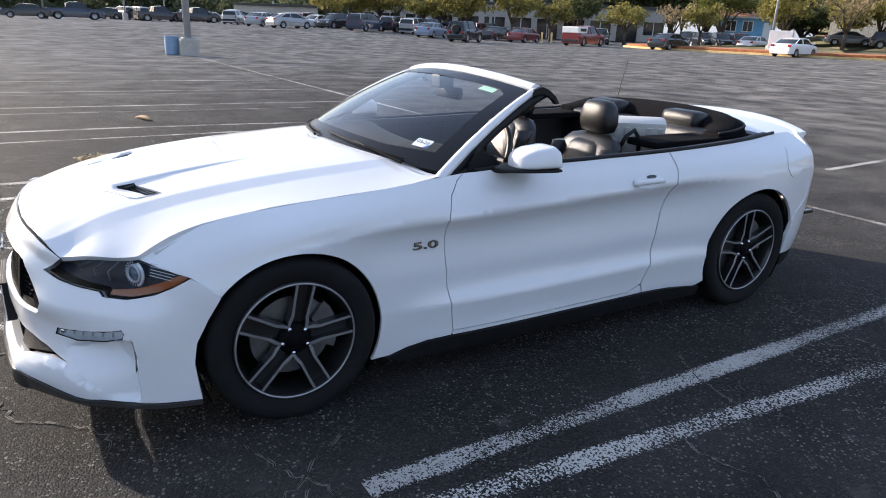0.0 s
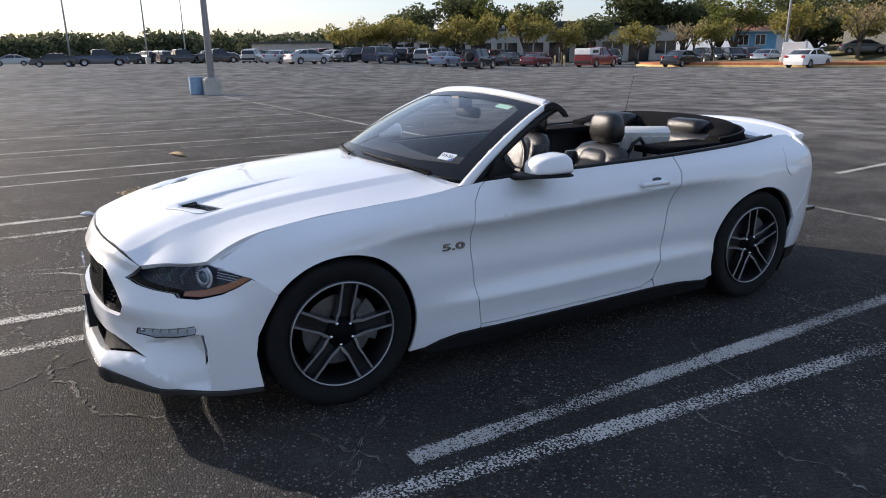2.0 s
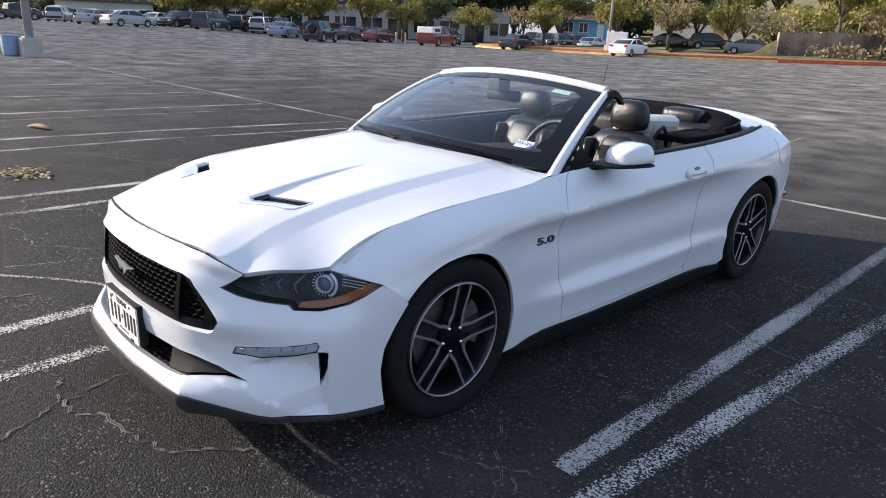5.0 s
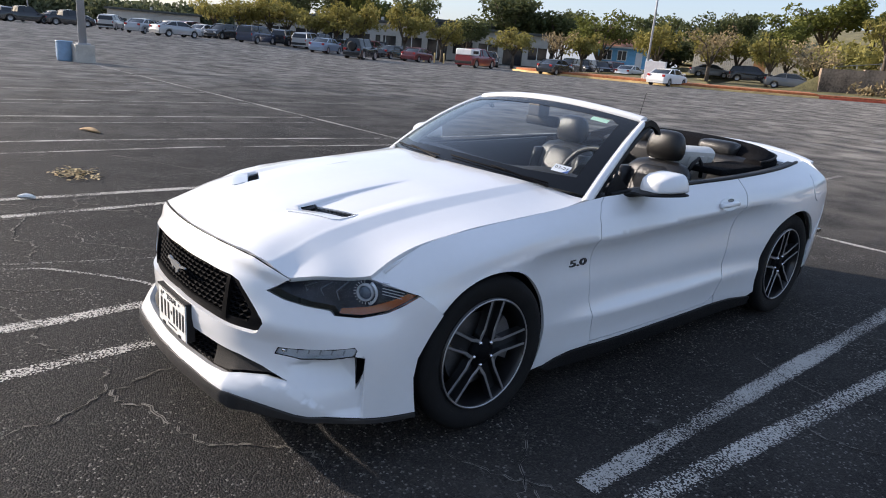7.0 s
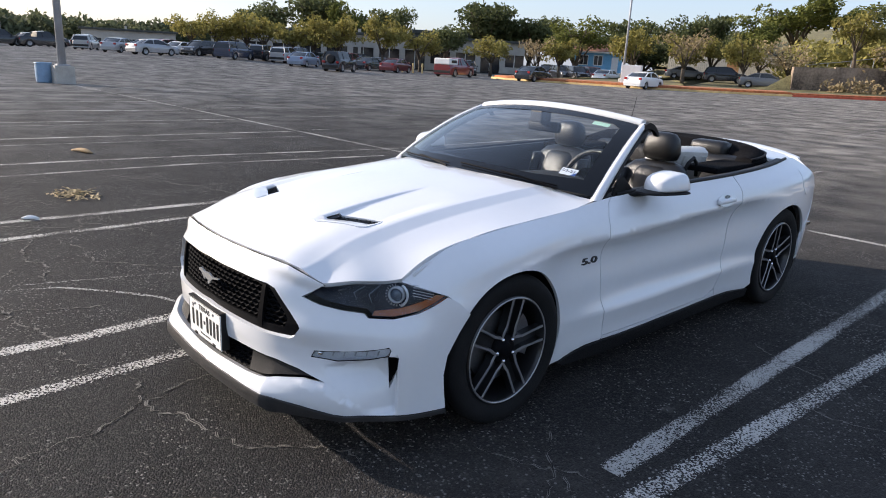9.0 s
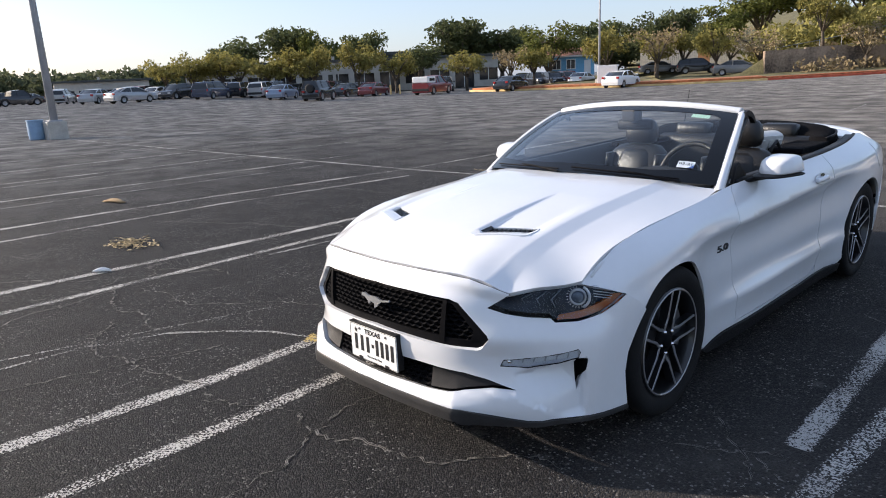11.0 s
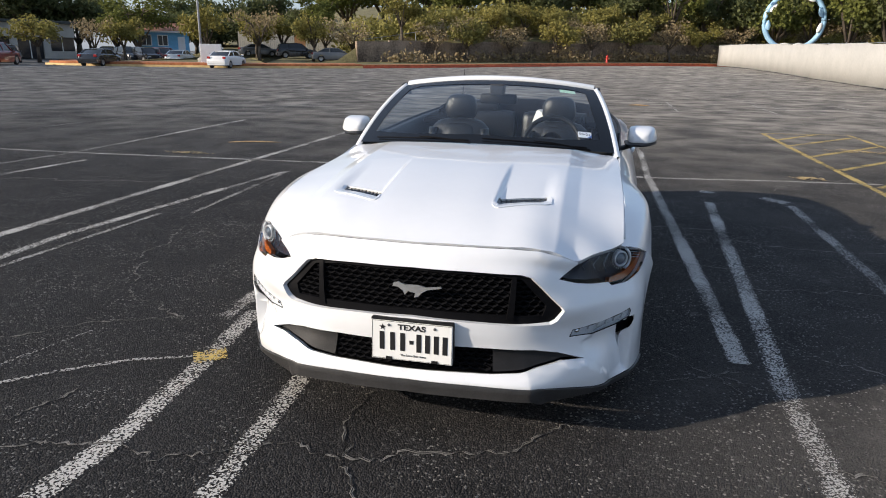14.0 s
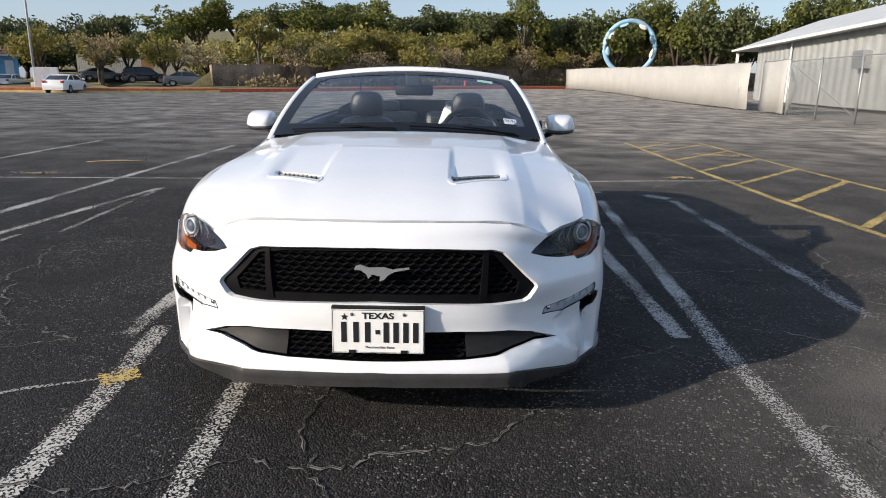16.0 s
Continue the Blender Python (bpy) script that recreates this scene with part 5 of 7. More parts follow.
    if kind == "pickup":
        part("bed_floor", box((-2.75, -w * 0.82, 1.13), (-1.05, w * 0.82, 1.16)), CAR_TYRE, c)
        if colour == "red":
            bed_cap = part("bed_cap", box((-2.80, -w * 0.86, 1.15), (-1.0, w * 0.86, 1.74), 0.09), TRIM_WHITE, c, "white cap over the load bed")
            for s in (-1, 1):
                part("cap_window", box((-2.45, s * w * 0.86 - 0.01, 1.32), (-1.30, s * w * 0.86 + 0.01, 1.58), 0.004), CAR_GLASS, bed_cap)
    return c


PARKED = [
    ("sedan", "black", -83.5, -0.5, 268), ("pickup", "dark blue", -84.4, 4.2, 92), ("sedan", "silver", -106, -5.3, 270), ("sedan", "black", -101, 8.9, 250), ("suv", "black", -99.8, 10.9, 200), ("suv", "grey", -97.6, 12.3, 200),
    ("pickup", "black", -91.4, 13.9, 100), ("pickup", "black", -91.5, 18.5, 100), ("suv", "silver", -84.5, 21.4, 150), ("sedan", "silver", -72.3, 21.2, 136), ("sedan", "silver", -64.9, 21.9, 106), ("suv", "dark red", -84.9, 31.0, 120),
    ("sedan", "white", -77.1, 29.2, 300), ("suv", "black", -73.5, 30.1, 300), ("van", "dark blue", -64.8, 30.0, 125), ("suv", "black", -67.1, 34.6, 127), ("suv", "silver", -64.3, 35.6, 126), ("sedan", "pale blue", -58.2, 34.2, 126),
    ("jeep", "black", -51.4, 33.9, 122), ("suv", "red", -63.3, 43.1, 122), ("sedan", "black", -59.6, 43.1, 116), ("sedan", "dark red", -55.5, 43.7, 116), ("suv", "black", -54.9, 53.7, 320), ("pickup", "red", -47.9, 45.1, 111),
    ("sedan", "black", -41.3, 49.4, 103), ("suv", "black", -49.5, 64.2, 330), ("suv", "black", -47.0, 63.7, 330), ("suv", "dark red", -45.6, 64.8, 330), ("sedan", "white", -43.1, 64.1, 103), ("sedan", "white", -30.5, 51.6, 97),
    ("sedan", "grey", -38.6, 73.4, 35), ("suv", "black", -33.2, 72.1, 30), ("sedan", "grey", -26.4, 66.4, 20),
]
PARKED += [
    ("sedan", "black", -103.9, 10.3, 300), ("suv", "grey", -107.7, 12.7, 120), ("sedan", "dark blue", -101.4, 13.9, 310), ("suv", "grey", -106.5, 19.9, 290), ("sedan", "white", -104.0, 22.4, 300), ("suv", "black", -99.1, 25.7, 120), ("sedan", "grey", -92.3, 27.8, 310), ("suv", "dark red", -91.1, 31.3, 290), ("sedan", "dark red", -87.8, 34.6, 300), ("sedan", "black", -81.0, 35.4, 120), ("suv", "grey", -79.5, 38.8, 310), ("sedan", "dark blue", -74.5, 39.7, 290), ("suv", "grey", -75.1, 42.9, 300), ("sedan", "black", -68.3, 42.6, 120), ("suv", "black", -74.2, 51.9, 310), ("sedan", "black", -67.6, 50.9, 290), ("suv", "black", -54.7, 67.7, 300), ("sedan", "black", -54.3, 71.9, 120), ("sedan", "grey", -51.0, 70.7, 310),
]
made = {}
for kind, colour, x, y, turn in PARKED:
    if (kind, colour) not in made:
        made[(kind, colour)] = make_far_car(kind, colour)
        c = made[(kind, colour)]
    else:
        c = copy_thing(made[(kind, colour)], Matrix())
    on_slope = y > 55 and x > -40
    c.matrix_basis = pose(x, y, (on_hill(x, y) + 0.05) if on_slope else rise(x, y), 0, 0, turn)

# ---- the white convertible ----
SY = [-0.55, -0.30, 0.0, 0.4, 0.8, 1.5, 2.1, 2.72, 3.1, 3.5]
SX = [
    [0.840, 0.878, 0.891, 0.845, 0.855, 0.862, 0.868, 0.925, 0.900, 0.810],
    [0.856, 0.896, 0.915, 0.858, 0.884, 0.892, 0.893, 0.940, 0.910, 0.820],
    [0.856, 0.900, 0.922, 0.861, 0.884, 0.893, 0.895, 0.945, 0.918, 0.830],
    [0.856, 0.904, 0.925, 0.869, 0.896, 0.905, 0.907, 0.950, 0.921, 0.833],
    [0.856, 0.906, 0.927, 0.867, 0.868, 0.878, 0.887, 0.952, 0.923, 0.834],
    [0.856, 0.908, 0.928, 0.866, 0.859, 0.870, 0.884, 0.955, 0.925, 0.835],
    [0.851, 0.907, 0.924, 0.864, 0.865, 0.878, 0.894, 0.950, 0.922, 0.838],
    [0.840, 0.898, 0.918, 0.882, 0.895, 0.908, 0.920, 0.945, 0.920, 0.840],
    [0.800, 0.855, 0.872, 0.846, 0.853, 0.868, 0.885, 0.902, 0.875, 0.800],
    [0.760, 0.778, 0.778, 0.778, 0.785, 0.805, 0.820, 0.790, 0.735, 0.670],
]
SZ = [
    [0.12] * 10,
    [0.22] * 10,
    [0.27] * 10,
    [0.372] * 10,
    [0.425] * 10,
    [0.52] * 10,
    [0.57, 0.60, 0.67, 0.712, 0.717, 0.742, 0.762, 0.757, 0.757, 0.757],
    [0.60, 0.64, 0.72, 0.755, 0.76, 0.785, 0.805, 0.80, 0.80, 0.80],
    [0.66, 0.755, 0.815, 0.835, 0.85, 0.87, 0.885, 0.895, 0.905, 0.905],
    [0.70, 0.822, 0.862, 0.887, 0.928, 0.942, 0.952, 0.970, 0.988, 0.985],
]


def side_x(y, z):
    y, z = np.asarray(y, float), np.asarray(z, float)
    xs = np.stack([hermite(SY, r, y) for r in SX])
    zs = np.stack([hermite(SY, r, y) for r in SZ])
    return hermite(zs, xs, z, creases=(3, 7))


def side(y, z):
    return side_x(y, z), y, z


def crest_z(y):
    return float(hermite(SY, SZ[9], np.array([y]))[0])


FT = [radians(a) for a in (0, 12, 22, 30, 40, 50, 57, 65)]
FZ = [0.17, 0.205, 0.255, 0.30, 0.36, 0.45, 0.53, 0.60, 0.68, 0.73, 0.78]
FR = [
    [1.150, 1.165, 1.200, 1.175, 1.158, 1.113, 1.061, 1.006],
    [1.155, 1.170, 1.208, 1.185, 1.165, 1.116, 1.062, 1.008],
    [1.165, 1.180, 1.220, 1.195, 1.170, 1.118, 1.062, 1.011],
    [1.150, 1.165, 1.200, 1.190, 1.166, 1.120, 1.062, 1.014],
    [1.138, 1.150, 1.172, 1.168, 1.142, 1.123, 1.062, 1.016],
    [1.145, 1.157, 1.170, 1.158, 1.146, 1.128, 1.063, 1.019],
    [1.142, 1.154, 1.174, 1.176, 1.142, 1.121, 1.063, 1.023],
    [1.133, 1.146, 1.165, 1.152, 1.116, 1.096, 1.060, 1.028],
    [1.122, 1.133, 1.146, 1.122, 1.098, 1.078, 1.048, 1.020],
    [1.095, 1.105, 1.112, 1.100, 1.082, 1.059, 1.035, 1.005],
    [1.055, 1.060, 1.062, 1.050, 1.045, 1.030, 1.010, 0.985],
]
FK = 1.12


HX = [0.0, 0.18, 0.26, 0.44, 0.515, 0.585, 0.70, 0.78]
HY = [-0.87, -0.75, -0.6, -0.4, -0.1, 0.2, 0.5, 0.75]
HZ = [
    [0.772, 0.769, 0.764, 0.745, 0.730, 0.700, 0.650, 0.600],
    [0.822, 0.819, 0.814, 0.793, 0.763, 0.715, 0.675, 0.620],
    [0.866, 0.864, 0.859, 0.846, 0.825, 0.789, 0.733, 0.685],
    [0.905, 0.903, 0.898, 0.884, 0.872, 0.842, 0.812, 0.795],
    [0.945, 0.943, 0.938, 0.924, 0.915, 0.889, 0.867, 0.855],
    [0.966, 0.964, 0.961, 0.949, 0.941, 0.917, 0.892, 0.876],
    [0.983, 0.981, 0.979, 0.968, 0.960, 0.938, 0.910, 0.894],
    [0.995, 0.993, 0.990, 0.978, 0.967, 0.955, 0.935, 0.922],
]


def step(a, b, x):
    t = np.clip((x - a) / (b - a), 0, 1)
    return t * t * (3 - 2 * t)


def hood_z(x, y):
    ax, y = np.abs(np.asarray(x, float)), np.asarray(y, float)
    rows = np.stack([hermite(HX, r, ax, creases=(4, 5)) for r in HZ])
    ys = np.broadcast_to(np.array(HY)[:, None], rows.shape)
    z = hermite(ys, rows, y)
    dip = step(0.243, 0.262, ax) * (1 - step(0.43, 0.50, ax)) * np.clip((0.06 - y) / 0.5, 0, 1) * step(-0.60, -0.50, y + 0.5 * (0.25 - ax))
    return z - 0.020 * dip


def hood_top(x, y):
    return x, y, hood_z(x, y)


SEAM = [(0, -0.868), (0.1, -0.866), (0.2, -0.858), (0.35, -0.838), (0.46, -0.812), (0.54, -0.781), (0.604, -0.747), (0.70, -0.63)]


SEAM_Z = hood_z(*np.array(SEAM).T)
SHELF = [(0.0, 0.282), (0.3, 0.287), (0.40, 0.295), (0.47, 0.312), (0.57, 0.327), (0.66, 0.318), (0.78, 0.25), (1.3, 0.15)]


def front(a, z):
    """The nose: a runs round it from the middle, z upwards; its top edge meets the bonnet."""
    sign, th = np.sign(a), np.abs(np.asarray(a, float)) / FK
    z = np.asarray(z, float)
    rows = np.stack([hermite(FT, r, th, creases=(2, 3, 4) if k < 4 else ()) for k, r in enumerate(FR)])
    zs = np.broadcast_to(np.array(FZ)[:, None], rows.shape)
    rho = hermite(zs, rows, z)
    sx, sy = np.array(SEAM).T
    sz = SEAM_Z
    st, sr = np.arctan2(sx, 0.2 - sy), np.hypot(sx, 0.2 - sy)
    zt, rt = np.interp(th, st, sz), np.interp(th, st, sr)
    fix = rt - hermite(zs, rows, zt)
    near = step(zt - 0.07, zt, z) * (1 - step(0.56, 0.66, th))
    rho = rho + near * fix
    aa = th * FK
    crease_a = 0.60 + 0.9 * np.clip(0.43 - z, 0, 1)
    top = 0.404 + 0.19 * (aa - 0.70)
    facet = np.clip(0.26 * (aa - crease_a), 0, 0.052) * (1 - step(0.912, 0.930, aa)) * step(0.19, 0.225, z) * (1 - step(top - 0.012, top + 0.004, z))
    brow = np.interp(aa, *np.array(SHELF).T)
    rho = rho + 0.016 * (1 - step(brow - 0.014, brow, z)) * (1 - step(0.74, 0.80, aa))
    rho = rho - facet
    return sign * rho * np.sin(th), 0.2 - rho * np.cos(th), z


def mirrored(half):
    """A closed outline from its half with x >= 0, from the front middle to the rear middle."""
    return half + [(-x, y) for x, y in reversed(half) if x > 1e-6]


car = thing("convertible_car", "white two-door convertible car with its black top folded down", "car")
AF, AR = (0.0, 0.338, 0.374), (2.72, 0.338, 0.382)


def arch(c, a0, a1, n=28):
    return [(c[0] + c[2] * math.cos(radians(a0 + (a1 - a0) * k / n)), c[1] + c[2] * math.sin(radians(a0 + (a1 - a0) * k / n))) for k in range(n + 1)]


DOOR_F = [(0.722, 0.236), (0.692, 0.45), (0.680, 0.62), (0.678, 0.76), (0.705, 0.85), (0.76, 0.905), (0.80, crest_z(0.8))]
DOOR_R = [(1.80, 0.236), (1.885, 0.27), (1.93, 0.385), (1.965, 0.55), (2.02, 0.77), (2.045, 0.86), (2.045, crest_z(2.045))]
fender_line = [(-0.363, 0.664)] + arch(AF, 138, -27) + [(0.42, 0.168), (0.50, 0.190), (0.60, 0.208), (0.716, 0.214)] + DOOR_F
fender_line += [(y, crest_z(y)) for y in (0.7, 0.55, 0.4, 0.25, 0.1, -0.05, -0.2, -0.3, -0.4, -0.47)] + [(-0.515, 0.722)]
gap = 0.004
door_line = [(y + gap, z) for y, z in DOOR_F] + [(y, crest_z(y)) for y in (1.1, 1.4, 1.7)] + [(y - gap, z) for y, z in reversed(DOOR_R)]
sill_line = [(0.724, 0.214), (0.724, 0.232), (1.80, 0.232), (1.88, 0.258), (1.90, 0.214)]
quarter_line = [(y + gap, z) for y, z in DOOR_R[1:]] + [(y, crest_z(y)) for y in (2.3, 2.6, 2.9, 3.1)] + [(3.20, 0.985), (3.24, 0.90), (3.27, 0.75), (3.25, 0.62), (3.16, 0.52)] + arch(AR, 22, 199) + [(2.30, 0.19), (2.1, 0.208), (1.905, 0.214)]
RIDGES = [[(y, float(hermite(SY, SZ[7], np.array([y]))[0])) for y in np.linspace(0.12, 2.7, 300)], [(y, 0.372) for y in np.linspace(0.42, 2.3, 20)]]
for mir in (False, True):
    panel("front_fender", fender_line, side, PAINT, car, step=0.016, mirror=mir, ridges=RIDGES)
    door = panel("door", door_line, side, PAINT, car, step=0.016, mirror=mir, ridges=RIDGES)
    panel("sill", sill_line, side, PAINT, car, step=0.03, mirror=mir)
    panel("rear_quarter", quarter_line, side, PAINT, car, step=0.018, mirror=mir, ridges=RIDGES)

# bonnet
hood_half = [(0, -0.864), (0.2, -0.854), (0.35, -0.834), (0.46, -0.808), (0.54, -0.777), (0.602, -0.744), (0.70, -0.62), (0.773, -0.515), (0.773, -0.4), (0.774, -0.25), (0.775, 0.0), (0.775, 0.3), (0.775, 0.55), (0.76, 0.70), (0.70, 0.665), (0.5, 0.60), (0.25, 0.57), (0, 0.56)]
SLOT = [(0.252, -0.515), (0.450, -0.418), (0.452, -0.366), (0.254, -0.448)]
hood = panel("bonnet", mirrored(hood_half), hood_top, PAINT, car, holes=[SLOT, [(-x, y) for x, y in SLOT]], step=0.017, flange=0.02, centre=(0, 0, 0))

seam = [(x, y + 0.004) for x, y in SEAM[:7]]
part("seam_gasket", tube([(s * x * CAR_WIDE, y * CAR_NOSE, float(hood_z(np.array([x]), np.array([y]))[0]) - 0.009) for s, pts in ((-1, reversed(seam[1:])), (1, seam)) for x, y in pts], 0.0022, 6), GRILLE_BLACK, car)

for sx in (1, -1):
    part("bonnet_edge_seal", tube([(sx * 0.777 * CAR_WIDE, y * (CAR_NOSE if y < 0 else 1), crest_z(y) - 0.009) for y in np.linspace(-0.46, 0.72, 16)], 0.0065, 6), PAINT, car, smooth=True)

# nose
HEAD_LOW = [(0.592, 0.676), (0.550, 0.652), (0.62, 0.630), (0.70, 0.615), (0.79, 0.606), (0.806, 0.590), (0.90, 0.590), (1.00, 0.610), (1.06, 0.634), (1.118, 0.664)]
nose_half = [(FK * math.atan2(x, 0.2 - y), float(hood_z(np.array([x]), np.array([y]))[0]) - 0.004) for x, y in SEAM[:7]] + HEAD_LOW + [(1.176, 0.630), (1.220, 0.586), (1.172, 0.51), (1.125, 0.42), (1.112, 0.34), (1.118, 0.27), (1.128, 0.192), (0.90, 0.198), (0.70, 0.208), (0.56, 0.236), (0.46, 0.252), (0.0, 0.258)]
GRILLE = [(0.0, 0.690), (0.2, 0.688), (0.40, 0.680), (0.44, 0.668), (0.50, 0.606), (0.555, 0.550), (0.562, 0.536), (0.535, 0.494), (0.515, 0.484), (0.40, 0.485), (0.2, 0.495), (0.0, 0.501)]
INTAKE = [(0.0, 0.396), (0.3, 0.391), (0.46, 0.383), (0.55, 0.366), (0.66, 0.328), (0.57, 0.335), (0.47, 0.320), (0.40, 0.302), (0.3, 0.294), (0.0, 0.289)]
FOG = [(0.600, 0.420), (0.612, 0.446), (0.70, 0.455), (0.82, 0.470), (0.892, 0.486), (0.900, 0.474), (0.892, 0.452), (0.82, 0.433), (0.70, 0.415)]
NOTCH = [(0.882, 0.432), (0.930, 0.448), (0.924, 0.39), (0.904, 0.318), (0.893, 0.296), (0.888, 0.34)]


def other(poly):
    return [(-x, z) for x, z in poly]


def crease_lines(s):
    """Sharp lines of the bumper's lower corner: the facet's edge, its top and the shelf under the intake."""
    return [[(s * (0.60 + 0.9 * (0.43 - z)), z) for z in np.linspace(0.40, 0.225, 8)], [(s * a, 0.396 + 0.19 * (a - 0.70)) for a in np.linspace(0.64, 0.885, 8)], *[[(s * a, float(np.interp(a, *np.array(SHELF).T)) - d) for a in np.linspace(0.03, 0.72, 16)] for d in (0.0, 0.014)]]


bumper = panel("front_bumper", mirrored(nose_half), front, PAINT, car, holes=[mirrored(GRILLE), mirrored(INTAKE), FOG, other(FOG), NOTCH, other(NOTCH)], step=0.0115, flange=0.03, ridges=[q for s in (1, -1) for q in crease_lines(s)])


def lip_surface(a, z):
    """The lip flares out towards its lower edge, most in the middle, with a step at each side."""
    x, y, zz = front(a, z)
    r = np.hypot(x, y - 0.2)
    out = np.clip((0.256 - z) / 0.055, 0, 1) * (0.002 + 0.014 * (1 - step(0.455, 0.495, np.abs(a))))
    return x * (r + out) / r, 0.2 + (y - 0.2) * (r + out) / r, zz


lip_half = [(0, 0.256), (0.46, 0.252), (0.56, 0.233), (0.70, 0.205), (0.90, 0.195), (1.128, 0.189), (1.128, 0.174), (0.90, 0.177), (0.70, 0.182), (0.50, 0.186), (0.485, 0.182), (0.46, 0.190), (0.44, 0.202), (0, 0.210)]
panel("front_lip", mirrored(lip_half), lip_surface, GREY_LIP, car, step=0.016, flange=0.12, lift=0.006, label="grey textured plastic lip under the bumper")


def sunk(fn, depth):
    """The surface moved inwards by depth (towards the rear and the middle)."""

    def moved(a, z):
        x, y, zz = fn(a, z)
        r = np.hypot(x, y - 0.2)
        k = (r - depth) / r
        return x * k, 0.2 + (y - 0.2) * k, zz

    return moved


def grow(poly, d):
    cx, cz = np.mean(poly, 0)
    return [(x + d * np.sign(x - cx) if abs(x - cx) > 0.01 else x, z + d * np.sign(z - cz)) for x, z in poly]


panel("grille_back", mirrored([(0, 0.70), (0.44, 0.69), (0.58, 0.54), (0.52, 0.470), (0, 0.487)]), sunk(front, 0.055), GRILLE_BLACK, car, step=0.04, flange=0)
panel("intake_back", mirrored([(0, 0.41), (0.5, 0.395), (0.68, 0.33), (0.45, 0.29), (0, 0.275)]), sunk(front, 0.06), GRILLE_BLACK, car, step=0.04, flange=0)
for mir in (False, True):
    panel("notch_back", grow(NOTCH, 0.012), sunk(front, 0.03), GRILLE_BLACK, car, step=0.03, flange=0, mirror=mir)
    panel("fog_back", grow(FOG, 0.012), sunk(front, 0.009), FOG_WHITE, car, step=0.03, flange=0, mirror=mir)
    panel("fog_lens", FOG, sunk(front, 0.002), CLEAR, car, step=0.03, flange=0, mirror=mir)

    rim = np.array(FOG + FOG[:1])
    fx, fy, fz = sunk(front, 0.001)(rim[:, 0], rim[:, 1])
    part("fog_rim", tube([((-1 if mir else 1) * x * CAR_WIDE, y * CAR_NOSE, z) for x, y, z in zip(fx, fy, fz)], 0.0022, 6), GRILLE_BLACK, car, "black rim of the running light", smooth=True)

# headlights
HEAD = [(0.592, 0.676), (0.637, 0.698), (0.74, 0.716), (0.84, 0.724), (0.93, 0.722), (1.02, 0.700)] + list(reversed(HEAD_LOW[1:]))
for mir in (False, True):
    lamp = panel("headlight", HEAD, sunk(front, 0.055), LAMP_DARK, car, step=0.03, flange=0, mirror=mir, label="dark headlight with a clear lens and an amber lower strip")
    panel("lens", HEAD, sunk(front, 0.003), CLEAR, lamp, step=0.022, flange=0.012, mirror=mir)
    panel("amber_strip", [(0.815, 0.592), (0.90, 0.592), (1.00, 0.612), (1.06, 0.636), (1.108, 0.662), (1.07, 0.668), (1.01, 0.646), (0.92, 0.622), (0.825, 0.610)], sunk(front, 0.026), AMBER, lamp, step=0.03, flange=0.02, mirror=mir, label="amber marker strip")

# grille: a net of flat hexagons between black side panels


def honeycomb(poly, fn, w, h, bar, depth, a_most=9.0):
    xs, zs = [p[0] for p in poly], [p[1] for p in poly]
    cells = [((i + 0.5 * (j % 2)) * w, min(zs) + j * h) for j in range(int((max(zs) - min(zs)) / h) + 2) for i in range(-40, 41)]
    cells = np.array([c for c, ok in zip(cells, inside(cells, poly)) if ok and abs(c[0]) <= a_most])
    hexagon = np.array([(0.5, 0.16), (0.5, -0.16), (0.0, -0.66), (-0.5, -0.16), (-0.5, 0.16), (0.0, 0.66)])
    rings = []
    for d, sink in ((0.0, 0.0), (bar, 0.004), (bar, depth)):
        pa = cells[:, :1] + hexagon[None, :, 0] * (w - d)
        pz = cells[:, 1:] + hexagon[None, :, 1] * (h - d)
        x, y, z = sunk(fn, 0.026 + sink)(pa.ravel(), pz.ravel())
        rings.append(np.stack([x * CAR_WIDE, y * CAR_NOSE, z], 1).reshape(-1, 6, 3))
    verts = np.concatenate(rings, 1).reshape(-1, 3)
    faces = [(k + lev + m, k + lev + (m + 1) % 6, k + lev + 6 + (m + 1) % 6, k + lev + 6 + m) for k in range(0, 18 * len(cells), 18) for lev in (0, 6) for m in range(6)]
    return verts, faces


gm = mirrored([(x, z) for x, z in GRILLE])
v, f = honeycomb(gm, front, 0.038, 0.0188, 0.009, 0.022, 0.54)
grille = mesh_ob("grille", v, f, GRILLE_MESH, car, "black honeycomb grille")
v, f = honeycomb(mirrored([(0.0, 0.40), (0.31, 0.395), (0.31, 0.29), (0.0, 0.285)]), front, 0.038, 0.0188, 0.009, 0.022)
mesh_ob("lower_grille", v, f, GRILLE_MESH, car, "black honeycomb lower grille")
panel("grille_rim", mirrored([(x, z) for x, z in GRILLE]), sunk(front, 0.019), GRILLE_BLACK, car, holes=[mirrored([(0.0, 0.676), (0.30, 0.671), (0.41, 0.656), (0.500, 0.556), (0.485, 0.516), (0.30, 0.522), (0.0, 0.527)])], step=0.025, flange=0.02)
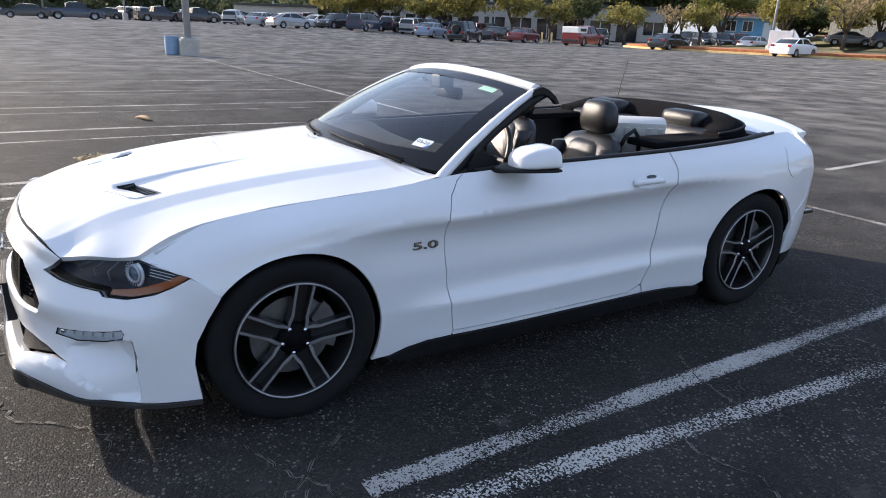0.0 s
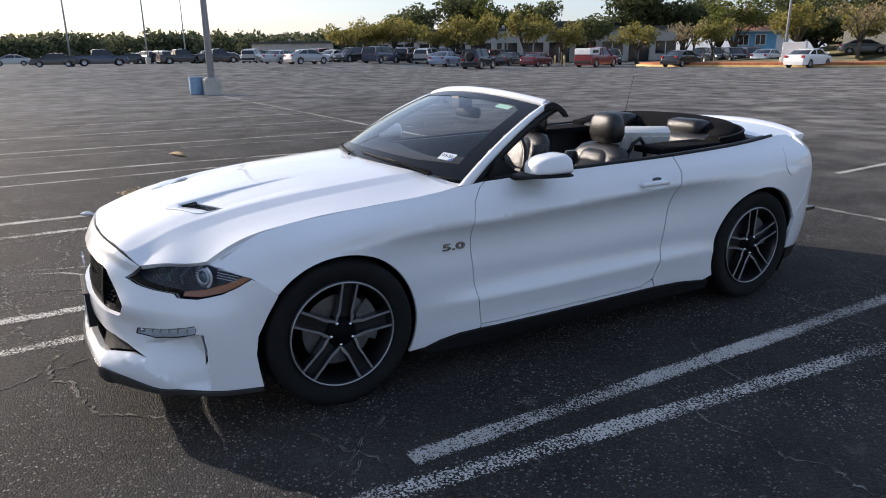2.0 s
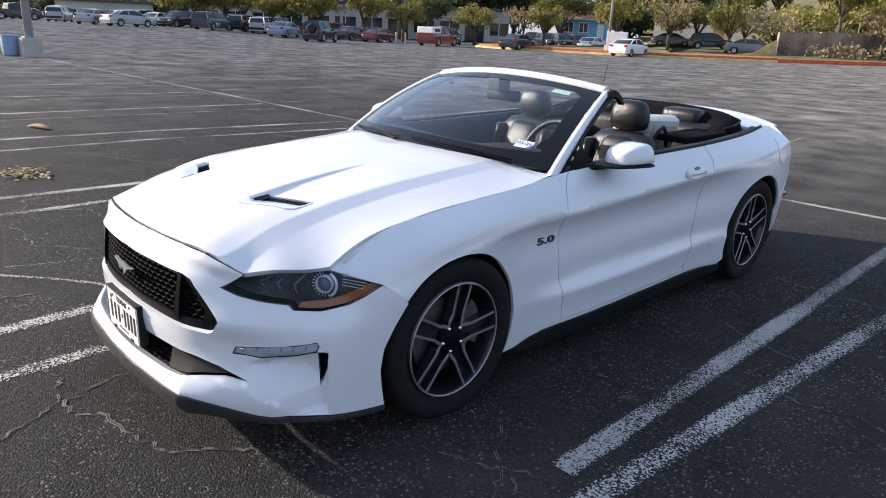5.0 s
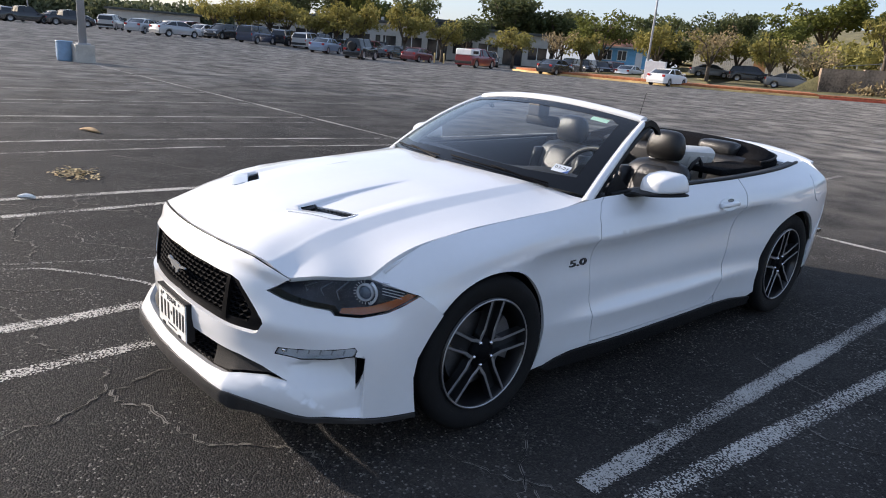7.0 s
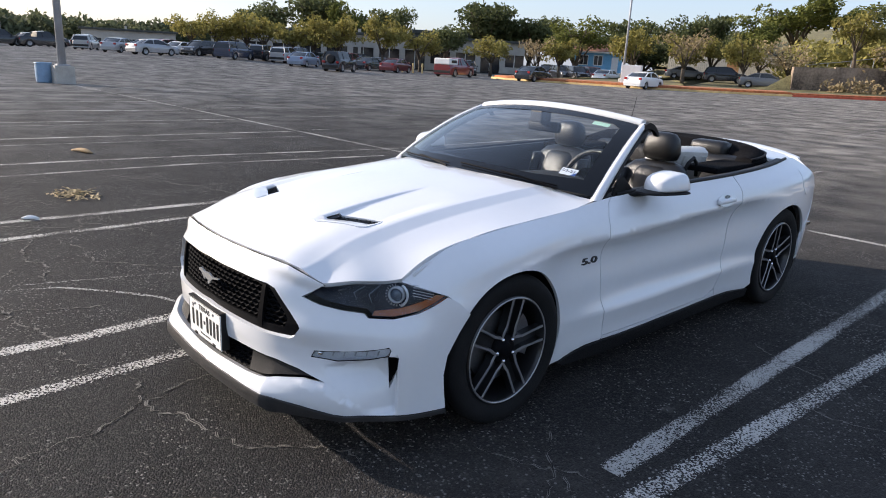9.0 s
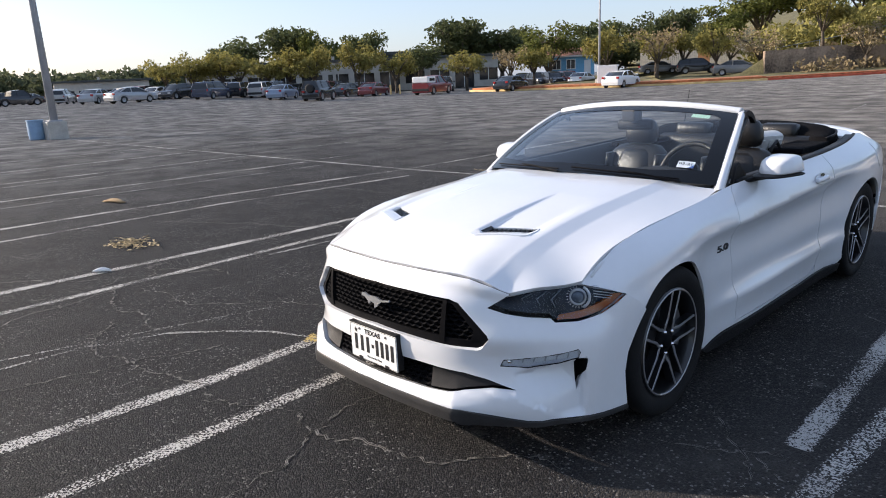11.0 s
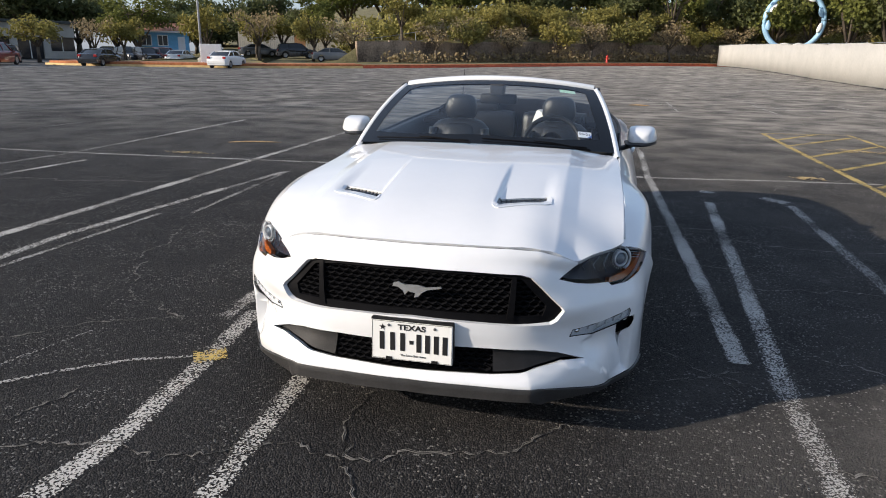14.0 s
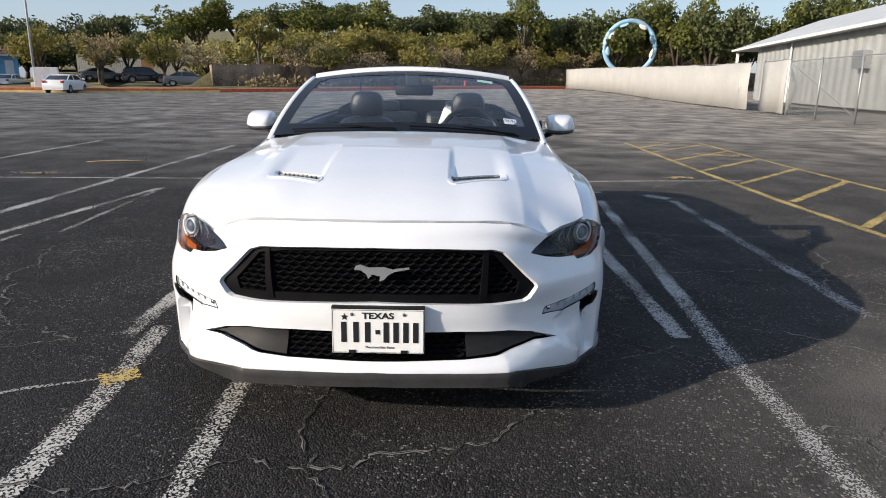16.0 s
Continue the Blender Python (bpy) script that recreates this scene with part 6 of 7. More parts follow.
for mir in (False, True):
    panel("grille_divider", [(0.372, 0.676), (0.388, 0.674), (0.378, 0.498), (0.352, 0.500)], sunk(front, 0.014), GRILLE_BLACK, car, step=0.03, flange=0.02, mirror=mir)
    panel("intake_blade", [(0.31, 0.392), (0.46, 0.383), (0.55, 0.366), (0.655, 0.330), (0.57, 0.337), (0.47, 0.322), (0.40, 0.305), (0.31, 0.296)], sunk(front, 0.02), BLACK_TRIM, car, step=0.03, flange=0.01, mirror=mir)
    # hood slots
    panel("slot_mesh", [(x, y) for x, y in grow(SLOT, 0.006)], lambda x, y: (x, y, hood_z(x, y) - 0.007), GLOSS_BLACK, car, step=0.03, flange=0, mirror=mir, centre=(0, 0, 0), label="black hood vent insert")
    for k in range(9):
        y0 = 0.0
        s0 = 0.06 + 0.1 * k
        pts = []
        for t in (0.05, 0.95):
            ax = 0.254 + 0.196 * s0
            ya = -0.515 + 0.097 * s0 + t * (0.062 - 0.012 * s0)
            pts.append(((-1 if mir else 1) * ax * CAR_WIDE, ya * CAR_NOSE, float(hood_z(np.array([ax]), np.array([ya]))[0]) - 0.004))
        part("vent_slat", tube(pts, 0.0022, 5), BLACK_TRIM, car)
    panel("vent_surround", [(0.244, -0.526), (0.240, -0.560), (0.252, -0.580), (0.270, -0.582), (0.452, -0.496), (0.474, -0.470), (0.476, -0.400), (0.464, -0.374), (0.458, -0.420), (0.250, -0.519)], hood_top, PAINT, car, step=0.015, flange=0.006, lift=0.0035, mirror=mir, centre=(0, 0, 0))
    # headlight inside
lamps = [o for o in car.children if o.name.startswith("headlight")]
for lamp in lamps:
    sx = -1.0 if lamp.data.vertices[0].co.x < 0 else 1.0

    def on_lamp(a, z, d):
        x, y, zz = sunk(front, d)(np.array([a]), np.array([z]))
        return Vector((sx * float(x[0]) * CAR_WIDE, float(y[0]) * CAR_NOSE, float(zz[0])))

    c = on_lamp(0.905, 0.672, 0.03)
    out = Vector((sx * 0.55, -0.83, 0.05)).normalized()
    m = Matrix.Translation(c) @ out.to_track_quat("Z", "Y").to_matrix().to_4x4()
    part("projector", lathe([(0.0, 0.012), (0.014, 0.010), (0.022, 0.004), (0.026, -0.004)], 20, m), PROJECTOR, lamp, smooth=True)
    part("projector_ring", lathe([(0.026, -0.01), (0.026, 0.006), (0.031, 0.008), (0.034, 0.002), (0.034, -0.01)], 24, m), LENS_GREY, lamp, "silver ring round the lamp", smooth=True)
    part("light_guide", tube([m @ Vector((sx * 0.046 * math.cos(b), 0.046 * math.sin(b), 0.002)) for b in [radians(-62 + 15.5 * j) for j in range(9)]], 0.0055, 6), FOG_WHITE, lamp, "white curved light guide", smooth=True)
    for k in range(14):
        a = math.tau * (k + 0.3) / 22 + (0.9 if sx < 0 else 1.6) + (1.57 if sx < 0 else 0.0)
        p, q = m @ Vector((0.037 * math.cos(a), 0.037 * math.sin(a), 0.0)), m @ Vector((0.045 * math.cos(a), 0.045 * math.sin(a), 0.002))
        part("ring_tooth", tube([p, q], 0.0016, 4), LENS_GREY, lamp)
    for k in range(3):
        a0 = 0.69 + 0.06 * k
        part("light_bar", tube([on_lamp(a0, 0.660 - 0.012 * k, 0.03), on_lamp(a0 - 0.012, 0.676 - 0.004 * k, 0.03), on_lamp(a0 + 0.03, 0.694 + 0.006 * k, 0.032)], 0.0032, 6), PROJECTOR, lamp, smooth=True)
    for k in range(5):
        part("lamp_rib", tube([on_lamp(0.97, 0.712 - 0.010 * k, 0.02), on_lamp(1.07 - 0.006 * k, 0.690 - 0.009 * k, 0.018)], 0.0016, 4), LENS_GREY, lamp)
for sx in (1, -1):
    for k in range(7):
        a = 0.64 + 0.042 * k
        z = 0.438 + 0.012 * k / 3
        x, y, zz = sunk(front, 0.006)(np.array([a, a + 0.006]), np.array([z - 0.007, z + 0.012]))
        part("fog_rib", tube([(sx * x[i] * CAR_WIDE, y[i] * CAR_NOSE, zz[i]) for i in (0, 1)], 0.003, 5), LENS_GREY, car)
    x, y, zz = sunk(front, 0.006)(np.array([0.632]), np.array([0.438]))
    c = Vector((sx * float(x[0]) * CAR_WIDE, float(y[0]) * CAR_NOSE, float(zz[0])))
    m = Matrix.Translation(c) @ Vector((sx * 0.5, -0.86, 0)).to_track_quat("Z", "Y").to_matrix().to_4x4()
    part("fog_bulb", lathe([(0.0, 0.006), (0.006, 0.006), (0.010, 0.0), (0.012, -0.008)], 14, m), CHROME, car, smooth=True)

# emblem: a plain long silver shape
EMBLEM = [(-0.082, 0.012), (-0.078, 0.024), (-0.060, 0.030), (-0.030, 0.020), (0.020, 0.022), (0.050, 0.014), (0.105, 0.022), (0.108, 0.017), (0.055, 0.006), (0.034, -0.006), (0.020, -0.022), (0.004, -0.028), (0.006, -0.010), (-0.020, -0.004), (-0.034, -0.020), (-0.040, -0.004), (-0.060, 0.010)]
m = Matrix.Translation((0.012, -0.948, 0.607)) @ Matrix.Rotation(radians(90), 4, "X")
part("emblem", prism(EMBLEM, 0.008, m), EMBLEM_SILVER, car, "plain silver grille emblem")

# black rocker skirts under the doors
for mir in (False, True):
    panel("rocker_skirt", [(0.40, 0.164), (0.50, 0.186), (0.60, 0.204), (0.72, 0.211), (1.9, 0.211), (2.1, 0.205), (2.33, 0.186), (2.33, 0.135), (2.2, 0.125), (0.7, 0.125), (0.45, 0.135)], side, BLACK_TRIM, car, step=0.05, flange=0.06, lift=0.010, mirror=mir, label="matt black side skirt")

# wheel wells, underbody
for sx in (1, -1):
    for y0, r in ((0.0, 0.388), (2.72, 0.395)):
        bm = bmesh.new()
        rows = []
        for x in (0.56, 0.86 if y0 == 0 else 0.90):
            rows.append([(sx * x, y0 + r * math.cos(radians(a)), 0.338 + r * math.sin(radians(a))) for a in range(-35, 216, 10)])
        add_loft(bm, rows, closed=False, caps=False)
        part("wheel_well", bm, BLACK_TRIM, car, smooth=True)
        part("wheel_well_wall", prism([(r * math.cos(radians(a)), r * math.sin(radians(a))) for a in range(0, 360, 15)], 0.01, Matrix.Translation((sx * 0.55, y0, 0.338)) @ Matrix.Rotation(radians(90), 4, "Y")), BLACK_TRIM, car)
part("underbody", box((-0.54, -0.72, 0.16), (0.54, 3.45, 0.24)), BLACK_TRIM, car)
part("underbody", box((-0.80, 0.44, 0.14), (0.80, 2.30, 0.22)), BLACK_TRIM, car)
part("engine_block", box((-0.52, -0.66, 0.24), (0.52, 0.5, 0.70), 0.03), BLACK_TRIM, car)
part("bumper_core", box((-0.50, -0.80, 0.25), (0.50, -0.62, 0.66), 0.03), BLACK_TRIM, car)

# wheels
FACE = [(0.040, 0.088), (0.060, 0.092), (0.105, 0.098), (0.245, 0.108)]


def face_x(r):
    return float(np.interp(r, [p[0] for p in FACE], [p[1] for p in FACE]))


def spoke_ring(pts, width, top, depth):
    """A bar along (radius, angle) points, lying in the wheel's face, axis along x."""
    bm = bmesh.new()
    rows = []
    xy = [(r * math.cos(a), r * math.sin(a), face_x(r), w) for (r, a), w in zip(pts, width)]
    for i, (u, v, x, w) in enumerate(xy):
        a, b = xy[max(i - 1, 0)], xy[min(i + 1, len(xy) - 1)]
        d = Vector((b[0] - a[0], b[1] - a[1])).normalized()
        n = Vector((-d.y, d.x)) * w / 2
        rows.append([(x + top, u - n.x, v - n.y), (x + top, u + n.x, v + n.y), (x + top - depth, u + n.x * 1.25, v + n.y * 1.25), (x + top - depth, u - n.x * 1.25, v - n.y * 1.25)])
    return add_loft(bm, rows)


def make_wheel(phase):
    w = new("wheel")
    ax = Matrix.Rotation(radians(90), 4, "Y")
    tread = [(0.246, 0.100), (0.264, 0.112), (0.300, 0.120), (0.322, 0.117), (0.336, 0.106), (0.342, 0.088), (0.343, 0.0), (0.342, -0.088), (0.330, -0.115), (0.300, -0.120), (0.246, -0.10)]
    part("tyre", lathe(tread, 64, ax), RUBBER, w, "black rubber tyre", smooth=True)
    for k in range(3):
        part("tread_groove", lathe([(0.3435, -0.05 + 0.05 * k - 0.005), (0.3438, -0.05 + 0.05 * k), (0.3435, -0.05 + 0.05 * k + 0.005)], 48, ax), GLOSS_BLACK, w)
    rim = part("rim", lathe([(0.262, 0.104), (0.256, 0.112), (0.250, 0.112), (0.247, 0.106), (0.240, 0.085), (0.228, 0.0), (0.235, -0.1), (0.26, -0.11)], 64, ax), RIM_BLACK, w, "black alloy rim with machined silver spoke edges", smooth=True)
    rim.matrix_basis = Matrix.Diagonal((1, 0.945, 0.945, 1))
    part("rim_edge", lathe([(0.2575, 0.1115), (0.2555, 0.1145), (0.2515, 0.1145), (0.2495, 0.1115)], 64, ax), MACHINED, rim, smooth=True)
    part("hub", lathe([(0.0, 0.100), (0.028, 0.100), (0.033, 0.096), (0.034, 0.090), (0.060, 0.088), (0.072, 0.078), (0.075, 0.04)], 40, ax), GRILLE_BLACK, rim, smooth=True)
    for k in range(5):
        a = phase + math.tau * k / 5
        for s in (1, -1):
            def pol(r, lat):
                return math.hypot(r, lat), a + math.atan2(lat, r)

            pts = [pol(0.249, s * 0.0365), pol(0.17, s * 0.034), pol(0.108, s * 0.031), (0.088, a + s * radians(25)), (0.066, a + s * radians(35.5))]
            part("spoke", spoke_ring(pts, [0.013, 0.012, 0.014, 0.016, 0.012], -0.003, 0.036), RIM_BLACK, rim)
            part("spoke_edge", spoke_ring(pts, [0.010, 0.009, 0.011, 0.013, 0.008], 0.0, 0.003), MACHINED, rim)
        web = [pol(0.249, -0.034), pol(0.249, 0.034), pol(0.10, 0.030), pol(0.06, 0.02), pol(0.06, -0.02), pol(0.10, -0.030)]
        part("spoke_web", prism([(r * math.cos(t), r * math.sin(t)) for r, t in web], 0.012, Matrix.Translation((0.055, 0, 0)) @ Matrix(((0, 0, 1, 0), (1, 0, 0, 0), (0, 1, 0, 0), (0, 0, 0, 1)))), RIM_BLACK, rim)
        b = a + math.tau / 10
        mm = Matrix.Translation((0.078, 0.057 * math.cos(b), 0.057 * math.sin(b))) @ ax
        part("lug_nut", lathe([(0.0, 0.022), (0.006, 0.021), (0.010, 0.014), (0.0105, 0.0)], 10, mm), CHROME, rim, smooth=True)
    part("brake_disc", lathe([(0.06, 0.036), (0.165, 0.036), (0.165, 0.012), (0.06, 0.012)], 40, ax), STEEL, w)
    cal = [(0.185 * math.cos(radians(d)), 0.185 * math.sin(radians(d))) for d in range(-25, 46, 10)] + [(0.10 * math.cos(radians(d)), 0.10 * math.sin(radians(d))) for d in range(40, -26, -16)]
    part("brake_caliper", prism(cal, 0.05, Matrix.Translation((0.012, 0, 0)) @ Matrix(((0, 0, 1, 0), (1, 0, 0, 0), (0, 1, 0, 0), (0, 0, 0, 1)))), STEEL, w, "grey brake caliper")
    return w


wheel = make_wheel(radians(7))
wheel.parent = car
wheel.matrix_basis = pose(0.79, 0, 0.343)
for m in (pose(-0.79, 0, 0.343, 0, 0, 180), pose(0.815, 2.72, 0.343, 16, 0, 0), pose(-0.815, 2.72, 0.343, 0, 0, 180)):
    w = copy_thing(wheel, m)
    w.parent = car

# windscreen and its frame
PW = 0.758


def base_line(u):
    x = PW * u
    return np.array((x, 0.46 + 0.235 * abs(u) ** 2.2, 0.985 - 0.05 * u * u))


def top_line(u):
    x = 0.618 * u
    return np.array((x, 1.185 + 0.075 * u * u, 1.305 - 0.05 * u * u))


def screen(u, v):
    u, v = np.asarray(u, float), np.asarray(v, float)
    au = np.abs(u)
    b = np.stack([PW * u, 0.46 + 0.235 * au**2.2, 0.985 - 0.05 * u * u])
    t = np.stack([0.618 * u, 1.185 + 0.075 * u * u, 1.305 - 0.05 * u * u])
    p = b * (1 - v) + t * v
    bow = v * (1 - v)
    return p[0] + 0.03 * u * bow, p[1] - 0.02 * bow, p[2] + 0.10 * bow


def wide(fn):
    """Undo the body's widening for things given in true width."""

    def inner(a, b):
        x, y, z = fn(a, b)
        return x / CAR_WIDE, np.where(y < 0, y / CAR_NOSE, y), z

    return inner


SCREEN = [(-1.0, 0.0), (1.0, 0.0), (1.0, 1.0), (-1.0, 1.0)]
shield = panel("windscreen", SCREEN, wide(screen), WINDSHIELD, car, step=0.05, flange=0, centre=(0, 1.6, 0.3), label="clear windscreen with a dark border")
shield.visible_shadow = False
panel("screen_border", SCREEN, wide(screen), FRIT, shield, holes=[[(-0.905, 0.14), (-0.6, 0.10), (0.6, 0.10), (0.905, 0.14), (0.885, 0.86), (0.80, 0.915), (0.3, 0.90), (-0.3, 0.90), (-0.80, 0.915), (-0.885, 0.86)]], step=0.05, flange=0, lift=0.002, centre=(0, 1.6, 0.3), label="black painted glass border")


def sweep(path, outline):
    """A bar along path; outline gives (side, up) pairs at each point, side along the second vector."""
    return loft([[Vector(p) + s * Vector(a) + t * Vector(b) for s, t in outline] for p, a, b in path])


bar = [(-0.016, -0.010), (-0.014, 0.010), (-0.004, 0.018), (0.016, 0.021), (0.034, 0.010), (0.036, -0.016), (0.0, -0.024)]
path = []
for k in range(25):
    u = -1 + 2 * k / 24
    p = top_line(u)
    path.append((p + np.array((0, 0.034, 0.006)), (0.10 * u, 0.97, 0.24), (0, -0.24, 0.97)))
part("screen_header", sweep(path, bar), PAINT, car, smooth=True, angle=60)
for sx in (1, -1):
    path = []
    for k in range(15):
        v = -0.06 + 1.10 * k / 14
        x, y, z = screen(np.array([1.0]), np.array([min(v, 1.02)]))
        p = Vector((sx * (float(x[0]) + 0.010), float(y[0]) + 0.020, float(z[0]) + 0.002))
        wide_k = 1.25 - 0.3 * v
        path.append((p, (sx * 0.45 * wide_k, 0.88 * wide_k, 0.0), (sx * 0.75, -0.30, 0.58)))
    part("screen_pillar", sweep(path, [(-0.016, -0.012), (-0.014, 0.006), (-0.002, 0.014), (0.016, 0.014), (0.034, 0.002), (0.034, -0.020)]), PAINT, car, smooth=True, angle=60)
    path = []
    for k in range(15):
        v = -0.02 + 1.06 * k / 14
        x, y, z = screen(np.array([1.0]), np.array([min(v, 1.0)]))
        p = Vector((sx * (float(x[0]) + 0.006), float(y[0]) + 0.068 + 0.03 * max(0, v) ** 3, float(z[0]) - 0.012))
        path.append((p, (sx * 0.4, 0.9, 0.0), (sx * 0.75, -0.30, 0.58)))
    part("pillar_seal", sweep(path, [(-0.030, -0.02), (-0.026, 0.010), (0.0, 0.014), (0.026, 0.004), (0.030, -0.03)]), BLACK_TRIM, car, smooth=True)
    part("seal_corner", prism([(1.25, 1.235), (1.27, 1.262), (1.31, 1.272), (1.36, 1.258), (1.40, 1.228), (1.425, 1.195), (1.408, 1.190), (1.385, 1.213), (1.35, 1.232), (1.31, 1.240), (1.275, 1.232)], sx * 0.026, Matrix.Translation((sx * 0.632, 0, 0)) @ Matrix(((0, 0, 1, 0), (1, 0, 0, 0), (0, 1, 0, 0), (0, 0, 0, 1)))), BLACK_TRIM, car)
path = []
for k in range(25):
    u = -1.03 + 2.06 * k / 24
    p = top_line(u)
    path.append((p + np.array((0, 0.086, -0.002)), (0.10 * u, 0.97, 0.1), (0, -0.1, 0.97)))
part("header_seal", sweep(path, [(-0.03, -0.03), (-0.026, 0.014), (0.0, 0.018), (0.022, 0.006), (0.028, -0.03)]), BLACK_TRIM, car, smooth=True)

# cowl and wipers
v, f = [], []
for k in range(21):
    u = -1 + k / 10
    b = base_line(u)
    v += [(b[0], b[1] - 0.08 + 0.14 * u * u, float(hood_z(np.array([min(0.76, abs(b[0]))]), np.array([b[1] - 0.06]))[0]) - 0.03), (b[0], b[1] + 0.03, b[2] - 0.018)]
f = [(2 * k, 2 * k + 2, 2 * k + 3, 2 * k + 1) for k in range(20)]
mesh_ob("cowl", v, f, BLACK_TRIM, car, smooth=True)


def on_screen(u, v, lift=0.0):
    x, y, z = screen(np.array([u]), np.array([v]))
    return Vector((float(x[0]), float(y[0]) - lift * 0.6, float(z[0]) + lift * 0.8))


for u0, u1, v0, v1 in ((0.80, 0.04, 0.018, 0.045), (-0.06, -0.84, 0.018, 0.042)):
    arm = part("wiper", tube([on_screen(u0 + (u1 - u0) * k / 10, v0 + (v1 - v0) * k / 10, 0.012) for k in range(11)], [0.004] * 11, 6), GRILLE_BLACK, car, "black wiper blade")
    part("wiper_arm", tube([on_screen(u0 + 0.02, -0.02, 0.02), on_screen((u0 + u1) / 2 + 0.12, v0 * 0.6, 0.034), on_screen((u0 + u1) / 2, (v0 + v1) / 2, 0.026)], [0.007, 0.005, 0.0035], 6), GRILLE_BLACK, arm)

# stickers on the glass


def decal(name, u0, u1, v0, v1, mat, label):
    return panel(name, [(u0, v0), (u1, v0), (u1, v1), (u0, v1)], wide(screen), mat, shield, step=0.03, flange=0, lift=-0.002, centre=(0, 1.6, 0.3), label=label)


WHITE_FILM = material("white_sticker", (0.75, 0.78, 0.80), 0.4, vary=0.03)
BLUE_FILM = material("blue_sticker", (0.05, 0.12, 0.35), 0.4, vary=0.05)
GREEN_FILM = material("pale_green_sticker", (0.55, 0.80, 0.68), 0.4, vary=0.05)
INK = material("black_ink", (0.01, 0.01, 0.012), 0.5, vary=0.1)
decal("toll_sticker", 0.64, 0.79, 0.845, 0.905, GREEN_FILM, "pale green sticker")


def text(name, words, size, m, mat, parent, depth=0.0006, label="", bold=0.0):
    cu = bpy.data.curves.new(name, "FONT")
    cu.body, cu.size, cu.extrude, cu.align_x, cu.align_y = words, size, depth, "CENTER", "CENTER"
    cu.offset = size * bold
    cu.materials.append(mat)
    tmp = bpy.data.objects.new(name, cu)
    me = bpy.data.meshes.new_from_object(tmp)
    bpy.data.objects.remove(tmp)
    ob = new(name, me)
    ob.parent = parent
    ob.matrix_basis = m
    if label:
        ob["label"] = label
    return ob

# inspection sticker
p0 = on_screen(0.795, 0.185)
ex = (on_screen(0.80, 0.185) - on_screen(0.79, 0.185)).normalized()
ey = (on_screen(0.795, 0.19) - on_screen(0.795, 0.18)).normalized()
ez = ex.cross(ey)
frame_m = Matrix((ex, ey, ez)).transposed().to_4x4()
frame_m.translation = p0 + ez * 0.003
st = part("inspection_sticker", box((-0.042, -0.026, 0), (0.042, 0.026, 0.0006), m=frame_m), WHITE_FILM, shield, "white inspection sticker with a blue corner")
part("sticker_corner", prism([(0.015, -0.026), (0.042, -0.026), (0.042, 0.0)], 0.0006, frame_m @ Matrix.Translation((0, 0, 0.0008))), BLUE_FILM, st)
text("sticker_date", "03-21", 0.027, frame_m @ Matrix.Translation((0, 0.004, 0.0012)) @ Matrix.Diagonal((1.15, 1, 1, 1)), INK, st, label="black printed date")


def shell(rings_fn, n, mat, name, parent, label="", sides=20):
    return part(name, loft([rings_fn(k / n) for k in range(n + 1)]), mat, parent, label, smooth=True, angle=50)


def oval(c, ay, az, e=2.6, sides=20):
    out = []
    for k in range(sides):
        a = math.tau * k / sides
        ca, sa = math.cos(a), math.sin(a)
        out.append((c[0], c[1] + ay * math.copysign(abs(ca) ** (2 / e), ca), c[2] + az * math.copysign(abs(sa) ** (2 / e), sa)))
    return out


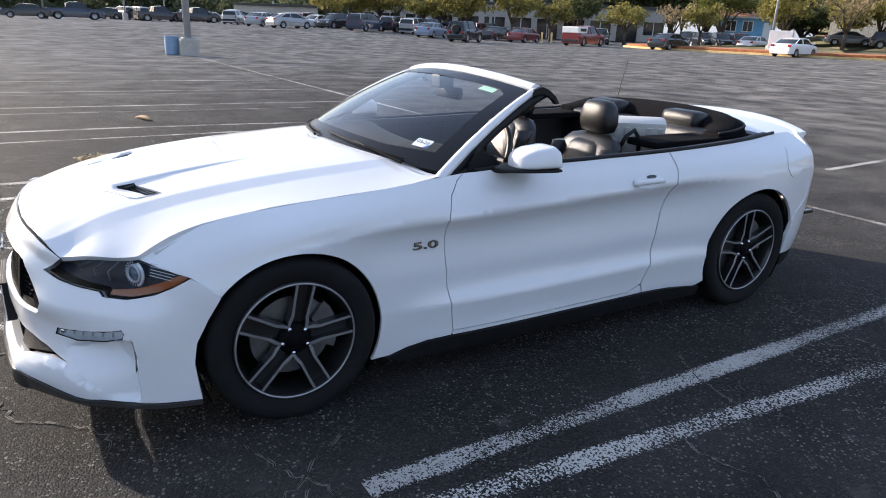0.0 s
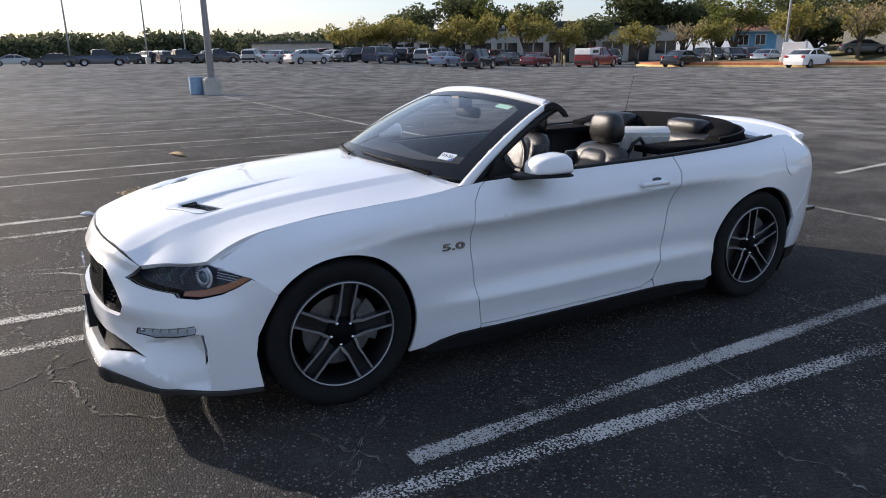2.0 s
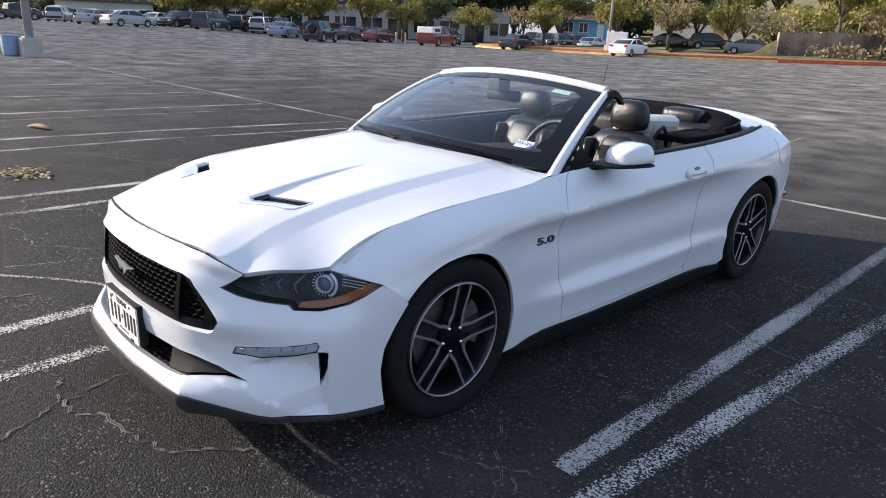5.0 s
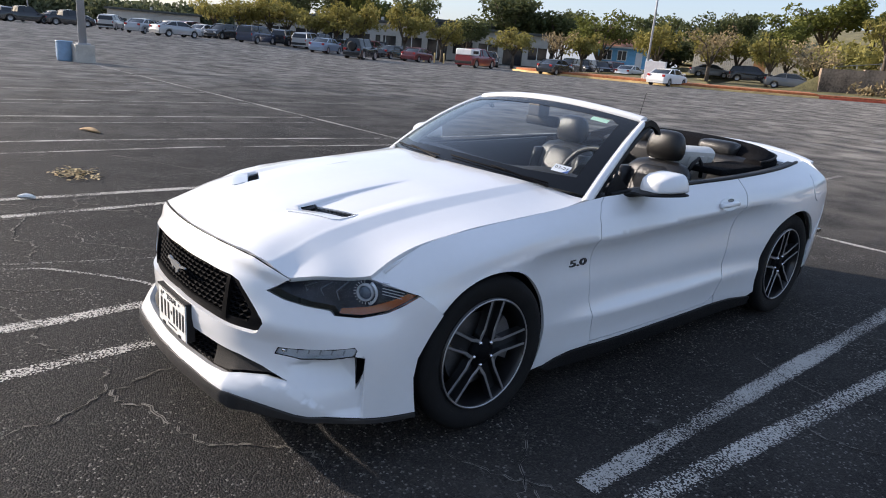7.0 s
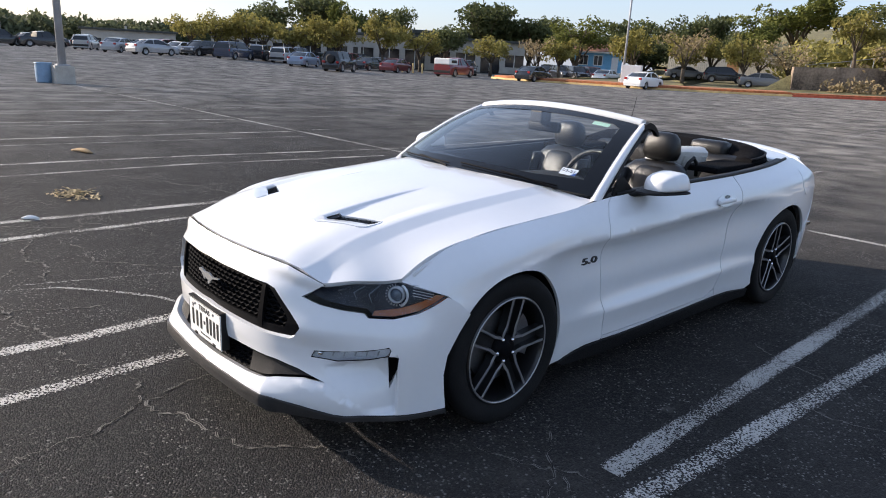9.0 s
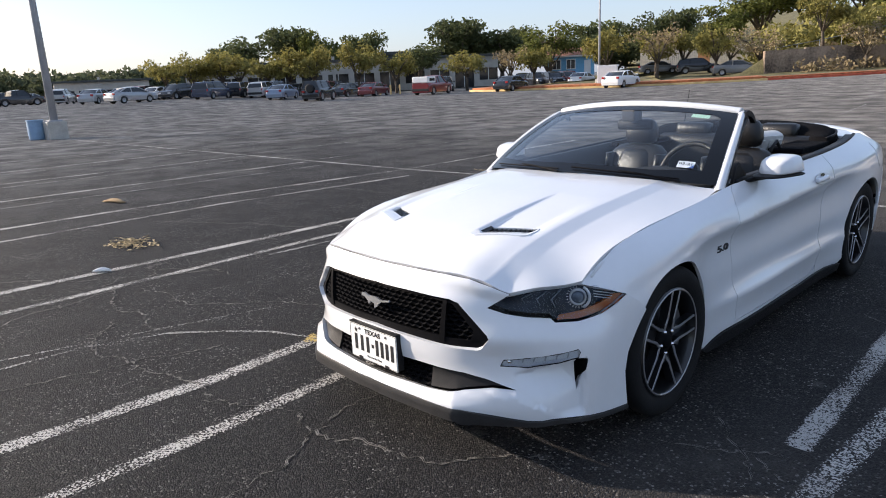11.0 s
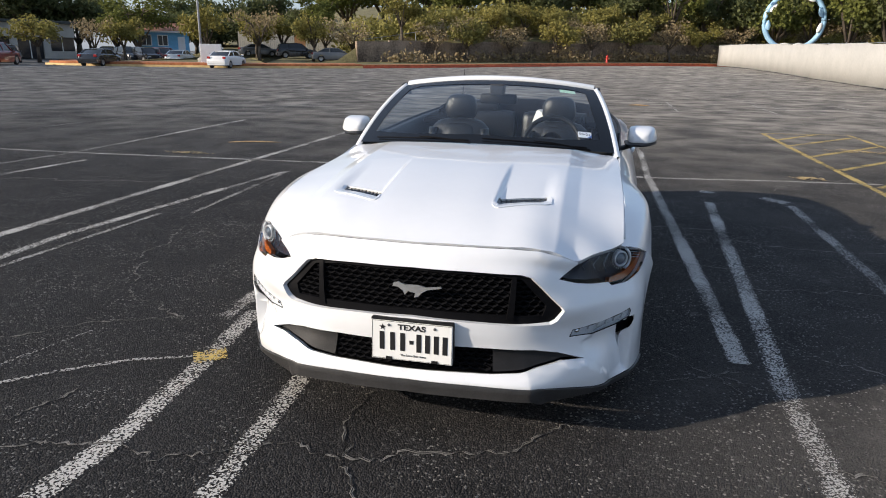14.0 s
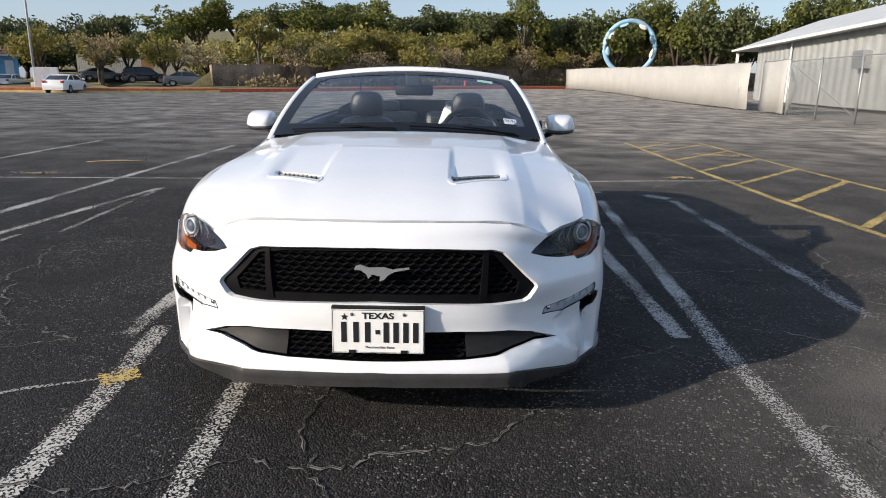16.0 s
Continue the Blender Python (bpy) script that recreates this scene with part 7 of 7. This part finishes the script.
# door mirrors
for sx in (1, -1):
    def ring_xz(y, cx, cz, wx, wz, e=3.0, n=24):
        out = []
        for k in range(n):
            a = math.tau * k / n
            ca, sa = math.cos(a), math.sin(a)
            out.append((sx * (cx + wx * math.copysign(abs(ca) ** (2 / e), ca)), y, cz + wz * math.copysign(abs(sa) ** (2 / e), sa)))
        return out

    def cap(t):
        y, cx, wx, wz = [float(np.interp(t, (0, 0.08, 0.25, 0.5, 0.8, 0.94, 1.0), r)) for r in ((0.978, 0.984, 1.005, 1.05, 1.12, 1.157, 1.164), (0.905, 0.910, 0.918, 0.928, 0.934, 0.936, 0.936), (0.020, 0.048, 0.074, 0.090, 0.098, 0.098, 0.092), (0.012, 0.024, 0.035, 0.043, 0.047, 0.047, 0.040))]
        ring = ring_xz(y, cx, 0.962 + wz, wx, wz, 5.0)
        return [(x - sx * 0.30 * (z - 0.962) * (1 if abs(x) > cx else -0.6), yy, z) for x, yy, z in ring]

    def low(t):
        y, cx, wx, wz = [float(np.interp(t, (0, 0.1, 0.4, 0.9, 1.0), r)) for r in ((0.915, 0.940, 1.04, 1.155, 1.162), (0.890, 0.893, 0.912, 0.930, 0.932), (0.03, 0.058, 0.086, 0.102, 0.096), (0.006, 0.011, 0.014, 0.014, 0.010))]
        return ring_xz(y, cx, 0.955, wx, wz, 2.6)

    mirror = shell(cap, 10, PAINT, "door_mirror", car, "white capped door mirror with a black base")
    shell(low, 6, BLACK_TRIM, "mirror_base", mirror)
    part("mirror_arm", loft([oval((sx * x, y, z), a, b, 2.2, 12) for x, y, z, a, b in ((0.765, 0.965, 0.926, 0.055, 0.012), (0.82, 1.01, 0.930, 0.05, 0.014), (0.88, 1.075, 0.945, 0.045, 0.016))]), BLACK_TRIM, mirror, smooth=True)
    part("mirror_glass", prism([(math.cos(math.tau * k / 20) * 0.072, math.sin(math.tau * k / 20) * 0.042) for k in range(20)], 0.003, Matrix.Translation((sx * 0.928, 1.166, 1.006)) @ Matrix.Rotation(radians(-90), 4, "X")), CHROME, mirror)
    part("mirror_sail", prism([(0.83, 0.932), (1.02, 0.938), (0.90, 1.03), (0.87, 1.01)], 0.012, Matrix.Translation((sx * 0.775, 0, 0)) @ Matrix(((0, 0, 1, 0), (1, 0, 0, 0), (0, 1, 0, 0), (0, 0, 0, 1)))), BLACK_TRIM, car)
    # belt moulding and door handle
    pts = []
    for k in range(22):
        y = 0.86 + 2.16 * k / 21
        pts.append((sx * (float(side_x(np.array([y]), np.array([crest_z(y)]))[0]) * CAR_WIDE - 0.006), y, crest_z(y) + 0.004))
    part("belt_moulding", tube(pts, 0.011, 8), BLACK_TRIM, car, smooth=True)
    hx = float(side_x(np.array([1.83]), np.array([0.825]))[0]) * CAR_WIDE
    tilt = Matrix.Translation((sx * hx, 1.83, 0.826)) @ Matrix.Rotation(radians(-sx * 22), 4, "Y")
    handle = part("door_handle", loft([[tilt @ Vector((sx * (0.010 + 0.016 * math.sin(math.pi * t) - 0.004) + sx * 0.010 * math.cos(a), -0.105 + 0.21 * t, 0.015 * math.sin(a))) for a in [math.tau * k / 10 for k in range(10)]] for t in [k / 12 for k in range(13)]]), PAINT, car, smooth=True)
    cup = [(math.cos(math.tau * k / 24) * 0.105, math.sin(math.tau * k / 24) * 0.036) for k in range(24)]
    part("handle_recess", prism(cup, 0.004, tilt @ Matrix.Translation((0, 0, 0.004)) @ Matrix(((0, 0, sx, 0), (1, 0, 0, 0), (0, 1, 0, 0), (0, 0, 0, 1)))), PAINT, handle)
    part("handle_gap", prism([(math.cos(math.tau * k / 16) * 0.035 + 0.02, math.sin(math.tau * k / 16) * 0.010 + 0.020) for k in range(16)], 0.002, tilt @ Matrix.Translation((sx * 0.0045, 0, 0.004)) @ Matrix(((0, 0, sx, 0), (1, 0, 0, 0), (0, 1, 0, 0), (0, 0, 0, 1)))), GLOSS_BLACK, handle)
    # badge
    bx = float(side_x(np.array([0.587]), np.array([0.656]))[0]) * CAR_WIDE
    bm_ = Matrix.Translation((sx * (bx + 0.003), 0.587, 0.646)) @ Matrix.Rotation(radians(90 * sx), 4, "Z") @ Matrix.Rotation(radians(88), 4, "X") @ Matrix.Diagonal((2.3, 1.0, 1.0, 1.0))
    text("badge", "5.0", 0.045, bm_ @ Matrix.Translation((0, 0, -0.002)), INK, car, 0.004, "dark displacement badge", bold=0.025)
    text("badge_edge", "5.0", 0.045, bm_ @ Matrix.Translation((0.0, 0.001, 0.0015)), CHROME, car, 0.001)
    # side marker and fuel flap
    part("side_marker", box((sx * (side_x(np.array([3.36]), np.array([0.5]))[0] * CAR_WIDE - 0.012) - 0.012, 3.29, 0.485), (sx * (side_x(np.array([3.36]), np.array([0.5]))[0] * CAR_WIDE - 0.012) + 0.012, 3.40, 0.508), 0.004), GLOSS_BLACK, car)
panel("fuel_flap", [(3.02 + 0.085 * math.cos(math.tau * k / 28), 0.845 + 0.085 * math.sin(math.tau * k / 28)) for k in range(28)], side, PAINT, car, step=0.03, flange=0.008, lift=0.0035)

# tail
RT = [radians(a) for a in (0, 15, 30, 42, 50, 58, 66)]
RZ = [0.20, 0.35, 0.55, 0.75, 0.90, 0.99]
RR = [
    [1.15, 1.155, 1.16, 1.15, 1.12, 1.07, 1.00],
    [1.20, 1.205, 1.21, 1.19, 1.15, 1.09, 1.01],
    [1.225, 1.23, 1.235, 1.21, 1.165, 1.10, 1.02],
    [1.215, 1.22, 1.225, 1.205, 1.165, 1.10, 1.02],
    [1.18, 1.185, 1.185, 1.165, 1.12, 1.06, 0.99],
    [1.10, 1.10, 1.09, 1.06, 1.00, 0.95, 0.90],
]


def tail(b, z):
    sign, th = np.sign(b), np.abs(np.asarray(b, float)) / 1.2
    rows = np.stack([hermite(RT, r, th) for r in RR])
    rho = hermite(np.broadcast_to(np.array(RZ)[:, None], rows.shape), rows, np.asarray(z, float))
    return sign * rho * np.sin(th), 2.5 + rho * np.cos(th), np.asarray(z, float)


panel("rear_bumper", mirrored([(0, 0.985), (0.6, 0.985), (0.93, 0.975), (1.03, 0.90), (1.05, 0.75), (1.07, 0.62), (1.19, 0.53), (1.24, 0.40), (1.24, 0.28), (0, 0.26)]), tail, PAINT, car, step=0.05, flange=0.02)
panel("rear_diffuser", mirrored([(0, 0.258), (1.24, 0.278), (1.22, 0.20), (0, 0.20)]), tail, BLACK_TRIM, car, step=0.06, flange=0.05)


def deck(x, y):
    ax = np.abs(x)
    z = 1.022 - 0.066 * (ax / 0.72) ** 2.4 - 0.02 * step(3.35, 3.62, y) - 0.03 * step(2.9, 2.75, y)
    return x, y, z


panel("boot_lid", mirrored([(0, 2.92), (0.45, 2.95), (0.70, 3.06), (0.715, 3.25), (0.66, 3.45), (0.4, 3.56), (0, 3.60)]), deck, PAINT, car, step=0.04, flange=0.02, centre=(0, 3.2, 0))
spoil = []
for k in range(21):
    u = -1 + k / 10
    x, y, z = 0.70 * u, 3.55 - 0.15 * abs(u) ** 2.2, 1.010 - 0.060 * abs(u) ** 2.4
    spoil.append([(x, y - 0.09, z - 0.02), (x, y - 0.05, z + 0.008), (x, y + 0.0, z + 0.018), (x, y + 0.045, z + 0.018), (x, y + 0.05, z + 0.006), (x, y + 0.01, z - 0.03)])
part("spoiler", loft(spoil), PAINT, car, smooth=True, angle=40)

# folded soft top behind the rear seats
rows = []
for k in range(29):
    a = radians(-92 + 184 * k / 28)
    low_end = 0.35 + 0.65 * min(1.0, (14 - abs(k - 14)) / 4)
    px, py = 0.665 * math.sin(a), 2.62 + 0.36 * max(0.0, math.cos(a)) ** 0.75
    if math.cos(a) < 0:
        py = 2.62 + 0.55 * math.cos(a)
    out = Vector((math.sin(a), max(0.0, math.cos(a)) * 0.9, 0)).normalized()
    base = Vector((px, py, 0.985 + 0.045 * max(0.0, math.cos(a))))
    rows.append([base + out * d * low_end + Vector((0, 0, h * low_end)) for d, h in ((-0.24, -0.16), (-0.23, 0.0), (-0.17, 0.042), (-0.06, 0.062), (0.03, 0.055), (0.085, 0.022), (0.10, -0.02), (0.08, -0.12))])
part("folded_top", loft(rows), CANVAS, car, "black canvas top folded down", smooth=True, angle=70)
part("top_seam", tube([Vector(r[5]) + Vector((0, 0, 0.004)) for r in rows], 0.008, 6), BLACK_TRIM, car, smooth=True)
for sx in (1, -1):
    part("top_flap", box((sx * 0.60 - 0.11, 2.08, 0.935), (sx * 0.60 + 0.11, 2.62, 0.975), 0.012), CANVAS, car)
part("antenna", tube([(-0.57, 3.02, 1.0), (-0.57, 3.06, 1.18), (-0.57, 3.10, 1.33)], [0.005, 0.003, 0.0022], 6), BLACK_TRIM, car)

# cabin
part("cabin_floor", box((-0.70, 0.55, 0.24), (0.70, 3.0, 0.27)), CARPET, car)
part("bulkhead", box((-0.72, 0.50, 0.24), (0.72, 0.56, 0.88)), INNER, car)
part("rear_bulkhead", box((-0.70, 2.98, 0.24), (0.70, 3.02, 0.94)), CARPET, car)
for sx in (1, -1):
    v = []
    for k in range(13):
        y = 0.70 + 2.3 * k / 12
        top = crest_z(y)
        xo = float(side_x(np.array([y]), np.array([top]))[0]) * CAR_WIDE
        v.append([(sx * (xo - 0.012), y, top + 0.002), (sx * (xo - 0.06), y, top + 0.004), (sx * (xo - 0.085), y, top - 0.03), (sx * (xo - 0.075), y, top - 0.16), (sx * (xo - 0.12), y, top - 0.22), (sx * (xo - 0.12), y, top - 0.30), (sx * (xo - 0.06), y, top - 0.38), (sx * (xo - 0.06), y, 0.26)])
    part("door_trim", loft(v, closed=False, caps=False), INNER, car, smooth=True, angle=50)
dash = []
for k in range(17):
    u = -1 + k / 8
    y0 = 0.60 + 0.10 * u * u
    hump = 0.035 * math.exp(-((u - 0.5) / 0.22) ** 2)
    dash.append([(0.72 * u, y0 - 0.06, 0.90), (0.72 * u, y0 + 0.10, 0.945), (0.72 * u, y0 + 0.26, 0.955 + hump), (0.72 * u, y0 + 0.38, 0.930 + hump), (0.72 * u, y0 + 0.40, 0.86), (0.72 * u, y0 + 0.36, 0.70), (0.72 * u, y0 + 0.30, 0.55), (0.72 * u, y0, 0.55)])
part("dashboard", loft(dash), INNER, car, "black dashboard", smooth=True, angle=50)
part("console", box((-0.11, 0.95, 0.27), (0.11, 2.3, 0.60), 0.03), INNER, car)


def make_seat(cx):
    seat = new("seat")
    seat.parent = car
    seat["label"] = "black leather front seat"

    def ring(y, z, w, d, tilt=0.0):
        return [(cx + w * math.copysign(abs(math.cos(a)) ** 0.75, math.cos(a)), y + d * math.copysign(abs(math.sin(a)) ** 0.75, math.sin(a)) + tilt, z) for a in [math.tau * k / 20 for k in range(20)]]

    part("cushion", loft([ring(1.60, z, w, d) for z, w, d in ((0.36, 0.24, 0.25), (0.40, 0.26, 0.27), (0.50, 0.26, 0.27), (0.54, 0.23, 0.25))]), LEATHER, seat, smooth=True)
    back = [(0.50, 1.82, 0.235, 0.07), (0.56, 1.835, 0.255, 0.085), (0.70, 1.87, 0.265, 0.085), (0.84, 1.905, 0.245, 0.075), (0.93, 1.93, 0.215, 0.068), (0.97, 1.945, 0.17, 0.055), (0.985, 1.95, 0.11, 0.03)]
    b = part("backrest", loft([ring(y, z, w, d) for z, y, w, d in back]), LEATHER, seat, smooth=True)
    part("back_panel", loft([ring(y - 0.035, z, w, d) for z, y, w, d in ((0.58, 1.835, 0.13, 0.07), (0.70, 1.87, 0.145, 0.072), (0.84, 1.905, 0.14, 0.062), (0.93, 1.93, 0.12, 0.05), (0.955, 1.94, 0.09, 0.03))]), LEATHER, b, "perforated leather centre panel", smooth=True)
    for s in (1, -1):
        part("side_bolster", loft([[(cx + s * (0.20 + 0.035 * math.cos(a)) + 0, y - 0.05 + 0.06 * math.sin(a), z) for a in [math.tau * k / 12 for k in range(12)]] for z, y in ((0.54, 1.83), (0.62, 1.85), (0.74, 1.88), (0.86, 1.91), (0.92, 1.925))]), LEATHER, b, smooth=True)
        part("headrest_post", tube([(cx + s * 0.06, 1.955, 0.96), (cx + s * 0.06, 1.965, 1.02)], 0.007, 8), CHROME, seat)
    head = [(0.990, 0.085, 0.035), (1.0, 0.112, 0.055), (1.04, 0.126, 0.066), (1.09, 0.124, 0.066), (1.135, 0.110, 0.058), (1.16, 0.088, 0.044), (1.17, 0.05, 0.02)]
    part("headrest", loft([ring(1.965, z, w, d) for z, w, d in head]), LEATHER, seat, smooth=True)
    return seat


for cx in (0.375, -0.375):
    make_seat(cx)
rear = new("rear_seat")
rear.parent = car
rear["label"] = "black leather rear bench seat"
for cx in (0.33, -0.33):
    part("rear_cushion", box((cx - 0.29, 2.15, 0.40), (cx + 0.29, 2.62, 0.58), 0.06), LEATHER, rear, smooth=True)
    part("rear_backrest", box((cx - 0.30, 2.60, 0.50), (cx + 0.30, 2.80, 1.0), 0.06), LEATHER, rear, smooth=True)
    part("rear_headrest", box((cx - 0.14, 2.66, 0.97), (cx + 0.14, 2.80, 1.085), 0.045), LEATHER, rear, smooth=True)
part("belt_guide", tube([(0.53, 1.99, 0.92), (0.545, 2.02, 0.99), (0.55, 2.07, 1.02), (0.56, 2.10, 0.98), (0.56, 2.11, 0.90)], 0.012, 8), BLACK_TRIM, car, "black seat belt guide", smooth=True)

# steering wheel
sm = Matrix.Translation((0.375, 1.20, 0.905)) @ Matrix.Rotation(radians(68), 4, "X")
bm = bmesh.new()
add_tube(bm, [sm @ Vector((0.185 * math.cos(math.tau * k / 40), 0.185 * math.sin(math.tau * k / 40), 0)) for k in range(41)], 0.016, 8)
sw = part("steering_wheel", bm, LEATHER, car, "black leather steering wheel", smooth=True)
part("wheel_hub", lathe([(0.0, 0.02), (0.05, 0.02), (0.07, 0.0), (0.07, -0.05)], 20, sm @ Matrix.Rotation(radians(180), 4, "X")), INNER, sw, smooth=True)
for a in (0, 180, 270):
    part("wheel_spoke", tube([sm @ Vector((0.06 * math.cos(radians(a)), 0.06 * math.sin(radians(a)), 0)), sm @ Vector((0.18 * math.cos(radians(a)), 0.18 * math.sin(radians(a)), 0))], 0.014, 6), INNER, sw)
rv = part("inner_mirror", loft([oval((x, 1.185, 1.19), 0.022 * r, 0.032 * r, 3) for x, r in ((-0.10, 0.7), (-0.092, 1), (0.125, 1), (0.135, 0.7))]), BLACK_TRIM, car, "black inside mirror", smooth=True)
part("mirror_mount", box((-0.03, 1.10, 1.215), (0.06, 1.19, 1.285), 0.01), INNER, rv)
mirror_face = part("mirror_pane", box((-0.085, 1.206, 1.165), (0.115, 1.209, 1.215)), CHROME, rv)

# number plate on its black holder, a little off the middle
plate = new("number_plate")
plate.parent = car
plate["label"] = "white number plate with black print"
plate.matrix_basis = pose(0.012, -0.972, 0.405)
PLATE_WHITE = material("plate_white", (0.78, 0.78, 0.76), 0.35, vary=0.03, scale=30)
pm = Matrix.Rotation(radians(90), 4, "X")
part("plate_holder", box((-0.161, 0.0, -0.078), (0.161, 0.034, 0.088), 0.004), BLACK_TRIM, plate)
part("plate_sheet", box((-0.159, -0.004, -0.080), (0.159, 0.0, 0.080), 0.0015), PLATE_WHITE, plate)
part("plate_bar", box((-0.160, -0.006, 0.0805), (0.160, 0.002, 0.088), 0.002), BLACK_TRIM, plate)
text("plate_state", "TEXAS", 0.034, Matrix.Translation((0, -0.0048, 0.056)) @ pm @ Matrix.Diagonal((1.1, 0.9, 1, 1)), INK, plate, bold=0.03)
text("plate_motto", "The Lone Star State", 0.012, Matrix.Translation((0.005, -0.0048, -0.058)) @ pm @ Matrix.Diagonal((1.05, 1, 1, 1)), INK, plate)
for x in (-0.118, -0.076, -0.036, 0.028, 0.062, 0.096, 0.130):
    part("plate_mark", box((x - 0.0095, -0.0054, -0.040), (x + 0.0095, -0.0046, 0.034)), INK, plate)
part("plate_mark", box((-0.009, -0.0054, -0.010), (0.007, -0.0046, 0.006)), INK, plate)
star = [((0.014 if k % 2 == 0 else 0.006) * math.sin(math.tau * k / 10), (0.014 if k % 2 == 0 else 0.006) * math.cos(math.tau * k / 10)) for k in range(10)]
part("plate_star", prism(star, 0.0006, Matrix.Translation((-0.115, -0.0046, 0.052)) @ pm), INK, plate)
for lo, hi in (((-0.157, 0.0762), (0.157, 0.0775)), ((-0.157, -0.0775), (0.157, -0.0762)), ((-0.157, -0.076), (-0.1557, 0.076)), ((0.1557, -0.076), (0.157, 0.076))):
    part("plate_border", box((lo[0], -0.0050, lo[1]), (hi[0], -0.0042, hi[1])), INK, plate)
for x in (-0.09, 0.09):
    part("plate_bolt", lathe([(0.0, 0.004), (0.005, 0.003), (0.006, 0.0)], 10, Matrix.Translation((x, -0.0045, 0.062)) @ pm), STEEL, plate)
    part("plate_clip", box((x - 0.012, -0.007, -0.079), (x + 0.012, -0.003, -0.068)), BLACK_TRIM, plate)

# white case lying on the rear seat
CASE = material("white_plastic_case", (0.62, 0.61, 0.58), 0.45, vary=0.06, scale=10)
cm = pose(0.27, 2.30, 0.845, -68, 0, 58)
case = thing("plastic_case", "off-white ribbed plastic case lying on the rear seat", "case")
case.matrix_basis = cm
part("case_body", box((-0.21, -0.22, -0.05), (0.21, 0.22, 0.05), 0.03), CASE, case, smooth=True, angle=40)
for k in range(6):
    part("rib", box((-0.17 + 0.065 * k, -0.19, -0.056), (-0.135 + 0.065 * k, 0.19, -0.048), 0.004), CASE, case)
part("case_handle", tube([(0.10, 0.222, 0.0), (0.10, 0.25, 0.0), (-0.06, 0.25, 0.0), (-0.06, 0.222, 0.0)], 0.010, 8), BLACK_TRIM, case, smooth=True)
